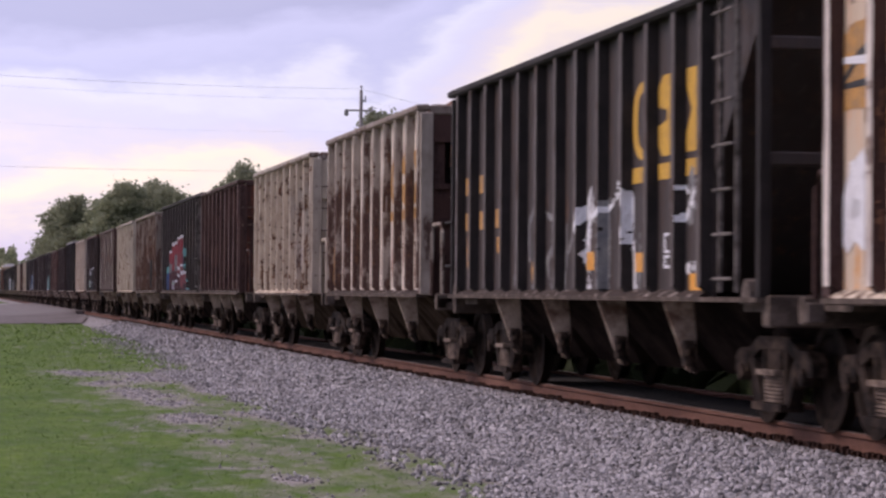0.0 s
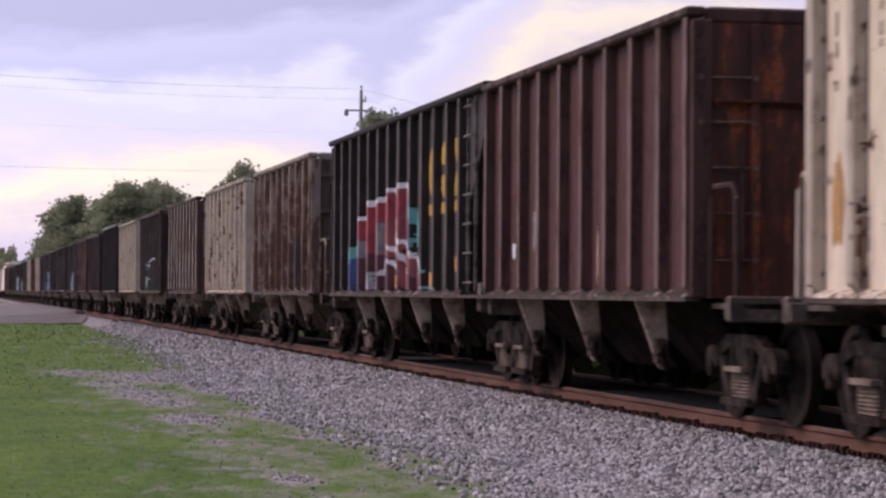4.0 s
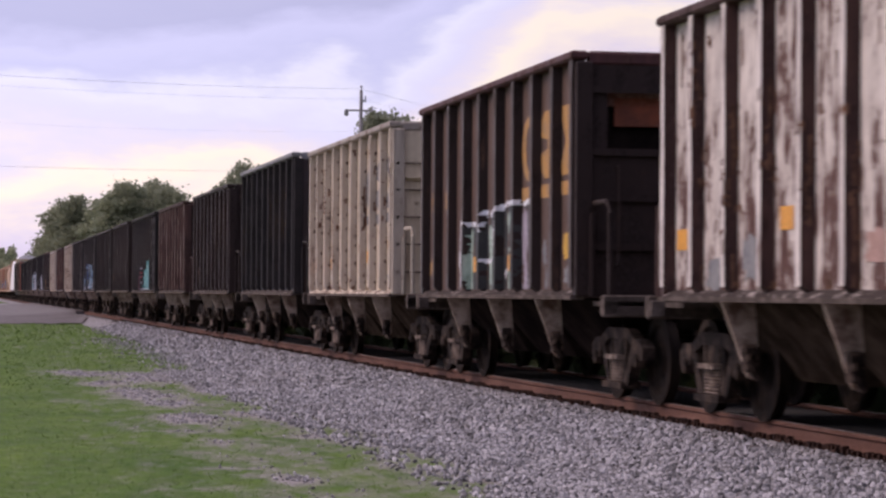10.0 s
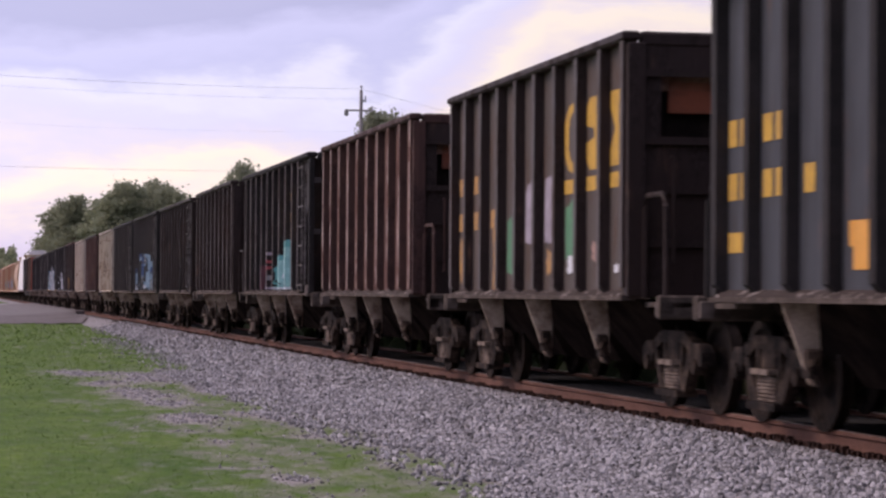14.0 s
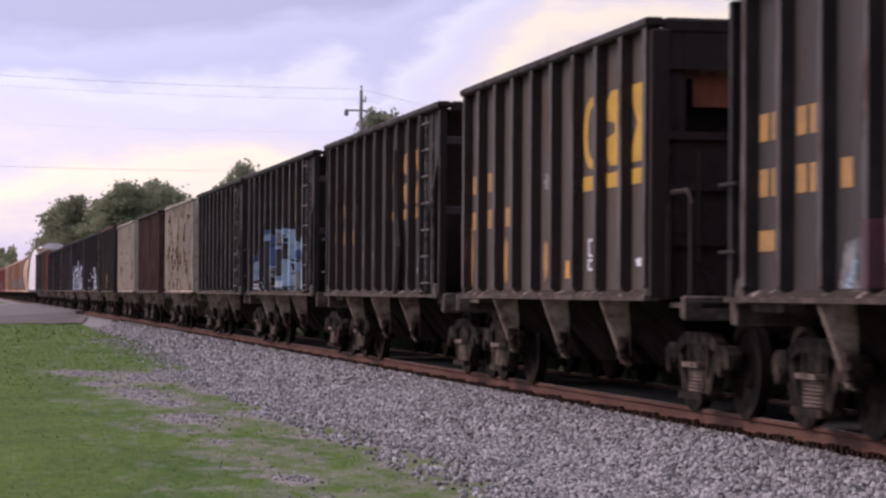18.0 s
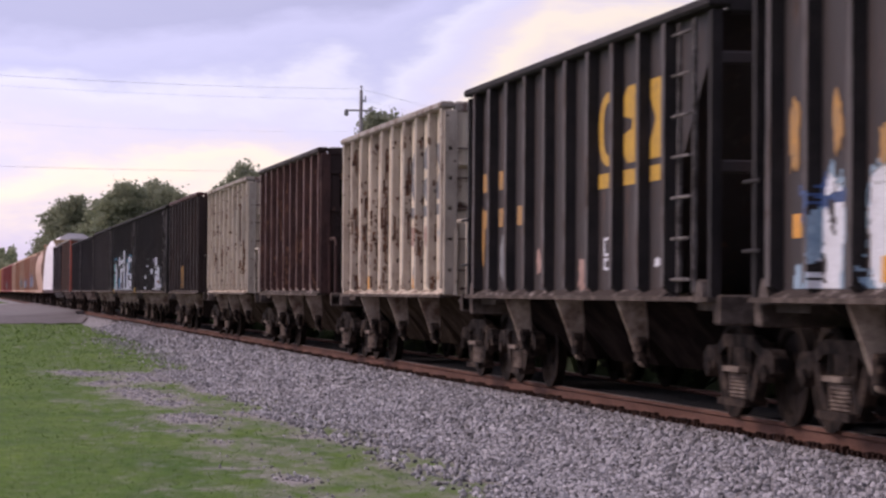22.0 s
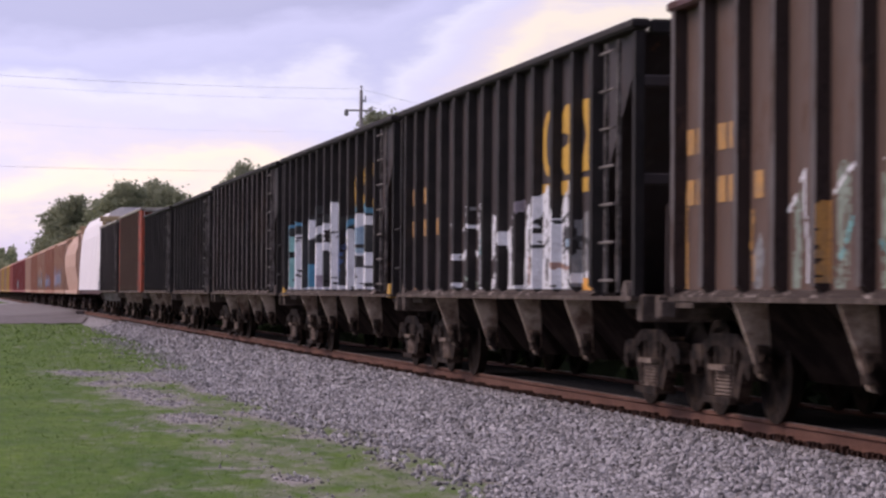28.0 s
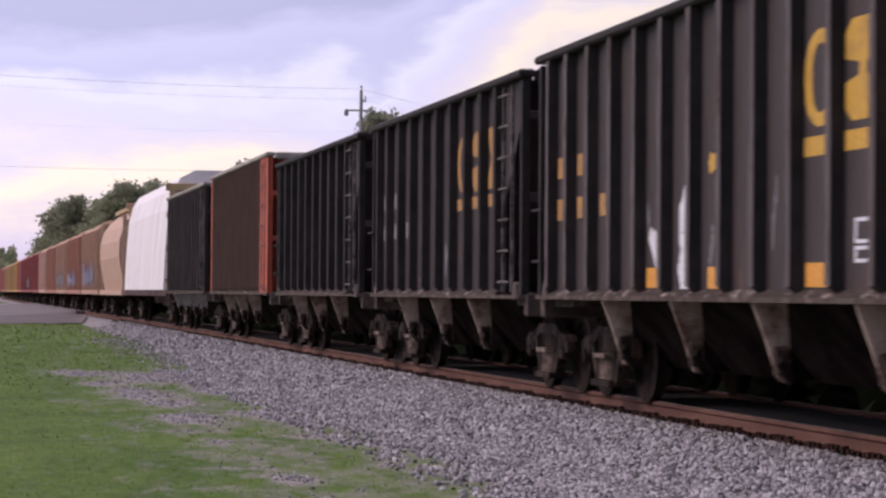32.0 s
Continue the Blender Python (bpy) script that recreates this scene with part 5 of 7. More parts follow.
RUSTEND = weathered("orange_rusting_end_sheet", (0.055, 0.026, 0.023), (0.15, 0.045, 0.022), 0.36, 0, 0.4, seed=19.0)
SPOTEND = weathered("cream_end_sheet_with_large_rust_spots", (0.70, 0.60, 0.48), (0.085, 0.046, 0.036), 0.20, 0.24, 0.22, seed=8.8)
RIMGREY = weathered("worn_grey_rim_paint", (0.40, 0.35, 0.31), (0.10, 0.062, 0.05), 0.36, 0, 0.3, seed=15.0)
BROWNEND = weathered("grimy_brown_end_sheet", (0.105, 0.075, 0.062), (0.05, 0.028, 0.022), 0.4, 0, 0.4, seed=19.6)
BROWNSIDE = two_tone("smooth_brown_paint", (0.075, 0.048, 0.038), (0.055, 0.035, 0.029), 1.2, rough=0.95, spec=0.08)
REDORANGE = two_tone("bright_rust_red_paint", (0.44, 0.075, 0.035), (0.30, 0.06, 0.03), 2, rough=0.7)
M_MAROONPAINT = two_tone("dark_maroon_spray_paint", (0.10, 0.028, 0.042), (0.055, 0.02, 0.03), 4, rough=0.6)
PALE = (CREAM, CREAM2, SPOTTED, LIGHTRUST, TANRUST, STREAKED, PINKWHITE, CREAMORANGE)
YW, OR, WH, GY = M_YELLOW, M_ORANGELET, M_WHITE, M_GREYLET
S = SILL + 0.07


def p_first(c, e):
    tag(c, e, [(0, 2.6, 3.3, OR), (1, 2.2, 3.2, OR)], 3, ribs=False)
    marks(c, e, [(0, 1.5, 2.3, WH, .1, .9), (0, 1.75, 1.95, M_BLACK, .3, .6)])


def p_white_marks(c, e):
    emblem(c, e, 9, YW)
    reporting(c, e, OR, False)
    mural(c, e, [line(GY, .09, (4.25, 1.6), (4.2, 2.05), (4.5, 2.2), (4.7, 2.0), (4.55, 1.6), (4.4, 1.25)), line(GY, .09, (5.15, 2.1), (5.45, 2.05), (5.5, 1.7), (5.2, 1.55), (5.45, 1.2)),
                 line(GY, .08, (6.15, 1.2), (6.2, 1.95)), line(GY, .08, (6.2, 1.6), (6.6, 1.9), (6.55, 1.3)), line(GY, .05, (3.4, 1.3), (3.5, 1.9)),
                 line(WH, .20, (7.25, 1.2), (7.2, 1.7), (7.3, 2.15)), line(WH, .1, (7.0, 1.9), (7.3, 2.3), (7.6, 1.8)),
                 line(GY, .16, (8.1, 1.2), (8.15, 2.1)), line(WH, .07, (7.6, 1.9), (8.5, 2.2)),
                 line(WH, .12, (8.8, 1.95), (8.95, 2.3), (9.15, 2.1), (9.1, 1.75)), line(WH, .10, (9.25, 1.2), (9.15, 1.75)), line(GY, .07, (9.4, 1.2), (9.42, 1.8)),
                 line(GY, .18, (11.25, 1.9), (11.3, 2.3)), line(WH, .08, (11.1, 1.9), (11.5, 2.25)), line(WH, .06, (11.1, 2.2), (11.5, 1.95)), line(WH, .1, (11.2, 1.42), (11.4, 1.44))], 2, "thin white and grey graffiti", worn=0.3)
    marks(c, e, [(0, 1.5, 2.1, OR, .3, .7), (2, 1.75, 1.85, OR, .3, .7), (4, 1.3, 1.6, OR, .3, .6), (7, 1.45, 1.62, OR, .1, .6), (9, 1.4, 1.6, OR, .2, .8), (11, 1.2, 1.35, OR, .2, .8), (4, 1.5, 1.8, M_BLACK, .3, .6), (7, 1.8, 2.0, M_BLACK, .5, .8)])
    stencil(c, e, 10, WH)
    bars(c, e, [(11, 3.55, .22, .8, 1.0)], YW)


def p_orange_emblem(c, e):
    emblem(c, e, 6, OR)
    marks(c, e, [(0, 1.3, 2.2, OR, .1, .4), (2, 1.4, 1.7, M_SALMON, .3, .8), (6, 1.3, 2.1, M_SALMON, .2, .7), (8, 1.5, 2.0, GY, .3, .7)])


def p_spotted(c, e):
    emblem(c, e, 6, GY)
    marks(c, e, [(0, 1.55, 2.3, OR, .3, .6), (5, 1.7, 2.2, M_SALMON, .2, .7), (6, 1.95, 2.25, GY, .2, .7), (6, 1.35, 1.85, OR, .1, .6), (7, 1.4, 2.3, M_LILAC, 0, .9), (8, 1.3, 2.4, M_LILAC, .2, .9), (3, 1.8, 2.0, M_TEAL, .6, .9), (4, 1.5, 1.75, GY, .2, .5)])


def p_crimson(c, e):
    emblem(c, e, 9, YW)
    CR, PK = M_CRIMSON, M_PINKRED
    DK = M_MAROONPAINT
    mural(c, e, [area(M_BLUE, (1.3, 1.15), (2.0, 1.75), (2.3, 2.0), (2.8, 2.2), (2.9, 1.15)), line(M_TEAL, .16, (1.35, 1.25), (1.9, 1.75), (2.35, 2.0)), line(M_PALEBLUE, .10, (1.2, 1.24), (1.9, 1.26)),
                 area(PK, (2.5, 1.15), (2.6, 2.34), (3.4, 2.5), (3.5, 2.66), (4.5, 2.64), (4.6, 2.6), (5.3, 2.68), (5.4, 2.8), (6.2, 2.78), (7.25, 2.80), (7.3, 1.9), (7.9, 1.85), (8.3, 1.6), (8.45, 1.15)),
                 area(CR, (2.7, 1.9), (2.7, 2.3), (3.25, 2.4), (3.2, 1.95)), area(CR, (3.65, 1.7), (3.7, 2.58), (4.3, 2.6), (4.2, 1.7)), area(CR, (5.45, 1.9), (5.5, 2.7), (6.15, 2.72), (6.0, 1.95)), area(CR, (6.4, 2.0), (6.5, 2.72), (7.15, 2.74), (7.0, 2.0)), area(CR, (4.7, 2.35), (4.75, 2.58), (5.25, 2.62), (5.2, 2.35)),
                 area(DK, (2.7, 1.2), (2.7, 1.75), (3.3, 1.75), (3.3, 1.2)), area(DK, (3.75, 1.45), (3.75, 1.8), (4.2, 1.8), (4.2, 1.45)), area(DK, (4.75, 1.2), (4.75, 1.75), (5.3, 1.8), (5.25, 1.2)), area(DK, (5.5, 1.2), (5.5, 1.85), (6.2, 1.7), (6.2, 1.2)), area(DK, (6.4, 1.2), (6.4, 1.9), (7.0, 1.9), (7.1, 1.2)), area(DK, (7.4, 1.15), (7.4, 1.8), (7.9, 1.75), (8.2, 1.2)),
                 area(GY, (4.62, 1.8), (4.62, 2.3), (5.15, 2.3), (5.1, 1.8)), area(GY, (2.6, 1.8), (2.9, 2.1), (3.3, 2.0), (3.2, 1.75)), slab(M_LILAC, 3.75, 4.25, 1.2, 1.5),
                 line(WH, .08, (2.5, 2.2), (2.62, 2.38), (3.3, 2.45), (3.45, 2.68), (4.5, 2.67), (4.55, 2.6), (5.3, 2.7), (5.38, 2.84), (6.2, 2.80), (6.3, 2.72), (6.5, 2.82), (7.28, 2.84), (7.3, 2.4)),
                 line(WH, .08, (3.45, 2.66), (3.4, 1.95), (3.55, 1.2)), line(WH, .07, (4.45, 2.6), (4.3, 1.9), (4.55, 1.2)), line(WH, .07, (5.35, 2.75), (5.35, 1.95), (5.1, 1.5)), line(WH, .09, (5.8, 1.95), (6.2, 1.85), (6.55, 2.02), (7.0, 1.98), (7.3, 1.9)), line(WH, .07, (6.2, 2.3), (6.3, 1.5), (6.0, 1.7)), line(WH, .06, (6.3, 2.2), (6.7, 2.35)), line(WH, .05, (7.2, 1.5), (7.0, 1.9)),
                 line(WH, .08, (7.3, 1.95), (7.8, 1.9), (8.25, 1.65), (8.4, 1.2)), line(M_MINT, .1, (3.7, 1.5), (4.1, 1.4)),
                 area(M_TEAL, (7.45, 2.3), (7.4, 2.65), (7.7, 2.72), (8.2, 2.4), (8.15, 2.2)), area(M_BLUE, (7.35, 1.95), (7.4, 2.35), (8.0, 2.3), (8.1, 1.8), (7.8, 1.9)), line(M_TEAL, .12, (7.9, 2.4), (8.2, 2.2), (8.15, 1.9)),
                 area(M_BLUE, (8.45, 1.15), (8.4, 1.5), (8.9, 1.45), (8.9, 1.15)), area(M_TEAL, (8.35, 1.5), (8.4, 1.75), (8.9, 1.72), (9.1, 1.5), (8.9, 1.42)), line(M_TEAL, .14, (8.6, 1.2), (9.4, 1.22)), line(M_PALEBLUE, .06, (9.0, 1.24), (9.5, 1.22))], 3, "crimson, teal and white graffiti")
    marks(c, e, [(0, 1.5, 1.63, YW, .2, .9), (3, 1.28, 1.42, YW, .2, .7), (6, 1.28, 1.42, YW, .1, .7), (9, 1.3, 1.45, YW, .1, .9), (11, 1.5, 1.66, YW, .1, .9), (0, 2.4, 2.8, OR, .5, .8)])
    stencil(c, e, 10, GY)


def p_tan(c, e):
    emblem(c, e, 6, OR)
    patch(c, e, 6, 1.35, 2.22, M_BLACK, .1, .45, seed=4)
    patch(c, e, 6, 1.55, 2.1, M_LILAC, .5, .9, seed=5)
    patch(c, e, 7, 1.4, 2.3, M_BLACK, .3, .9, seed=6)
    rib_paint(c, e, 7, 1.3, 2.2, M_BLACK, 7)
    strokes(c, e, 8, 1.3, 2.2, (WH, M_BLACK, GY), 3)
    marks(c, e, [(6, S, 1.5, GY, .1, .6), (6, 1.3, 1.9, GY, .6, 1), (7, 1.3, 2.2, GY, .6, 1), (8, 1.3, 1.7, M_MINT, .1, .9), (5, 1.2, 1.5, GY, .2, .8), (2, 1.9, 2.15, OR, .2, .6), (4, 1.5, 1.95, OR, .5, .8), (0, 1.2, 1.9, OR, .1, .5)])


def p_cream_grey(c, e):
    emblem(c, e, 6, GY)
    bars(c, e, [(1, 2.35, .3, .3, .6), (2, 2.35, .3, .3, .6)], GY)
    marks(c, e, [(8, 1.25, 1.7, GY, .1, .9), (8, 1.8, 2.15, GY, .3, .8)])


def p_streaked(c, e):
    emblem(c, e, 6, M_FADED)
    marks(c, e, [(0, 1.6, 1.8, OR, .2, .9), (2, 1.3, 1.7, GY, .2, .8), (3, 1.75, 1.9, OR, .2, .6), (7, 1.75, 2.1, M_LILAC, .1, .8), (1, 1.2, 1.5, GY, .1, .8), (5, 1.4, 1.7, M_SALMON, .2, .9)])


def p_brown_white(c, e):
    emblem(c, e, 6, OR)
    bars(c, e, [(0, 2.35, .28, .3, .7), (1, 2.35, .28, .3, .7)], OR)
    mural(c, e, [area(M_BLACK, (2.9, 1.2), (2.9, 2.1), (4.0, 2.05), (4.1, 2.2), (6.6, 2.3), (6.65, 1.2)), line(M_MINT, .18, (3.15, 1.2), (3.15, 1.95)), line(M_MINT, .2, (4.35, 1.2), (4.3, 2.0)), line(M_MINT, .16, (5.4, 1.2), (5.4, 2.1)), line(M_LILAC, .3, (6.3, 1.2), (6.25, 2.1)),
                 line(WH, .07, (2.95, 1.25), (2.95, 2.12), (3.8, 2.08)), line(WH, .07, (4.05, 2.0), (4.1, 2.22), (4.9, 2.2)), line(WH, .07, (5.0, 2.2), (5.3, 2.3), (6.6, 2.3), (6.6, 1.6)), line(WH, .05, (4.1, 1.6), (4.7, 1.65)), line(WH, .05, (5.2, 1.4), (5.8, 1.7)), line(WH, .06, (2.3, 1.3), (2.4, 1.9)), line(M_SALMON, .1, (2.6, 1.3), (2.65, 1.8)), line(WH, .05, (4.9, 1.3), (5.0, 2.1)), line(GY, .2, (7.3, 1.2), (7.3, 1.7))], 4, "pale green and white graffiti outlines", worn=0.26)
    marks(c, e, [(3, 1.5, 1.62, YW, .2, .7), (5, 1.5, 1.62, YW, .3, .8), (8, 1.55, 1.9, YW, .1, .8), (0, 1.4, 1.65, OR, .2, .7), (8, 1.3, 1.5, GY, .1, .8)])


def p_cream_orange(c, e):
    emblem(c, e, 6, GY)
    marks(c, e, [(0, 1.55, 1.75, YW, .1, .5), (2, 1.6, 1.78, YW, .1, .8), (6, 1.7, 1.85, YW, .1, .9), (8, 1.75, 2.05, OR, .1, .9), (6, 1.25, 1.65, GY, .2, .7), (8, 1.3, 1.5, GY, .1, .7), (3, 1.3, 1.8, M_MINT, .2, .6), (2, 1.4, 1.6, WH, .1, .8)])


def p_blueblack(c, e):
    emblem(c, e, 5, YW)
    reporting(c, e, YW)
    marks(c, e, [(3, 1.6, 1.72, YW, .2, .7), (5, 1.7, 1.8, OR, .3, .7), (6, 1.72, 1.85, YW, .1, .8), (8, 1.72, 1.87, YW, 0, 1), (6, 1.4, 1.65, WH, .2, .7), (8, 1.42, 1.6, GY, .2, .9), (3, 1.4, 1.55, OR, .3, .7)])


def p_lilac(c, e):
    emblem(c, e, 6, YW)
    reporting(c, e, OR, False)
    for i, z0, z1, m in ((3, 1.4, 2.1, M_GREEN), (4, 1.75, 2.5, M_LILAC), (5, 1.75, 2.55, M_LILAC), (6, 1.55, 2.2, M_GREEN)):
        patch(c, e, i, z0, z1, m, .1, .8, seed=i)
    marks(c, e, [(2, 1.2, 2.2, OR, .3, .7), (6, 1.4, 1.6, WH, .2, .7), (5, 1.4, 1.7, OR, .2, .6), (7, 1.5, 1.75, M_SALMON, .3, .8), (8, 1.4, 1.5, WH, .2, .6), (0, 1.3, 1.9, OR, .2, .5)])


def p_teal(c, e):
    emblem(c, e, 6, YW)
    reporting(c, e, OR)
    mural(c, e, [area(GY, (2.1, 1.15), (2.3, 1.6), (2.8, 1.65), (2.9, 1.15)), line(M_PALEBLUE, .1, (2.3, 1.2), (2.5, 1.45)), slab(M_MAROONPAINT, 2.9, 4.0, 1.2, 1.75), area(M_LILAC, (3.2, 1.15), (3.2, 1.95), (3.5, 2.05), (3.55, 1.15)), area(M_LILAC, (3.7, 1.15), (3.8, 2.0), (4.7, 2.15), (4.75, 1.15)), slab(None, 3.95, 4.2, 1.3, 2.0), line(M_CRIMSON, .07, (3.2, 1.8), (4.3, 1.85)), line(GY, .12, (4.1, 1.5), (4.5, 1.5)), line(M_CRIMSON, .06, (3.9, 1.6), (4.6, 2.0)),
                 area(M_TEAL, (5.05, 1.15), (5.1, 1.7), (5.6, 1.9), (6.2, 1.95), (6.35, 2.1), (6.55, 2.28), (7.3, 2.24), (7.65, 2.05), (7.7, 1.15)), area(M_PALETEAL, (5.2, 1.2), (5.25, 1.6), (5.6, 1.75), (5.65, 1.2)), area(M_PALETEAL, (5.95, 1.2), (6.0, 1.8), (6.45, 2.0), (6.5, 1.2)), area(M_PALETEAL, (7.0, 1.2), (6.9, 2.1), (7.3, 2.12), (7.45, 1.2)),
                 line(WH, .05, (6.6, 2.2), (6.7, 1.5), (7.1, 1.2)), line(WH, .05, (6.1, 1.5), (6.15, 1.75)), line(M_BLUE, .07, (5.75, 1.3), (5.8, 1.8)), line(M_BLUE, .06, (6.6, 1.5), (6.9, 1.9)), line(M_BLUE, .05, (7.2, 1.4), (7.2, 1.9)), slab(M_BLUE, 5.65, 5.85, 1.3, 1.55), line(WH, .06, (5.1, 1.25), (7.6, 1.24))], 5, "teal and faded lilac graffiti", worn=0.42)
    marks(c, e, [(8, 1.5, 1.75, OR, .2, .6)])


def p_orange_lines(c, e):
    emblem(c, e, 6, YW)
    reporting(c, e, OR, False)
    marks(c, e, [(0, 1.25, 2.1, OR, 0, .25), (2, 1.3, 1.85, OR, .1, .35), (4, 1.3, 1.8, OR, .2, .5), (5, 1.35, 1.55, OR, .3, .8), (4, 2.4, 2.6, GY, .2, .8), (8, 1.45, 1.55, WH, .2, .6)])
    stencil(c, e, 6, WH)


def p_dented(c, e):
    emblem(c, e, 6, OR)
    reporting(c, e, OR, False)
    marks(c, e, [(0, 1.3, 2.2, M_SALMON, .2, .5), (3, 1.5, 2.1, M_SALMON, .2, .5), (5, 1.4, 2.0, M_SALMON, .3, .6), (8, 1.45, 1.55, WH, .2, .5), (4, 1.5, 2.1, GY, .2, .6)])
    stencil(c, e, 6, WH)
    # post knocked out of line
    s = Shape()
    pts = [(SILL, 0.0), (1.5, -0.12), (1.9, -0.22), (2.3, -0.02), (2.8, 0.05), (3.4, 0.0)]
    y = e[7]
    for (za, da), (zb, db) in zip(pts, pts[1:]):
        s.add([(-HALF + 0.02, y + da - 0.09, za), (-HALF - 0.03, y + da - 0.05, za), (-HALF - 0.03, y + da + 0.05, za), (-HALF + 0.02, y + da + 0.09, za), (-HALF + 0.02, y + db - 0.09, zb), (-HALF - 0.03, y + db - 0.05, zb), (-HALF - 0.03, y + db + 0.05, zb), (-HALF + 0.02, y + db + 0.09, zb)], [(0, 1, 5, 4), (1, 2, 6, 5), (2, 3, 7, 6), (0, 3, 2, 1), (4, 5, 6, 7), (3, 0, 4, 7)])
    part("bent_post", s, BLACKRIB, c, "bent side post")


def p_pale_blue(c, e):
    emblem(c, e, 6, YW)
    PB = M_PALEBLUE
    mural(c, e, [area(PB, (0.4, 1.15), (0.5, 1.4), (0.8, 1.45), (0.9, 1.2), (1.0, 1.2), (1.1, 1.9), (1.3, 2.28), (1.8, 2.05), (2.5, 2.25), (3.0, 2.45), (3.5, 2.56), (4.2, 2.4), (4.5, 2.54), (6.5, 2.5), (7.4, 2.46), (7.9, 2.46), (8.2, 2.0), (8.7, 2.38), (8.95, 2.3), (8.95, 1.15)),
                 area(WH, (1.05, 1.2), (1.2, 2.2), (1.6, 2.0), (1.55, 1.2)), slab(None, 1.62, 2.1, 1.15, 2.3), line(M_BLUE, .10, (0.6, 2.05), (1.2, 1.92), (1.8, 2.0)), line(M_BLUE, .08, (0.95, 1.8), (1.2, 2.15)), area(WH, (2.1, 1.6), (2.2, 2.1), (2.6, 2.2), (2.8, 2.0), (2.7, 1.5), (2.75, 1.2), (2.3, 1.2)), slab(M_BLACK, 2.85, 3.2, 1.2, 2.3), line(M_BLUE, .10, (2.7, 2.4), (3.3, 2.55)), area(WH, (3.3, 1.2), (3.35, 2.5), (3.65, 2.5), (3.6, 1.2)),
                 area(M_BLUE, (3.7, 2.45), (3.75, 1.8), (4.2, 1.7), (4.3, 2.4)), slab(GY, 3.7, 4.3, 1.25, 1.7), area(WH, (4.3, 1.5), (4.4, 2.52), (4.65, 2.5), (4.7, 1.5)), area(M_BLACK, (4.75, 1.5), (4.75, 2.1), (5.1, 2.1), (5.1, 1.9), (5.4, 1.88), (5.4, 1.72), (5.1, 1.7), (5.1, 1.5)), slab(M_GREYLET, 4.8, 5.4, 2.15, 2.45), line(WH, .14, (5.5, 1.3), (5.45, 2.5)), line(WH, .10, (4.75, 1.35), (5.4, 1.32)),
                 area(M_BLACK, (5.7, 1.45), (5.75, 2.15), (6.1, 2.15), (6.1, 2.0), (6.55, 2.0), (6.5, 1.85), (6.0, 1.85), (6.0, 1.45)), area(WH, (6.15, 1.25), (6.2, 1.8), (6.95, 1.8), (6.95, 1.25)), line(WH, .10, (6.1, 2.25), (6.8, 2.4)), line(GY, .06, (6.3, 1.5), (6.8, 1.65)), area(WH, (7.2, 1.2), (7.15, 2.3), (7.4, 2.42), (7.8, 2.42), (7.85, 1.2)), slab(M_LILAC, 7.3, 7.7, 1.9, 2.2), line(GY, .06, (7.25, 1.7), (7.8, 1.8)), line(M_BLUE, .16, (7.95, 1.9), (8.3, 2.0), (8.9, 1.85)), area(M_PALETEAL, (8.4, 1.95), (8.5, 2.3), (8.85, 2.3), (8.85, 1.95)), area(WH, (8.15, 1.2), (8.15, 1.65), (8.85, 1.75), (8.85, 1.2)), line(M_BLACK, .05, (3.0, 1.24), (8.8, 1.28)), slab(GY, 8.0, 8.3, 1.2, 1.6)], 6, "white and pale blue graffiti letters", worn=0.36)
    marks(c, e, [(0, 1.65, 1.85, OR, .4, .9), (2, 1.3, 1.45, YW, .4, .9), (4, 1.32, 1.47, YW, .4, .9), (6, 1.36, 1.5, YW, .3, .8), (8, 1.5, 1.85, OR, .6, .9), (0, 2.2, 2.8, OR, .3, .6), (1, 2.3, 2.8, OR, .3, .6), (2, 2.15, 2.5, OR, .3, .7)])
    stencil(c, e, 6, WH)


def p_black(c, e):
    emblem(c, e, 6, YW)
    reporting(c, e, OR, False)
    stencil(c, e, 6, WH)
    marks(c, e, [(0, 1.5, 2.3, OR, 0, .3), (1, 1.3, 1.9, GY, .2, .6), (3, 1.4, 1.7, M_SALMON, .2, .5), (5, 1.2, 1.55, M_SALMON, .2, .8), (8, 1.45, 1.55, WH, .2, .6)])


def p_spotted_two(c, e):
    emblem(c, e, 6, GY)
    marks(c, e, [(1, 1.4, 1.75, GY, .2, .8), (2, 1.4, 2.0, GY, .2, .7), (2, 1.55, 1.65, WH, .2, .7), (6, 1.85, 2.2, M_SALMON, .1, .9), (7, 1.85, 2.2, M_SALMON, .1, .9), (8, 1.75, 2.15, M_PALEBLUE, .2, .8), (6, 1.35, 1.6, GY, .2, .8), (6, 1.28, 1.42, OR, .2, .7), (8, 1.3, 1.6, OR, .2, .7), (2, 1.28, 1.4, OR, .1, .5)])


def p_faded_orange(c, e):
    emblem(c, e, 6, M_SALMON)
    marks(c, e, [(2, 1.4, 2.2, M_SALMON, .2, .6), (8, 1.3, 1.6, GY, .2, .7)])


def p_cream_two(c, e):
    emblem(c, e, 6, GY)
    marks(c, e, [(0, 1.55, 1.8, OR, .1, .8), (3, 1.38, 1.5, OR, .2, .7), (6, 1.35, 1.5, OR, .1, .9), (6, 1.5, 1.85, GY, .2, .7), (2, 1.5, 1.9, WH, .2, .7), (1, 2.2, 2.7, GY, .4, .5), (2, 1.3, 1.5, GY, .2, .7), (4, 1.3, 1.7, M_MINT, .2, .6)])


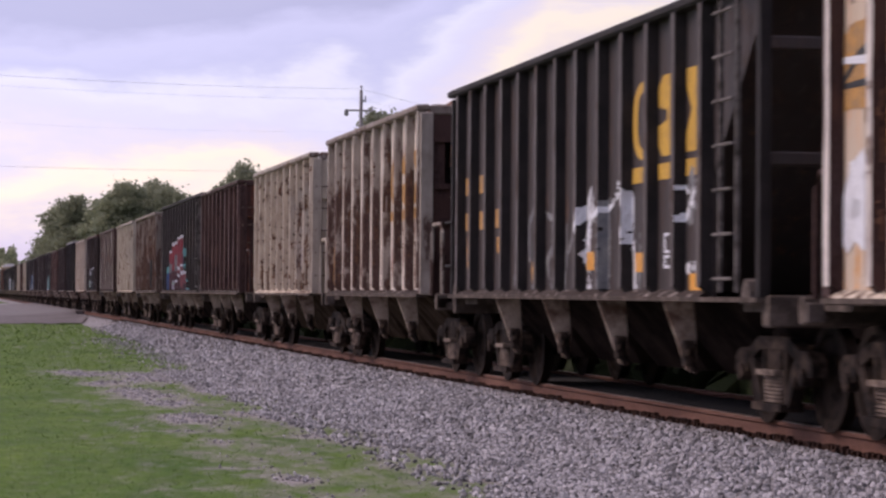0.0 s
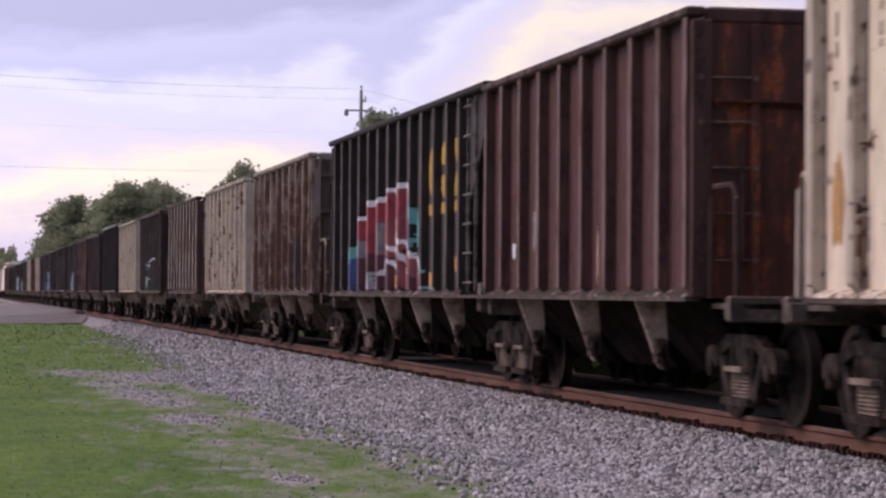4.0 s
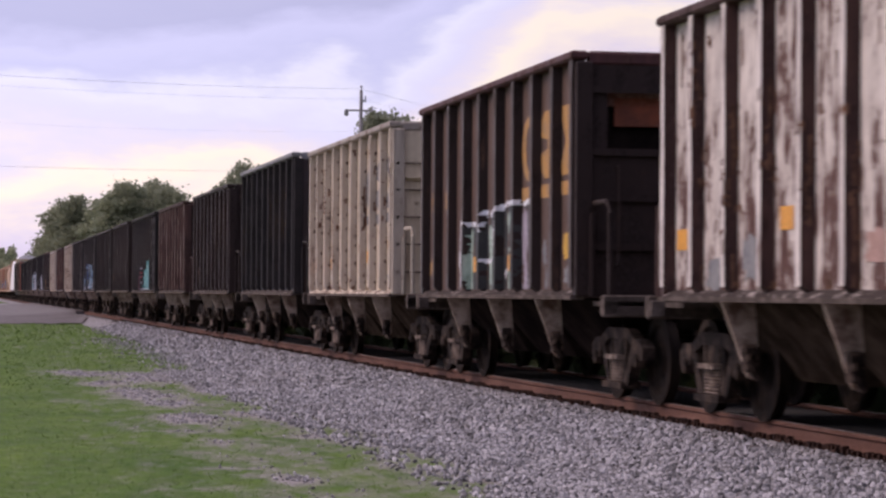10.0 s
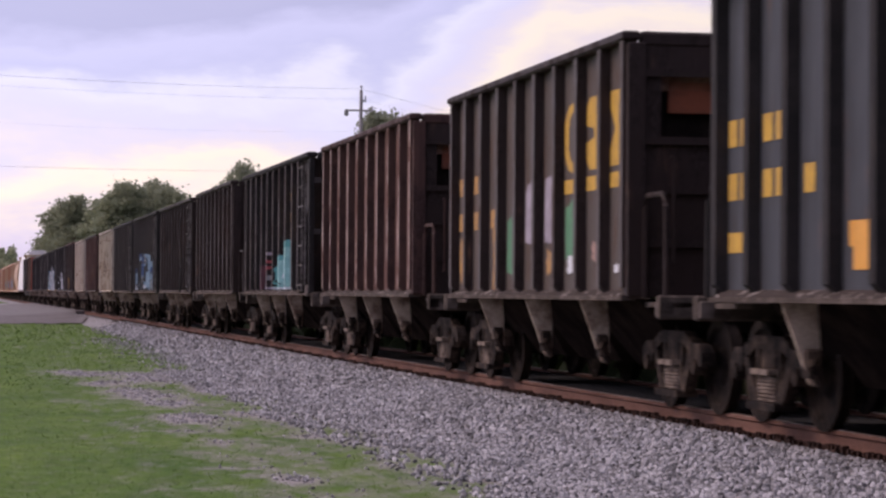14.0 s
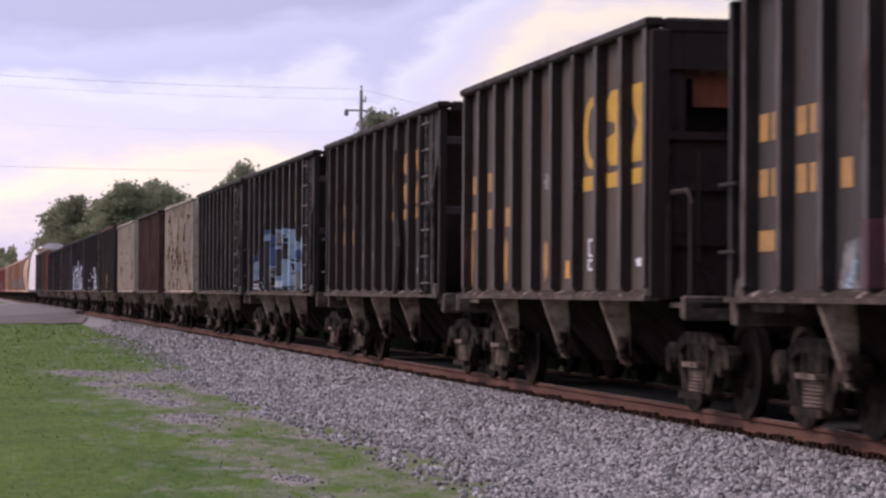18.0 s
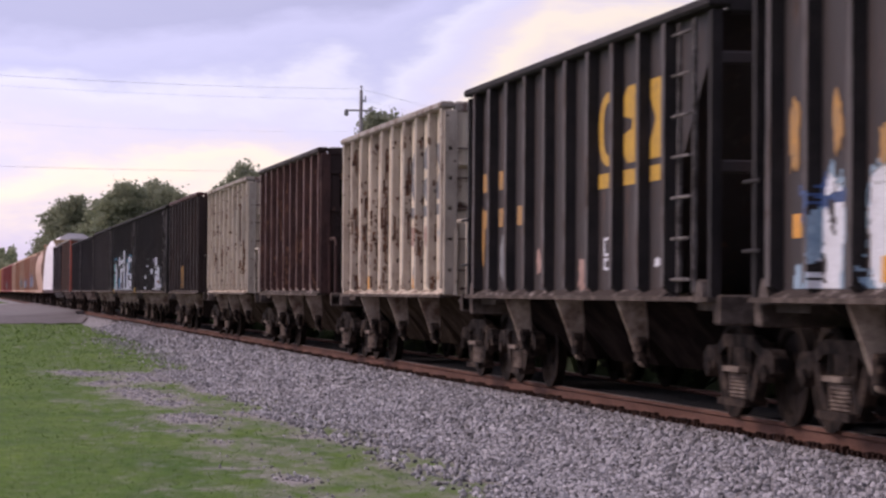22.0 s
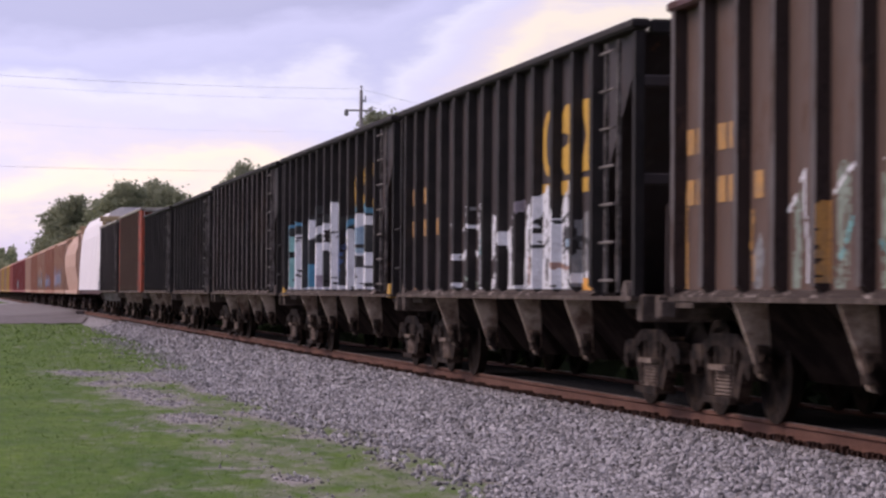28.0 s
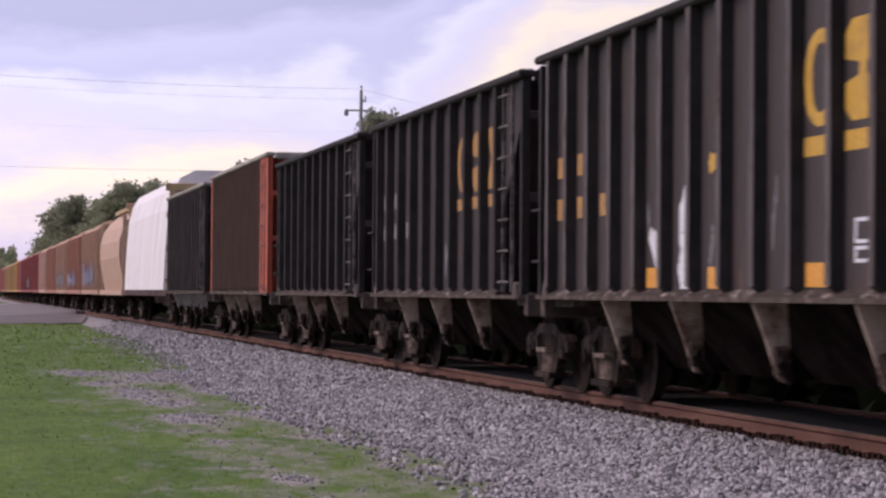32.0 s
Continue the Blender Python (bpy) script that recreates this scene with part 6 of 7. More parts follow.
def p_mint(c, e):
    emblem(c, e, 6, YW)
    reporting(c, e, OR, False)
    DM = M_DULLMINT
    mural(c, e, [line(M_SALMON, .16, (7.3, 1.2), (7.3, 2.0)), line(M_SALMON, .3, (8.45, 1.2), (8.5, 1.7)), line(M_SALMON, .1, (6.7, 1.2), (6.7, 1.8)), line(M_SALMON, .12, (5.85, 1.2), (5.8, 1.6)), line(GY, .22, (2.3, 1.2), (2.35, 1.6)), line(DM, .20, (3.3, 1.2), (3.35, 1.95)), line(DM, .28, (4.35, 1.2), (4.4, 2.1)), area(DM, (5.2, 1.2), (5.2, 2.1), (5.7, 2.2), (5.7, 1.2)), line(M_LILAC, .26, (6.4, 1.2), (6.4, 2.15)), line(WH, .05, (3.1, 1.9), (3.5, 2.2), (3.6, 1.3)), line(WH, .05, (4.2, 2.0), (4.6, 2.2)), line(WH, .06, (5.3, 2.2), (5.6, 1.4)), line(WH, .06, (6.2, 2.2), (6.6, 2.0), (6.3, 1.6)), line(GY, .10, (7.2, 2.2), (7.7, 1.5)), line(GY, .12, (8.3, 2.1), (8.6, 1.4)), line(OR, .09, (0.2, 1.25), (0.2, 2.1)), line(OR, .09, (2.15, 1.3), (2.15, 1.9)), line(OR, .07, (4.1, 1.3), (4.1, 1.9)), line(M_TEAL, .06, (4.3, 1.4), (4.6, 1.8)), line(M_TEAL, .05, (5.2, 1.6), (5.6, 1.3))], 11, "faded pale green and pink graffiti", worn=0.24)


def p_white_letters(c, e):
    emblem(c, e, 9, YW)
    reporting(c, e, OR, False)
    mural(c, e, [line(OR, .26, (0.5, 1.2), (0.5, 2.3)), line(GY, .14, (0.7, 1.25), (0.72, 1.8)), line(OR, .2, (1.75, 1.25), (1.8, 2.0)), line(GY, .14, (1.6, 1.5), (1.55, 2.0)), line(OR, .26, (2.65, 1.2), (2.7, 1.95)), line(WH, .06, (2.75, 1.7), (2.85, 2.05)),
                 line(WH, .08, (3.35, 2.12), (3.6, 2.1), (3.5, 1.2)), line(WH, .09, (3.4, 1.66), (4.3, 1.68), (5.2, 1.72)), line(WH, .09, (4.4, 2.35), (4.45, 1.9), (4.5, 1.2)), line(WH, .16, (5.4, 2.3), (5.35, 1.8), (5.45, 1.2)), line(WH, .05, (4.2, 2.05), (5.3, 2.08)), line(WH, .05, (3.4, 1.28), (4.2, 1.3)), line(M_MINT, .05, (4.6, 1.5), (5.2, 1.3)), slab(GY, 4.35, 4.6, 1.7, 2.2), line(GY, .05, (5.1, 2.3), (5.6, 2.05)), line(M_TEAL, .06, (5.85, 2.2), (5.95, 1.7)),
                 area(WH, (6.15, 1.6), (6.2, 2.2), (6.5, 2.15), (6.45, 1.7)), line(WH, .14, (6.2, 1.25), (6.45, 1.4)), line(GY, .05, (6.5, 1.5), (7.0, 1.6)),
                 area(WH, (6.9, 1.9), (7.2, 2.0), (7.7, 2.12), (7.8, 1.25), (7.25, 1.25), (7.2, 1.7)), area(WH, (8.1, 1.2), (8.2, 2.2), (8.65, 2.35), (8.7, 1.2)), line(M_SALMON, .12, (8.4, 1.2), (8.5, 1.9)), line(M_LILAC, .1, (7.75, 2.0), (8.1, 2.3)), area(WH, (8.95, 1.2), (9.0, 2.3), (9.3, 2.46), (9.7, 2.36), (9.7, 1.2)), line(M_BLACK, .05, (8.9, 1.7), (9.3, 1.78), (9.6, 1.9)), line(M_MAROONPAINT, .08, (8.75, 1.4), (8.9, 2.1)), area(WH, (9.95, 1.2), (10.0, 2.1), (10.5, 2.5), (10.7, 2.2), (10.75, 1.2)), slab(M_BLACK, 10.25, 10.55, 1.68, 1.95), slab(M_PALEBLUE, 10.3, 10.5, 1.72, 1.82), line(M_SALMON, .06, (10.0, 1.5), (10.7, 1.45)), line(M_BLACK, .05, (10.1, 2.0), (10.7, 2.15)), line(GY, .07, (10.4, 2.3), (10.65, 2.0)),
                 area(GY, (11.05, 1.25), (11.1, 2.0), (11.6, 2.15), (11.65, 1.25)), line(WH, .12, (11.1, 1.35), (11.6, 1.4)), line(M_BLACK, .07, (11.1, 1.8), (11.6, 1.7)), line(WH, .06, (7.2, 1.24), (10.8, 1.24))], 7, "large white graffiti letters with dark gaps", worn=0.24)
    marks(c, e, [(11, 1.2, 1.3, YW, .1, .7)])


def p_big_white(c, e):
    emblem(c, e, 9, YW)
    PB = M_PALEBLUE
    mural(c, e, [area(M_BLACK, (0.0, 1.15), (0.0, 2.4), (1.0, 2.52), (3.0, 2.5), (4.6, 2.72), (5.4, 2.88), (6.0, 2.6), (6.6, 2.85), (7.2, 2.88), (7.7, 2.5), (8.4, 2.55), (9.0, 2.5), (10.6, 2.68), (11.3, 2.45), (11.7, 1.15)),
                 area(M_SKYBLUE, (0.0, 1.9), (0.0, 2.35), (0.6, 2.54), (1.0, 2.5), (0.9, 2.0)), line(M_SKYBLUE, .09, (0.9, 2.5), (1.8, 2.56), (3.0, 2.5)), area(PB, (0.0, 1.2), (0.0, 1.85), (0.5, 1.9), (0.95, 1.75), (0.95, 1.2)), line(WH, .09, (0.85, 2.3), (0.95, 1.5), (0.85, 1.2)),
                 area(M_PALETEAL, (1.05, 1.2), (1.05, 2.3), (1.7, 2.35), (1.75, 2.2), (1.3, 2.1), (1.75, 1.9), (1.8, 1.2)), slab(M_BLACK, 1.15, 1.75, 1.72, 1.82), slab(M_BLACK, 1.1, 1.8, 1.4, 1.5), area(WH, (1.9, 1.2), (1.95, 2.3), (2.4, 2.45), (2.95, 2.3), (3.0, 1.2)), area(M_BLACK, (2.2, 1.5), (2.2, 2.1), (2.65, 2.15), (2.65, 1.5)), line(M_PALETEAL, .08, (2.8, 1.3), (2.85, 2.3)),
                 area(PB, (3.1, 1.2), (3.15, 2.3), (3.6, 2.35), (3.9, 1.9), (3.85, 1.2)), line(M_BLACK, .10, (3.1, 1.85), (3.5, 1.75), (3.8, 1.8)), line(WH, .06, (3.7, 2.2), (3.8, 1.3)), area(M_SKYBLUE, (3.95, 1.2), (3.95, 1.7), (4.5, 1.75), (4.55, 1.2)), area(WH, (3.9, 2.2), (4.0, 2.55), (4.7, 2.7), (4.75, 2.2)), line(WH, .10, (4.6, 2.7), (4.65, 1.3)),
                 area(WH, (4.85, 1.22), (4.9, 2.12), (5.8, 2.12), (5.75, 1.22)), line(WH, .12, (5.0, 2.3), (5.3, 2.55), (5.5, 2.84), (5.6, 2.2)), slab(M_LILAC, 5.0, 5.6, 1.25, 1.5), area(WH, (5.85, 1.95), (5.85, 2.5), (6.2, 2.45), (6.4, 2.2), (6.3, 1.95)), area(WH, (6.45, 1.22), (6.5, 2.7), (6.7, 2.8), (7.2, 2.8), (7.5, 2.4), (7.4, 1.8), (7.65, 1.22)), line(M_LILAC, .2, (6.8, 1.4), (6.85, 2.5)), line(WH, .06, (7.6, 2.9), (7.6, 2.5)), line(M_BLACK, .06, (7.0, 1.3), (7.05, 2.6)),
                 line(M_BLUE, .14, (7.95, 1.2), (8.05, 2.2)), line(M_SKYBLUE, .10, (8.3, 2.6), (8.4, 2.7)), area(WH, (8.25, 1.22), (8.25, 2.45), (8.55, 2.4), (8.6, 2.2), (9.1, 2.3), (9.15, 1.22)), slab(M_BLACK, 8.65, 9.05, 1.9, 1.98), area(M_BLACK, (8.5, 1.5), (8.6, 1.65), (9.0, 1.55), (8.9, 1.42)), line(PB, .14, (8.75, 2.1), (8.85, 1.7)), area(WH, (9.25, 1.22), (9.25, 2.2), (9.6, 2.3), (9.65, 1.22)),
                 area(WH, (9.7, 1.22), (9.75, 2.45), (10.2, 2.55), (10.45, 2.3), (10.4, 1.22)), slab(M_BLACK, 9.8, 10.2, 1.6, 1.82), slab(PB, 9.85, 10.2, 1.85, 2.3), line(M_BLACK, .05, (9.75, 1.95), (10.4, 2.0)), area(WH, (10.5, 1.22), (10.5, 2.4), (11.0, 2.5), (11.4, 2.3), (11.4, 1.8), (11.6, 1.22)), slab(M_BLACK, 10.75, 11.15, 1.85, 2.3), line(M_BLACK, .06, (10.6, 1.6), (11.4, 1.62)), line(M_BLACK, .06, (10.6, 1.36), (11.3, 1.3)), line(PB, .14, (10.8, 1.7), (10.85, 1.4)),
                 line(M_SKYBLUE, .09, (8.9, 2.35), (9.5, 2.5), (10.2, 2.64), (10.7, 2.66), (11.2, 2.52), (11.5, 2.2)), line(WH, .06, (0.3, 1.24), (11.6, 1.24))], 8, "large white and blue graffiti letters")
    bars(c, e, [(0, 2.6, .22, .2, .6), (1, 2.62, .22, .2, .6)], OR)
    bars(c, e, [(11, 3.5, .22, .8, 1.0)], YW)


def p_worn_white(c, e):
    emblem(c, e, 9, YW)
    reporting(c, e, OR, False)
    mural(c, e, [line(WH, .17, (4.75, 2.15), (4.65, 1.75)), area(WH, (4.2, 1.75), (4.3, 1.85), (4.75, 1.75), (4.85, 1.22), (4.6, 1.35)), line(GY, .06, (4.2, 2.05), (4.25, 1.8)), line(WH, .2, (5.6, 2.15), (5.45, 1.95), (5.5, 1.6), (5.4, 1.4), (5.6, 1.2)), line(GY, .08, (6.4, 1.5), (6.45, 1.8)), line(GY, .05, (8.3, 1.6), (8.35, 2.2))], 9, "worn white spray-painted strokes")
    marks(c, e, [(6, 2.3, 2.5, YW, .3, .6), (4, 1.28, 1.4, OR, .1, .6), (6, 1.28, 1.38, OR, .3, .8), (9, 1.28, 1.4, OR, .1, .8), (11, 1.85, 2.05, YW, .1, .8), (11, 1.25, 1.4, GY, .2, .7), (11, 1.3, 1.36, WH, .2, .6)])
    stencil(c, e, 10, WH)
    bars(c, e, [(11, 3.5, .22, .8, 1.0)], YW)


def p_black_orange(c, e):
    emblem(c, e, 6, OR)
    reporting(c, e, GY, False)
    marks(c, e, [(3, 1.3, 1.6, OR, .3, .6), (5, 1.4, 1.9, GY, .2, .4)])


def p_scratched(c, e):
    marks(c, e, [(2, 1.7, 2.2, GY, .3, .6), (3, 1.8, 2.3, GY, .5, .7), (5, 1.3, 1.9, M_SALMON, .3, .4), (1, 1.6, 1.8, WH, .2, .4)])


A = dict(kind="A", len=9.25, bays=(2.7, 0.0, -2.7), trucks=4.6, pitch=2.75, top=3.79)
B = dict(kind="B", len=13.65, bay=1.65, bays=(3.9, 1.3, -1.25, -3.8), trucks=5.65, pitch=2.55, nr=13, top=3.82)
C = dict(kind="C", len=11.1, bay=1.45, bays=(3.2, 0.5, -2.2), trucks=4.75, pitch=2.7, nr=10, top=3.81)
CARS = [
    dict(A, a=20.3, wear=0.5, body=CREAMORANGE, ribs=RUSTRIB, face=FLAKEWHITE, closed=True, sill=M_SILLPALE, label="cream and orange rusting open hopper car on the track", paint=p_first),
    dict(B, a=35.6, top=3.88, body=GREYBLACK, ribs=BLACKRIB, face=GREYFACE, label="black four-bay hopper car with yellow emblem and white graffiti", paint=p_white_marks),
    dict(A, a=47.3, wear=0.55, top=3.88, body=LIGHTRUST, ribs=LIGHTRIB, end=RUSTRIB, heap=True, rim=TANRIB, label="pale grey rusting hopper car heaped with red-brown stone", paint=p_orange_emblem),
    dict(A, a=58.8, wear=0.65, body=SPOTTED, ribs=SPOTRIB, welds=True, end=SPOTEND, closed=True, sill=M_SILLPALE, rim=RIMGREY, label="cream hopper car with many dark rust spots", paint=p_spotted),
    dict(A, a=71.4, body=MAROON, ribs=RUSTRIB, face=LITMAROONFACE, end=RUSTEND, closed=True, label="dark maroon rusted open hopper car", paint=p_scratched),
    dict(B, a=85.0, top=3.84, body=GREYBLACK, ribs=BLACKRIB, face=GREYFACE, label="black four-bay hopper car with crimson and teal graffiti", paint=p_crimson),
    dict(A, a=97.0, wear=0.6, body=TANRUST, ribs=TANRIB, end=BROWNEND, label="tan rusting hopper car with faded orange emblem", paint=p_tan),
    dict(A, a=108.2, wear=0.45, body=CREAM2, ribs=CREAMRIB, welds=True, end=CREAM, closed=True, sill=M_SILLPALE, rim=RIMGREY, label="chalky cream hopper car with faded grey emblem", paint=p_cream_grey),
    dict(A, a=120.2, wear=0.8, body=STREAKED, ribs=RUSTRIB, face=FLAKEWHITE, end=GREYEND, label="white hopper car flaking to dark rust", paint=p_streaked),
    dict(A, a=133.0, body=PALEBROWN, ribs=DARKBROWN, face=GREYFACE, end=DARKBROWN, rim=MAROON, label="dark brown hopper car with yellow emblem and pale graffiti", paint=p_brown_white),
    dict(A, a=144.9, wear=0.35, body=CREAM, ribs=CREAMRIB, welds=True, end=CREAM, closed=True, sill=M_SILLPALE, rim=RIMGREY, label="cream hopper car with pale grey end", paint=p_cream_orange),
    dict(A, a=156.6, top=3.93, body=BLUEBLACK, ribs=BLACKRIB, end=BLACKISH, rim=M_GREYLET, label="blue-black hopper car with bright yellow emblem", paint=p_blueblack),
    dict(A, a=168.9, body=GREYBROWN, ribs=DARKBROWN, face=GREYFACE, end=DARKBROWN, label="dusty brown hopper car with lilac and green graffiti", paint=p_lilac),
    dict(A, a=181.2, body=REDRIB, ribs=RUSTRIB, face=PALEFACE, end=DARKBROWN, label="maroon-brown rusted hopper car with pale worn posts"),
    dict(C, a=194.2, body=GREYBLACK, ribs=BLACKRIB, face=GREYFACE, label="black hopper car with teal graffiti and end ladder", paint=p_teal),
    dict(A, a=206.1, top=3.84, body=GREYBROWN, ribs=DARKBROWN, face=GREYFACE, end=DARKBROWN, label="dusty grey-brown hopper car with orange lettering", paint=p_orange_lines),
    dict(C, a=218.9, body=GREYBLACK, ribs=DARKBROWN, label="black hopper car with a bent post and orange emblem", paint=p_dented),
    dict(C, a=231.6, body=GREYBLACK, ribs=BLACKRIB, face=GREYFACE, label="black hopper car with pale blue graffiti", paint=p_pale_blue),
    dict(C, a=243.9, body=GREYBLACK, ribs=BLACKRIB, face=GREYFACE, label="plain black hopper car with yellow emblem", paint=p_black),
    dict(A, a=254.9, wear=0.65, body=SPOTTED, ribs=SPOTRIB, welds=True, end=SPOTEND, closed=True, rim=RIMGREY, sill=M_SILLPALE, label="cream hopper car with rust spots and worn lettering", paint=p_spotted_two),
    dict(A, a=267.1, wear=0.4, top=3.82, body=PINKWHITE, ribs=RUSTRIB, face=LITMAROONFACE, end=DARKBROWN, rim=DARKBROWN, label="pinkish worn hopper car with brown rusted posts", paint=p_faded_orange),
    dict(A, a=279.0, wear=0.35, body=CREAM2, ribs=CREAMRIB, welds=True, end=CREAM, closed=True, sill=M_SILLPALE, rim=RIMGREY, label="pale cream hopper car with faded grey emblem", paint=p_cream_two),
    dict(A, a=291.2, top=3.89, body=PALEBROWN, ribs=DARKBROWN, face=GREYFACE, end=DARKBROWN, rim=MAROON, label="grey-brown hopper car with pale green graffiti", paint=p_mint),
    dict(B, a=306.2, top=3.88, body=BLACKISH, ribs=BLACKRIB, label="black four-bay hopper car with white graffiti letters", paint=p_white_letters),
    dict(B, a=320.5, top=3.88, body=BLACKISH, ribs=BLACKRIB, bracket=M_YELLOW, label="black four-bay hopper car with large white graffiti", paint=p_big_white),
    dict(B, a=334.9, top=3.88, body=GREYBLACK, ribs=BLACKRIB, face=GREYFACE, label="black four-bay hopper car with worn white marks", paint=p_worn_white),
    dict(C, a=346.9, body=BLACKISH, ribs=BLACKRIB, label="black hopper car with faded orange emblem and ladders", paint=p_black_orange),
    dict(C, a=359.4, body=BLACKISH, ribs=BLACKRIB, label="plain black hopper car with scratched paint", paint=p_scratched),
    dict(C, a=373.4, len=12.4, nr=36, depth=0.04, top=4.16, body=BROWNSIDE, ribs=BROWNSIDE, end=REDORANGE, rim=M_FINPALE, corner=REDORANGE, trucks=5.2, label="tall smooth brown hopper car with orange-red end", paint=None),
    dict(B, a=387.6, len=12.4, bay=1.2, bays=(3.9, 1.4, -1.1, -3.6), trucks=5.2, nr=14, top=4.1, body=GREYBLACK, ribs=BLACKRIB, face=GREYFACE, rim=M_FINPALE, fins=M_FINPALE, label="black hopper car with pale discharge sheets"),
]


# ---------- cars at the rear of the train ----------
def lumber_car(a):
    """Flat car with end bulkheads and a white wrapped load with rounded shoulders."""
    L = 20.0
    car = tagged(new("flat_car"), "flat car with tan bulkheads carrying white wrapped load", "freight car", "cars of the train")
    part("deck", Shape().soft_box(-1.5, 1.5, -L / 2, L / 2, 1.0, 1.22, 0.03).prism([(-L / 2 + 1, 1.0), (L / 2 - 1, 1.0), (L / 2 - 4.5, 0.62), (-L / 2 + 4.5, 0.62)], "x", -0.3, 0.3), MAROON, car)
    out = [(-1.56, 1.22), (-1.50, 2.6), (-1.40, 3.9), (-1.25, 4.55), (-1.0, 4.95), (-0.5, 5.2), (0.5, 5.2), (0.95, 4.95), (1.25, 4.5), (1.44, 3.9), (1.50, 2.6), (1.52, 1.22)]
    n, m = 24, len(out)
    s = Shape()
    rings = []
    for k in range(n + 1):
        y = -L / 2 + 0.4 + (L - 0.8) * k / n
        q = 1 + (0.012 if k % 2 else -0.004)
        rings += [(x * q, y, z) for x, z in out]
    fs = [(k * m + i, k * m + (i + 1) % m, (k + 1) * m + (i + 1) % m, (k + 1) * m + i) for k in range(n) for i in range(m)]
    s.add(rings, fs + [tuple(range(m)), tuple(range(n * m + m - 1, n * m - 1, -1))])
    part("wrapped_load", s, M_WRAP, car, "white plastic wrapped load")
    for sg in (-1, 1):
        b = part("bulkhead", Shape().soft_box(-1.5, 1.5, -0.08, 0.08, 4.5, 4.75, 0.02), M_TAN, car, "tan steel bulkhead frame", at=(0, sg * (L / 2 - 0.25), 0))
        for x in (-1.3, -0.5, 0.5, 1.3):
            part("bulkhead_post", shared(("bulkhead_post",), lambda: Shape().soft_box(-0.08, 0.08, -0.12, 0.12, 1.2, 4.5, 0.02)), M_TAN, b, at=(x, 0, 0))
        for z in (1.5, 2.6, 3.7):
            part("bulkhead_rail", shared(("bulkhead_rail",), lambda: Shape().soft_box(-1.48, 1.48, -0.07, 0.07, -0.1, 0.1, 0.02)), M_TAN, b, at=(0, 0, z))
        truck(car, sg * 7.0)
        coupler(car, sg * (L / 2 - 0.1), sg)
    park(car, a, L)


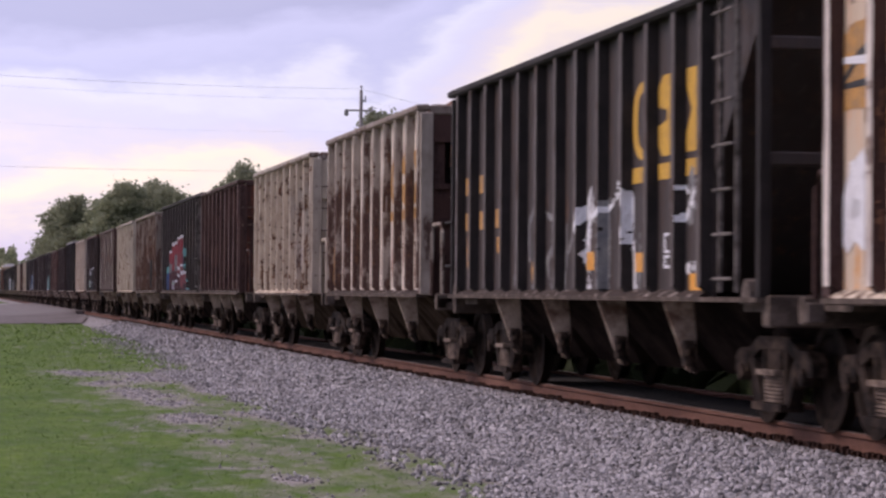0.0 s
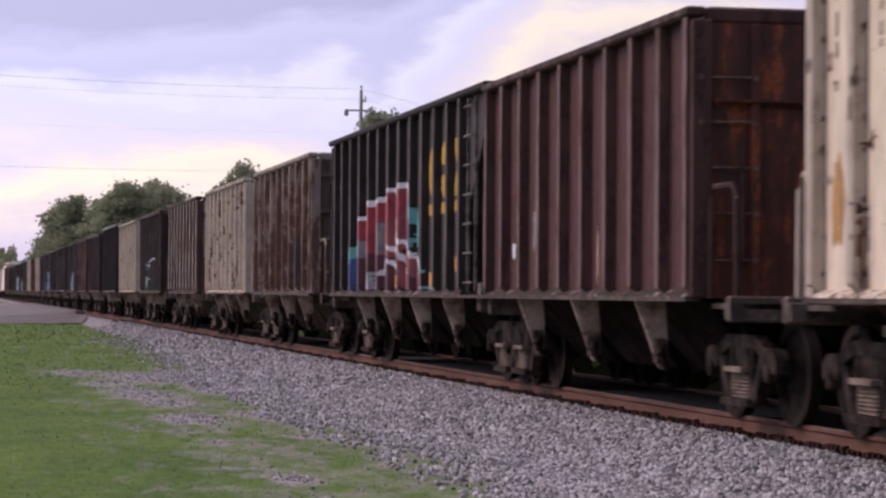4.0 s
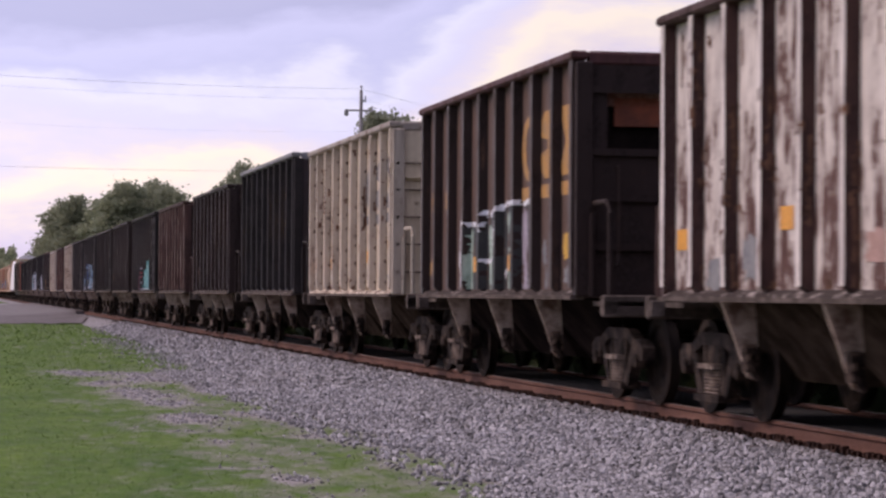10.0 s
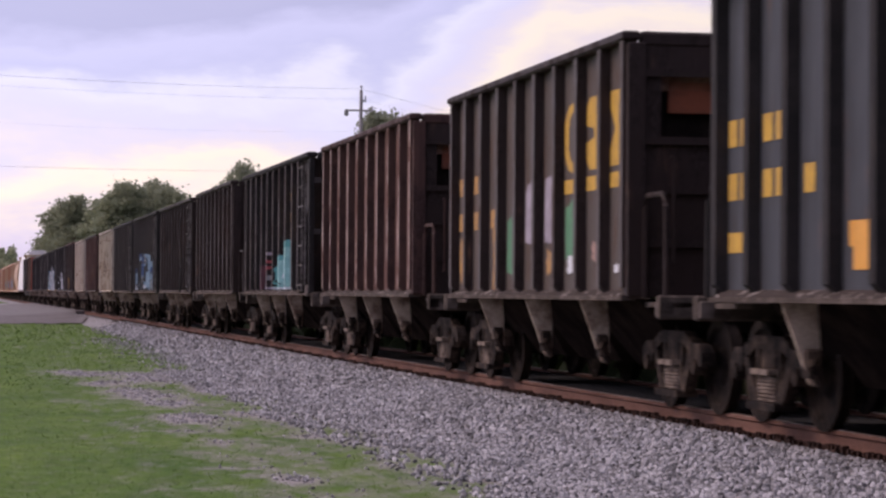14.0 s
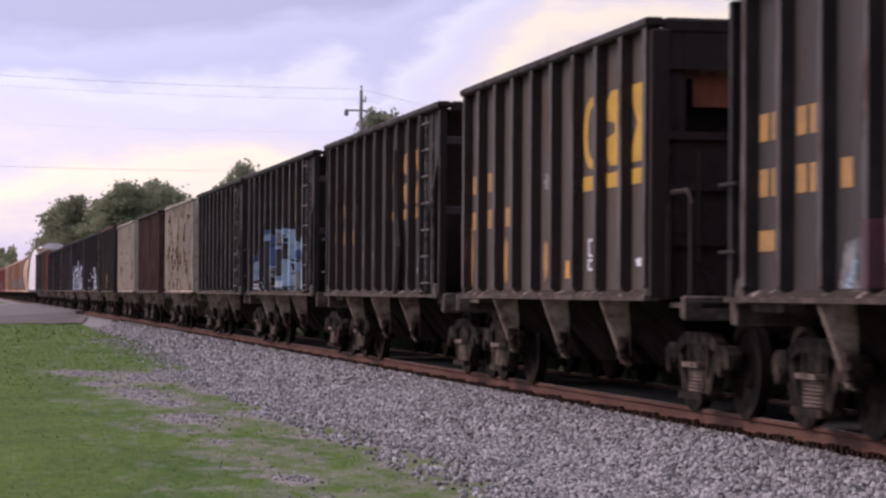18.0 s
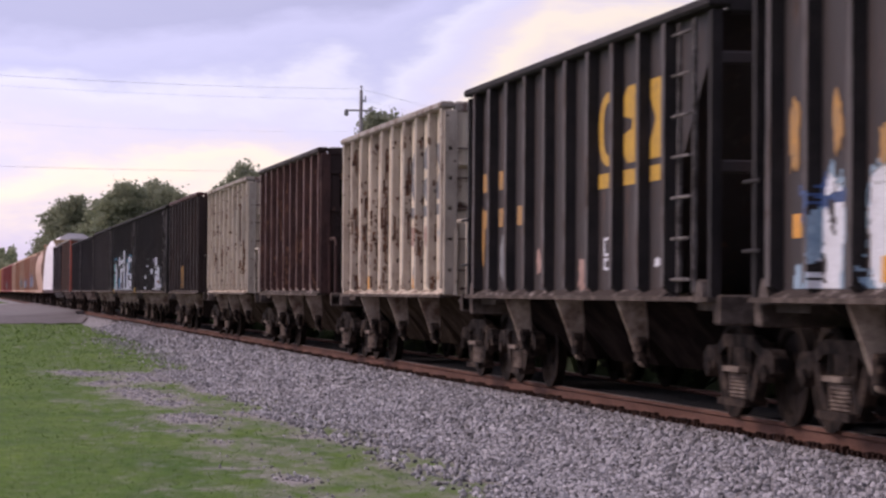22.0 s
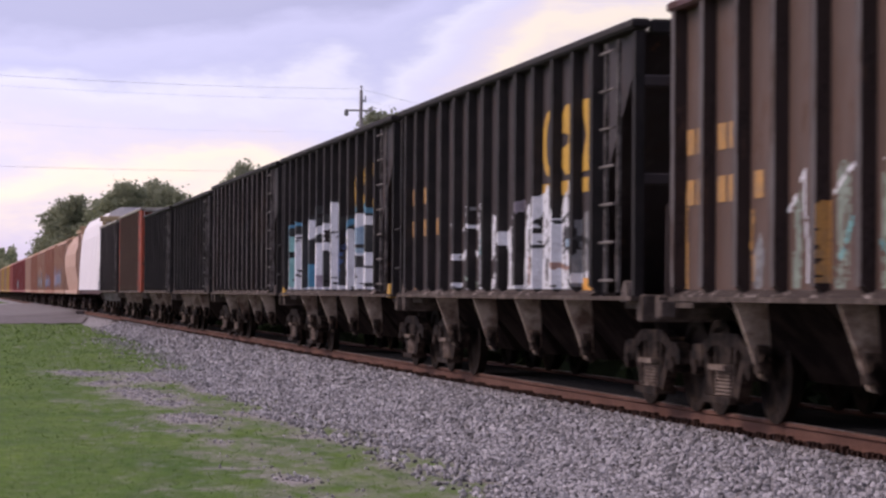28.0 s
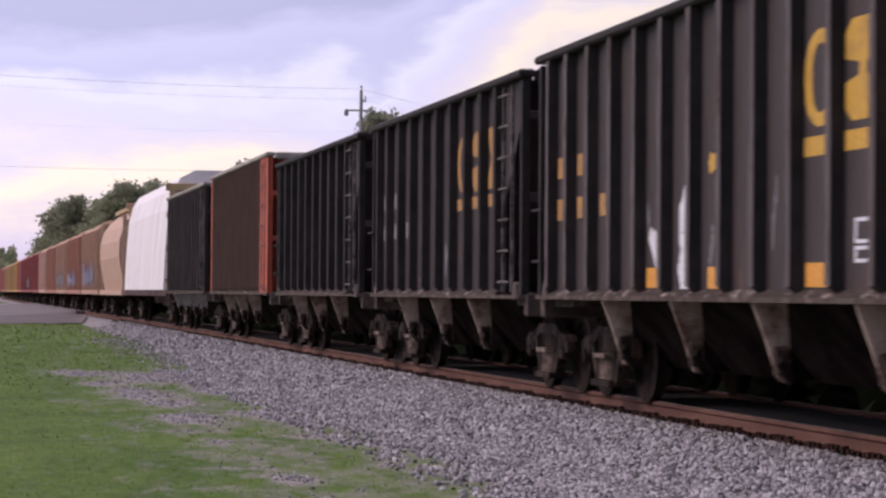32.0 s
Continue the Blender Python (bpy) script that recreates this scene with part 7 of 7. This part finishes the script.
def covered_hopper(a, L, body, label, ribs=0, paint=None, height=4.6):
    """Covered hopper: bulged plain sides or ribbed straight sides, sloped ends, roof with walkway."""
    car = tagged(new("covered_hopper"), label, "freight car", "cars of the train")
    if ribs:
        out = [(-1.5, 1.1), (-1.5, height - 0.35), (-1.3, height - 0.12), (-0.6, height), (0.6, height), (1.3, height - 0.12), (1.5, height - 0.35), (1.5, 1.1)]
    else:
        out = [(-1.30, 1.05), (-1.45, 1.7), (-1.6, 2.6), (-1.58, 3.3), (-1.42, 3.9), (-1.1, 4.35), (-0.6, height), (0.6, height), (1.1, 4.35), (1.42, 3.9), (1.58, 3.3), (1.6, 2.6), (1.45, 1.7), (1.30, 1.05)]
    part("tank", Shape().prism(out, "y", -L / 2 + 1.0, L / 2 - 1.0), body, car)
    part("side_sill", Shape().box(-1.55, -1.40, -L / 2, L / 2, 1.0, 1.22).box(1.40, 1.55, -L / 2, L / 2, 1.0, 1.22), body, car)
    part("walkway", Shape().box(-0.4, 0.4, -L / 2, L / 2, height + 0.08, height + 0.14).box(-0.9, -0.7, -L / 2 + 1, L / 2 - 1, height - 0.05, height + 0.12), M_TAN, car)
    if ribs:
        rib = shared(("tall_rib", height), lambda: rib_shape(height - 1.5, 0.09, 0.16))
        for k in range(ribs):
            for sg in (-1, 1):
                o = part("rib", rib, body, car, at=(sg * 1.5, -L / 2 + 1.1 + (L - 2.2) * k / (ribs - 1), 1.15))
                if sg > 0:
                    o.rotation_euler = (0, 0, math.pi)
    for sg in (-1, 1):
        e = Shape()
        for x in (-1.42, 1.42):
            e.soft_box(x - 0.08, x + 0.08, sg * (L / 2 - 0.2) - 0.08, sg * (L / 2 - 0.2) + 0.08, 1.1, height - 0.4, 0.02)
        e.soft_box(-1.5, 1.5, sg * (L / 2 - 0.2) - 0.07, sg * (L / 2 - 0.2) + 0.07, 1.0, 1.25, 0.02)
        e.tube([(-1.42, sg * (L / 2 - 0.2), height - 0.5), (-1.2, sg * (L / 2 - 1.0), height - 0.3)], 0.04)
        e.tube([(1.42, sg * (L / 2 - 0.2), height - 0.5), (1.2, sg * (L / 2 - 1.0), height - 0.3)], 0.04)
        part("end_frame", e, body, car)
        truck(car, sg * (L / 2 - 2.2))
        coupler(car, sg * (L / 2 - 0.1), sg)
    for y in (-L * 0.25, 0.0, L * 0.25):
        part("outlet", shared(("outlet",), lambda: Shape().add([(-1.2, -1.4, 1.1), (1.2, -1.4, 1.1), (1.2, 1.4, 1.1), (-1.2, 1.4, 1.1), (-0.5, -0.4, 0.35), (0.5, -0.4, 0.35), (0.5, 0.4, 0.35), (-0.5, 0.4, 0.35)], [(0, 1, 5, 4), (1, 2, 6, 5), (2, 3, 7, 6), (3, 0, 4, 7), (4, 5, 6, 7), (3, 2, 1, 0)])), M_HOPPER, car, at=(0, y, 0))
    for i, (f0, f1, z0, z1, m) in enumerate(paint or ()):
        yy0, yy1 = L / 2 - 1 - f1 * (L - 2), L / 2 - 1 - f0 * (L - 2)
        r = random.Random(i + int(a))
        n = max(3, round((yy1 - yy0) / 0.75))
        for k in range(n):
            y, w, zt = yy0 + (yy1 - yy0) * (k + 0.5) / n, r.uniform(0.16, 0.5), z1 - r.uniform(0, 0.45) * (z1 - z0)
            part("graffiti", Shape().prism(ragged(y - w / 2, y + w / 2, z0 + r.uniform(0, 0.3), zt, k + i * 9 + int(a), 0.10), "x", -1.612 - 0.004 * i, -1.606), r.choice((m, m, M_GREYLET, M_BLUE)), car, "spray-painted graffiti stroke")
    park(car, a, L)


TAN1 = weathered("tan_hopper_paint", (0.56, 0.375, 0.28), (0.28, 0.15, 0.12), 0.25, 0, 0.25, seed=20.0)
TAN2 = weathered("ochre_hopper_paint", (0.45, 0.29, 0.20), (0.27, 0.15, 0.11), 0.35, 0, 0.25, seed=21.0)
ORANGECAR = weathered("orange_brown_hopper_paint", (0.40, 0.205, 0.135), (0.22, 0.10, 0.075), 0.35, 0, 0.25, seed=22.0)
MAROONCAR = weathered("maroon_boxcar_paint", (0.28, 0.07, 0.07), (0.16, 0.05, 0.05), 0.3, 0, 0.25, seed=23.0)
YELLOWCAR = weathered("dull_yellow_car_paint", (0.55, 0.36, 0.12), (0.32, 0.18, 0.08), 0.3, 0, 0.25, seed=24.0)
PINKCAR = weathered("faded_red_car_paint", (0.45, 0.16, 0.14), (0.3, 0.1, 0.1), 0.3, 0, 0.25, seed=25.0)


# ---------- pole, wires, trees, road ----------
def pole(name, x, y, h, arm_z):
    p = tagged(new(name), "grey weathered wooden utility pole with crossarm", "utility pole", "poles along the road")
    p.location = (x, y, 0)
    part("shaft", Shape().tube([(0, 0, 0), (0, 0, h * 0.5), (0.02, 0, h)], [0.17, 0.13, 0.085], 10), M_POLE, p)
    part("crossarm", Shape().soft_box(-0.75, 0.68, -0.05, 0.05, arm_z - 0.045, arm_z + 0.045, 0.01), M_POLE, p)
    part("top_pin", Shape().lathe([(0, 0.03), (0.12, 0.03), (0.13, 0.07), (0.22, 0.07), (0.25, 0.03)], (0.02, 0, h), "z", 8), M_WIRE, p)
    part("bracket", Shape().soft_box(-0.06, 0.28, -0.05, 0.05, h - 0.62, h - 0.5, 0.01).lathe([(0, 0.04), (0.2, 0.05)], (0.24, 0, h - 0.5), "z", 8), M_WIRE, p)
    part("lamp_head", Shape().lathe([(0.0, 0.05), (0.06, 0.12), (0.28, 0.10), (0.36, 0.04)], (-0.75, 0, arm_z - 0.3), "z", 8), M_GREYLET, p)
    part("insulator", Shape().lathe([(0, 0.04), (0.08, 0.06), (0.16, 0.03)], (0.6, 0, arm_z + 0.06), "z", 8), M_WIRE, p)
    return p


def wire(p0, p1, sag, r):
    n = 14
    pts = [(p0[0] + (p1[0] - p0[0]) * k / n, p0[1] + (p1[1] - p0[1]) * k / n, p0[2] + (p1[2] - p0[2]) * k / n - sag * 4 * (k / n) * (1 - k / n)) for k in range(n + 1)]
    thing("overhead_wire", Shape().tube(pts, r, 5), M_WIRE, "thin grey overhead power wire", "wire", "wires between the poles")


# crown greens paled and greyed: distance haze is put into the colour
M_LEAF = leaf_material("hazy_pine_foliage", (0.25, 0.27, 0.185), (0.36, 0.375, 0.26))
M_LEAF2 = leaf_material("hazy_broadleaf_foliage", (0.26, 0.285, 0.19), (0.38, 0.40, 0.265))


M_BRUSH = two_tone("brush_foliage", (0.04, 0.06, 0.022), (0.08, 0.105, 0.04), 0.5, 0.35, 0.65, rough=0.8, bumps=0, island=0.35)


def leaf_cloud(name, q, size, rng, ratio=1.0):
    """A mass of small bent leaf clumps about the points q."""
    c = len(q)
    n = rng.normal(0, 1, (c, 3)); n /= np.linalg.norm(n, axis=1)[:, None]
    u = np.cross(n, (0.3, 0.5, 0.8)); u /= np.linalg.norm(u, axis=1)[:, None]
    w = np.cross(n, u) * ratio
    s = size[:, None]
    v = np.stack([q + u * s, q + w * s + n * s * 0.15, q - u * s, q - w * s + n * s * 0.15], 1).reshape(-1, 3)
    k = np.arange(c)[:, None] * 4
    return big_mesh(name, v.tolist(), np.concatenate([k + (0, 1, 2), k + (0, 2, 3)]).tolist())


def tree(x, y, h, spread, seed, base=0.3, pine=True, leaf=0.34, count=2600, label=""):
    """Tapered trunk, limbs, and a crown of small leaf clumps gathered about the limb ends."""
    rng = np.random.default_rng(seed)
    t = tagged(new("pine_tree" if pine else "broadleaf_tree"), label or ("tall pine with an open uneven crown" if pine else "full dark green broadleaf tree"), "tree", "trees behind the track")
    t.location = (x, y, 0)
    tr = Shape().tube([(0, 0, 0), (0.15, 0.1, h * 0.35), (-0.1, 0, h * 0.7), (0, 0, h * 0.96)], [h * 0.02 + 0.08, h * 0.016 + 0.05, h * 0.01 + 0.03, 0.04], 8)
    part("trunk", tr, M_BARK, t)
    limbs, tips = Shape(), []
    nl = 20
    for k in range(nl):
        z = h * (base + (0.97 - base) * (k + rng.random() * 0.6) / nl)
        a = k * 2.4 + rng.uniform(-0.4, 0.4)
        rel = (z / h - base) / (1 - base)
        reach = spread * (1.0 - 0.72 * rel ** 1.6) * rng.uniform(0.55, 1.1)
        tip = (math.cos(a) * reach, math.sin(a) * reach, z + h * 0.05 * rng.uniform(-0.2, 1.0))
        limbs.tube([(0, 0, z - h * 0.04), (tip[0] * 0.5, tip[1] * 0.5, z), tip], [0.09, 0.06, 0.025], 5)
        tips += [tip, (tip[0] * 0.55, tip[1] * 0.55, z + 0.2)]
    part("limbs", limbs, M_BARK, t)
    tips.append((0, 0, h * 0.96))
    tips = np.array(tips)
    q = tips[rng.integers(len(tips), size=count)] + rng.normal(0, 1, (count, 3)) * np.array((spread * 0.17, spread * 0.17, h * 0.029))
    crown = leaf_cloud("crown", q, leaf * rng.uniform(0.4, 1.25, count), rng, 0.7)
    part("crown", crown, M_LEAF if pine else M_LEAF2, t, "clumps of dark green foliage")


def place(px, d):
    """World x, y of something on the bearing px, at depth d."""
    a = math.atan((px - 784) / 4450.0) - radians(-11.01)
    return d * math.sin(a) / math.cos(a - radians(11.01)), d * math.cos(a) / math.cos(a - radians(11.01))


def build_scenery():
    # trees beyond the track: column, depth, height, spread, pine?
    rows = [(90, 330, 13.8, 3.6, True), (118, 325, 15.2, 3.2, True), (145, 335, 13.0, 3.8, False), (72, 350, 10.5, 3.2, False), (164, 320, 14.4, 3.4, False), (184, 300, 14.6, 3.4, False), (207, 300, 15.9, 3.4, True), (232, 310, 14.2, 3.6, False),
            (262, 305, 16.3, 3.8, True), (285, 300, 15.3, 3.8, True), (315, 300, 13.4, 3.8, False), (345, 305, 13.0, 3.6, False), (375, 310, 12.4, 3.6, False), (400, 255, 12.9, 2.9, True), (428, 250, 14.0, 3.0, True), (455, 255, 13.7, 2.9, True),
            (478, 260, 12.8, 3.2, False), (520, 250, 11.0, 3.4, False), (560, 240, 11.0, 3.4, False), (610, 225, 12.0, 3.2, False), (656, 200, 15.9, 2.2, True), (690, 205, 16.1, 2.2, True), (712, 210, 13.3, 2.4, False), (750, 205, 11.5, 3.0, False)]
    for i, (px, d, h, sp, pine) in enumerate(rows):
        x, y = place(px + (14 if px < 380 else 4), d)
        tree(x, y, h - (1.5 if px < 380 else 0.2), sp * 1.0, 40 + i, 0.22 if not pine else 0.34, pine, 0.22, 8500)
    # far woods low on the horizon
    rng = np.random.default_rng(3)
    px, d = rng.uniform(-260, 130, 26000), rng.uniform(600, 760, 26000)
    xy = np.array([place(a, b) for a, b in zip(px, d)])
    ht = 9.5 + 2.2 * np.sin(px * 0.11) + 1.5 * np.sin(px * 0.31 + 1)
    q = np.column_stack([xy, ht * rng.random(26000) ** 0.6])
    thing("far_woods", leaf_cloud("far_woods", q, rng.uniform(0.4, 1.1, 26000), rng), M_LEAF2, "low dark green woods in the distance", "woods", kind="stuff")
    # unseen brush added along the track's far side to darken under the cars
    c = 70000
    y = rng.uniform(-10, 260, c)
    z = 4.4 * rng.random(c) ** 1.4 + 0.8 * np.sin(y * 0.4) * rng.random(c)
    q = np.column_stack([TRACK_X + 2.9 + 7 * rng.random(c), y, np.maximum(z, 0.1)])
    thing("brush", leaf_cloud("brush", q, rng.uniform(0.2, 0.55, c), rng), M_BRUSH, "dense green brush added beyond the track to darken under the cars", "brush", kind="stuff")
    # unseen woods added behind the place where the camera stands, blocking low light
    c = 16000
    x = rng.uniform(-70, 45, c)
    z = 13 * rng.random(c) ** 0.8 + 2 * np.sin(x * 0.3) * rng.random(c)
    q = np.column_stack([x, rng.uniform(-52, -38, c), np.maximum(z, 0.1)])
    thing("woods", leaf_cloud("woods", q, rng.uniform(0.4, 0.9, c), rng), M_BRUSH, "unseen dark green woods added behind the camera to block light", "woods", kind="stuff")
    # pole and wires
    x, y = place(636, 130)
    pole("utility_pole", x, y, 12.1, 11.05)
    x2, y2 = place(-420, 95)
    x3, y3 = place(1150, 190)
    pole("utility_pole", x2, y2, 10.3, 9.2)
    pole("utility_pole", x3, y3, 12.1, 11.05)
    for za, zb, zc, sag, r in ((10.35, 12.17, 12.2, 0.25, 0.007), (9.95, 11.64, 11.7, 0.25, 0.004), (8.5, 9.97, 10.0, 0.3, 0.0022), (6.62, 7.93, 8.0, 0.2, 0.006)):
        wire((x2, y2, za), (x, y, zb), sag, r)
        wire((x, y, zb), (x3, y3, zc), sag, r)
    # road over the track
    s = Shape()
    near = [(-60, 0.03), (-6, 0.04), (3.5, 0.16), (TRACK_X - 1.4, RAIL_Z - 0.02), (TRACK_X - 0.83, RAIL_Z - 0.01)]
    far = [(TRACK_X + 0.83, RAIL_Z - 0.01), (TRACK_X + 1.4, RAIL_Z - 0.02), (14, 0.15), (80, 0.02)]
    for pr in (near, far):
        for (xa, za), (xb, zb) in zip(pr, pr[1:]):
            s.add([(xa, 149, za), (xb, 149, zb), (xb, 240, zb), (xa, 240, za), (xa, 149, za - 0.4), (xb, 149, zb - 0.4), (xb, 240, zb - 0.4), (xa, 240, za - 0.4)],
                  [(0, 1, 2, 3), (0, 4, 5, 1), (3, 2, 6, 7), (4, 7, 6, 5), (0, 3, 7, 4), (1, 5, 6, 2)])
    road = thing("road", s, M_ASPHALT, "grey asphalt road crossing over the track", "road", kind="structure")
    # gravel shoulder that falls from the road to the grass, with a wavering edge
    sh = Shape()
    xs = np.linspace(-40, TRACK_X - 1.36, 60)
    rows = []
    for k in range(5):
        for x in xs:
            top = float(np.interp(x, [p[0] for p in near], [p[1] for p in near])) - 0.004
            foot = 122 + 9 * noise.noise((x * 0.9, 3.0, 0)) + 5 * noise.noise((x * 3.1, 3.0, 0)) + 12 * max(0.0, (x - 5.2) / 1.7)
            f = k / 4
            y = foot + (149 - foot) * f
            rows.append((x, y, max(0.035 + (top - 0.035) * f * f, ballast_top(x, y) + 0.03)))
    sh.add(rows, [(k * 60 + i, k * 60 + i + 1, k * 60 + 61 + i, k * 60 + 60 + i) for k in range(4) for i in range(59)])
    part("shoulder", big_mesh("shoulder", sh.v, sh.f), M_SHOULDER, road, "pinkish grey gravel shoulder")
    thing("crossing_panel", Shape().soft_box(TRACK_X - 0.67, TRACK_X + 0.67, 149, 158, RAIL_Z - 0.2, RAIL_Z - 0.01, 0.01), M_ASPHALT, "dark crossing panel between the rails", "crossing panel", kind="structure")


build_ground()
build_ballast()
build_track()
for spec in CARS:
    hopper_car(spec)
lumber_car(409.0)
covered_hopper(426.5, 16.0, TAN1, "tan bulged covered hopper car with scorched top", height=4.75)
REAR = [(TAN2, "ochre ribbed covered hopper car with blue graffiti", [(0.1, 0.9, 1.3, 2.8, M_LILAC), (0.3, 0.7, 1.5, 2.2, M_PALEBLUE)]),
        (ORANGECAR, "orange-brown ribbed covered hopper car with pale graffiti", [(0.05, 0.8, 1.3, 2.4, M_LILAC), (0.2, 0.5, 1.4, 2.0, M_PALEBLUE)]),
        (TAN2, "ochre ribbed covered hopper car with white graffiti", [(0.1, 0.9, 1.3, 2.7, M_GREYLET)]),
        (ORANGECAR, "rust-orange ribbed covered hopper car", None), (TAN1, "tan ribbed covered hopper car", None),
        (MAROONCAR, "maroon ribbed freight car", None), (MAROONCAR, "maroon ribbed freight car with white graffiti", [(0.2, 0.8, 1.3, 2.4, M_GREYLET)]), (MAROONCAR, "dark maroon ribbed freight car", None),
        (PINKCAR, "faded red ribbed freight car", None), (YELLOWCAR, "dull yellow ribbed freight car", None), (TAN2, "dull ochre ribbed freight car", None), (YELLOWCAR, "dull yellow ribbed freight car", None),
        (TAN2, "dull ochre ribbed freight car", None), (PINKCAR, "faded red ribbed freight car", None), (PINKCAR, "faded red ribbed freight car", None)]
for k, (m, lab, pt) in enumerate(REAR):
    covered_hopper(444.0 + 17.6 * k, 16.4, m, lab, ribs=12, paint=pt, height=4.5)
build_scenery()
build_stones()
build_grass()


# ---------- motion ----------
def motions():
    """The train runs at an even speed; its wheels turn with it."""
    for car in MOVING:
        x, y, z = car.location
        walk(car, [(t, pose(x, y - SPEED * t, z)) for t in (0, 4, 8, 12, 16, 20, 24, 28, 32)])
    step = 1 / 15
    turn = math.degrees(SPEED * step / 0.457)
    for side in (-1, 1):
        first = WHEELSETS[side][0]
        x, y, z = first.location
        walk(first, [(k * step, pose(x, y, z, turn * k)) for k in range(481)])
        for other in WHEELSETS[side][1:]:
            other.rotation_mode = "QUATERNION"
            keys = other.animation_data_create()
            keys.action = first.animation_data.action
            keys.action_slot = first.animation_data.action_slot


motions()
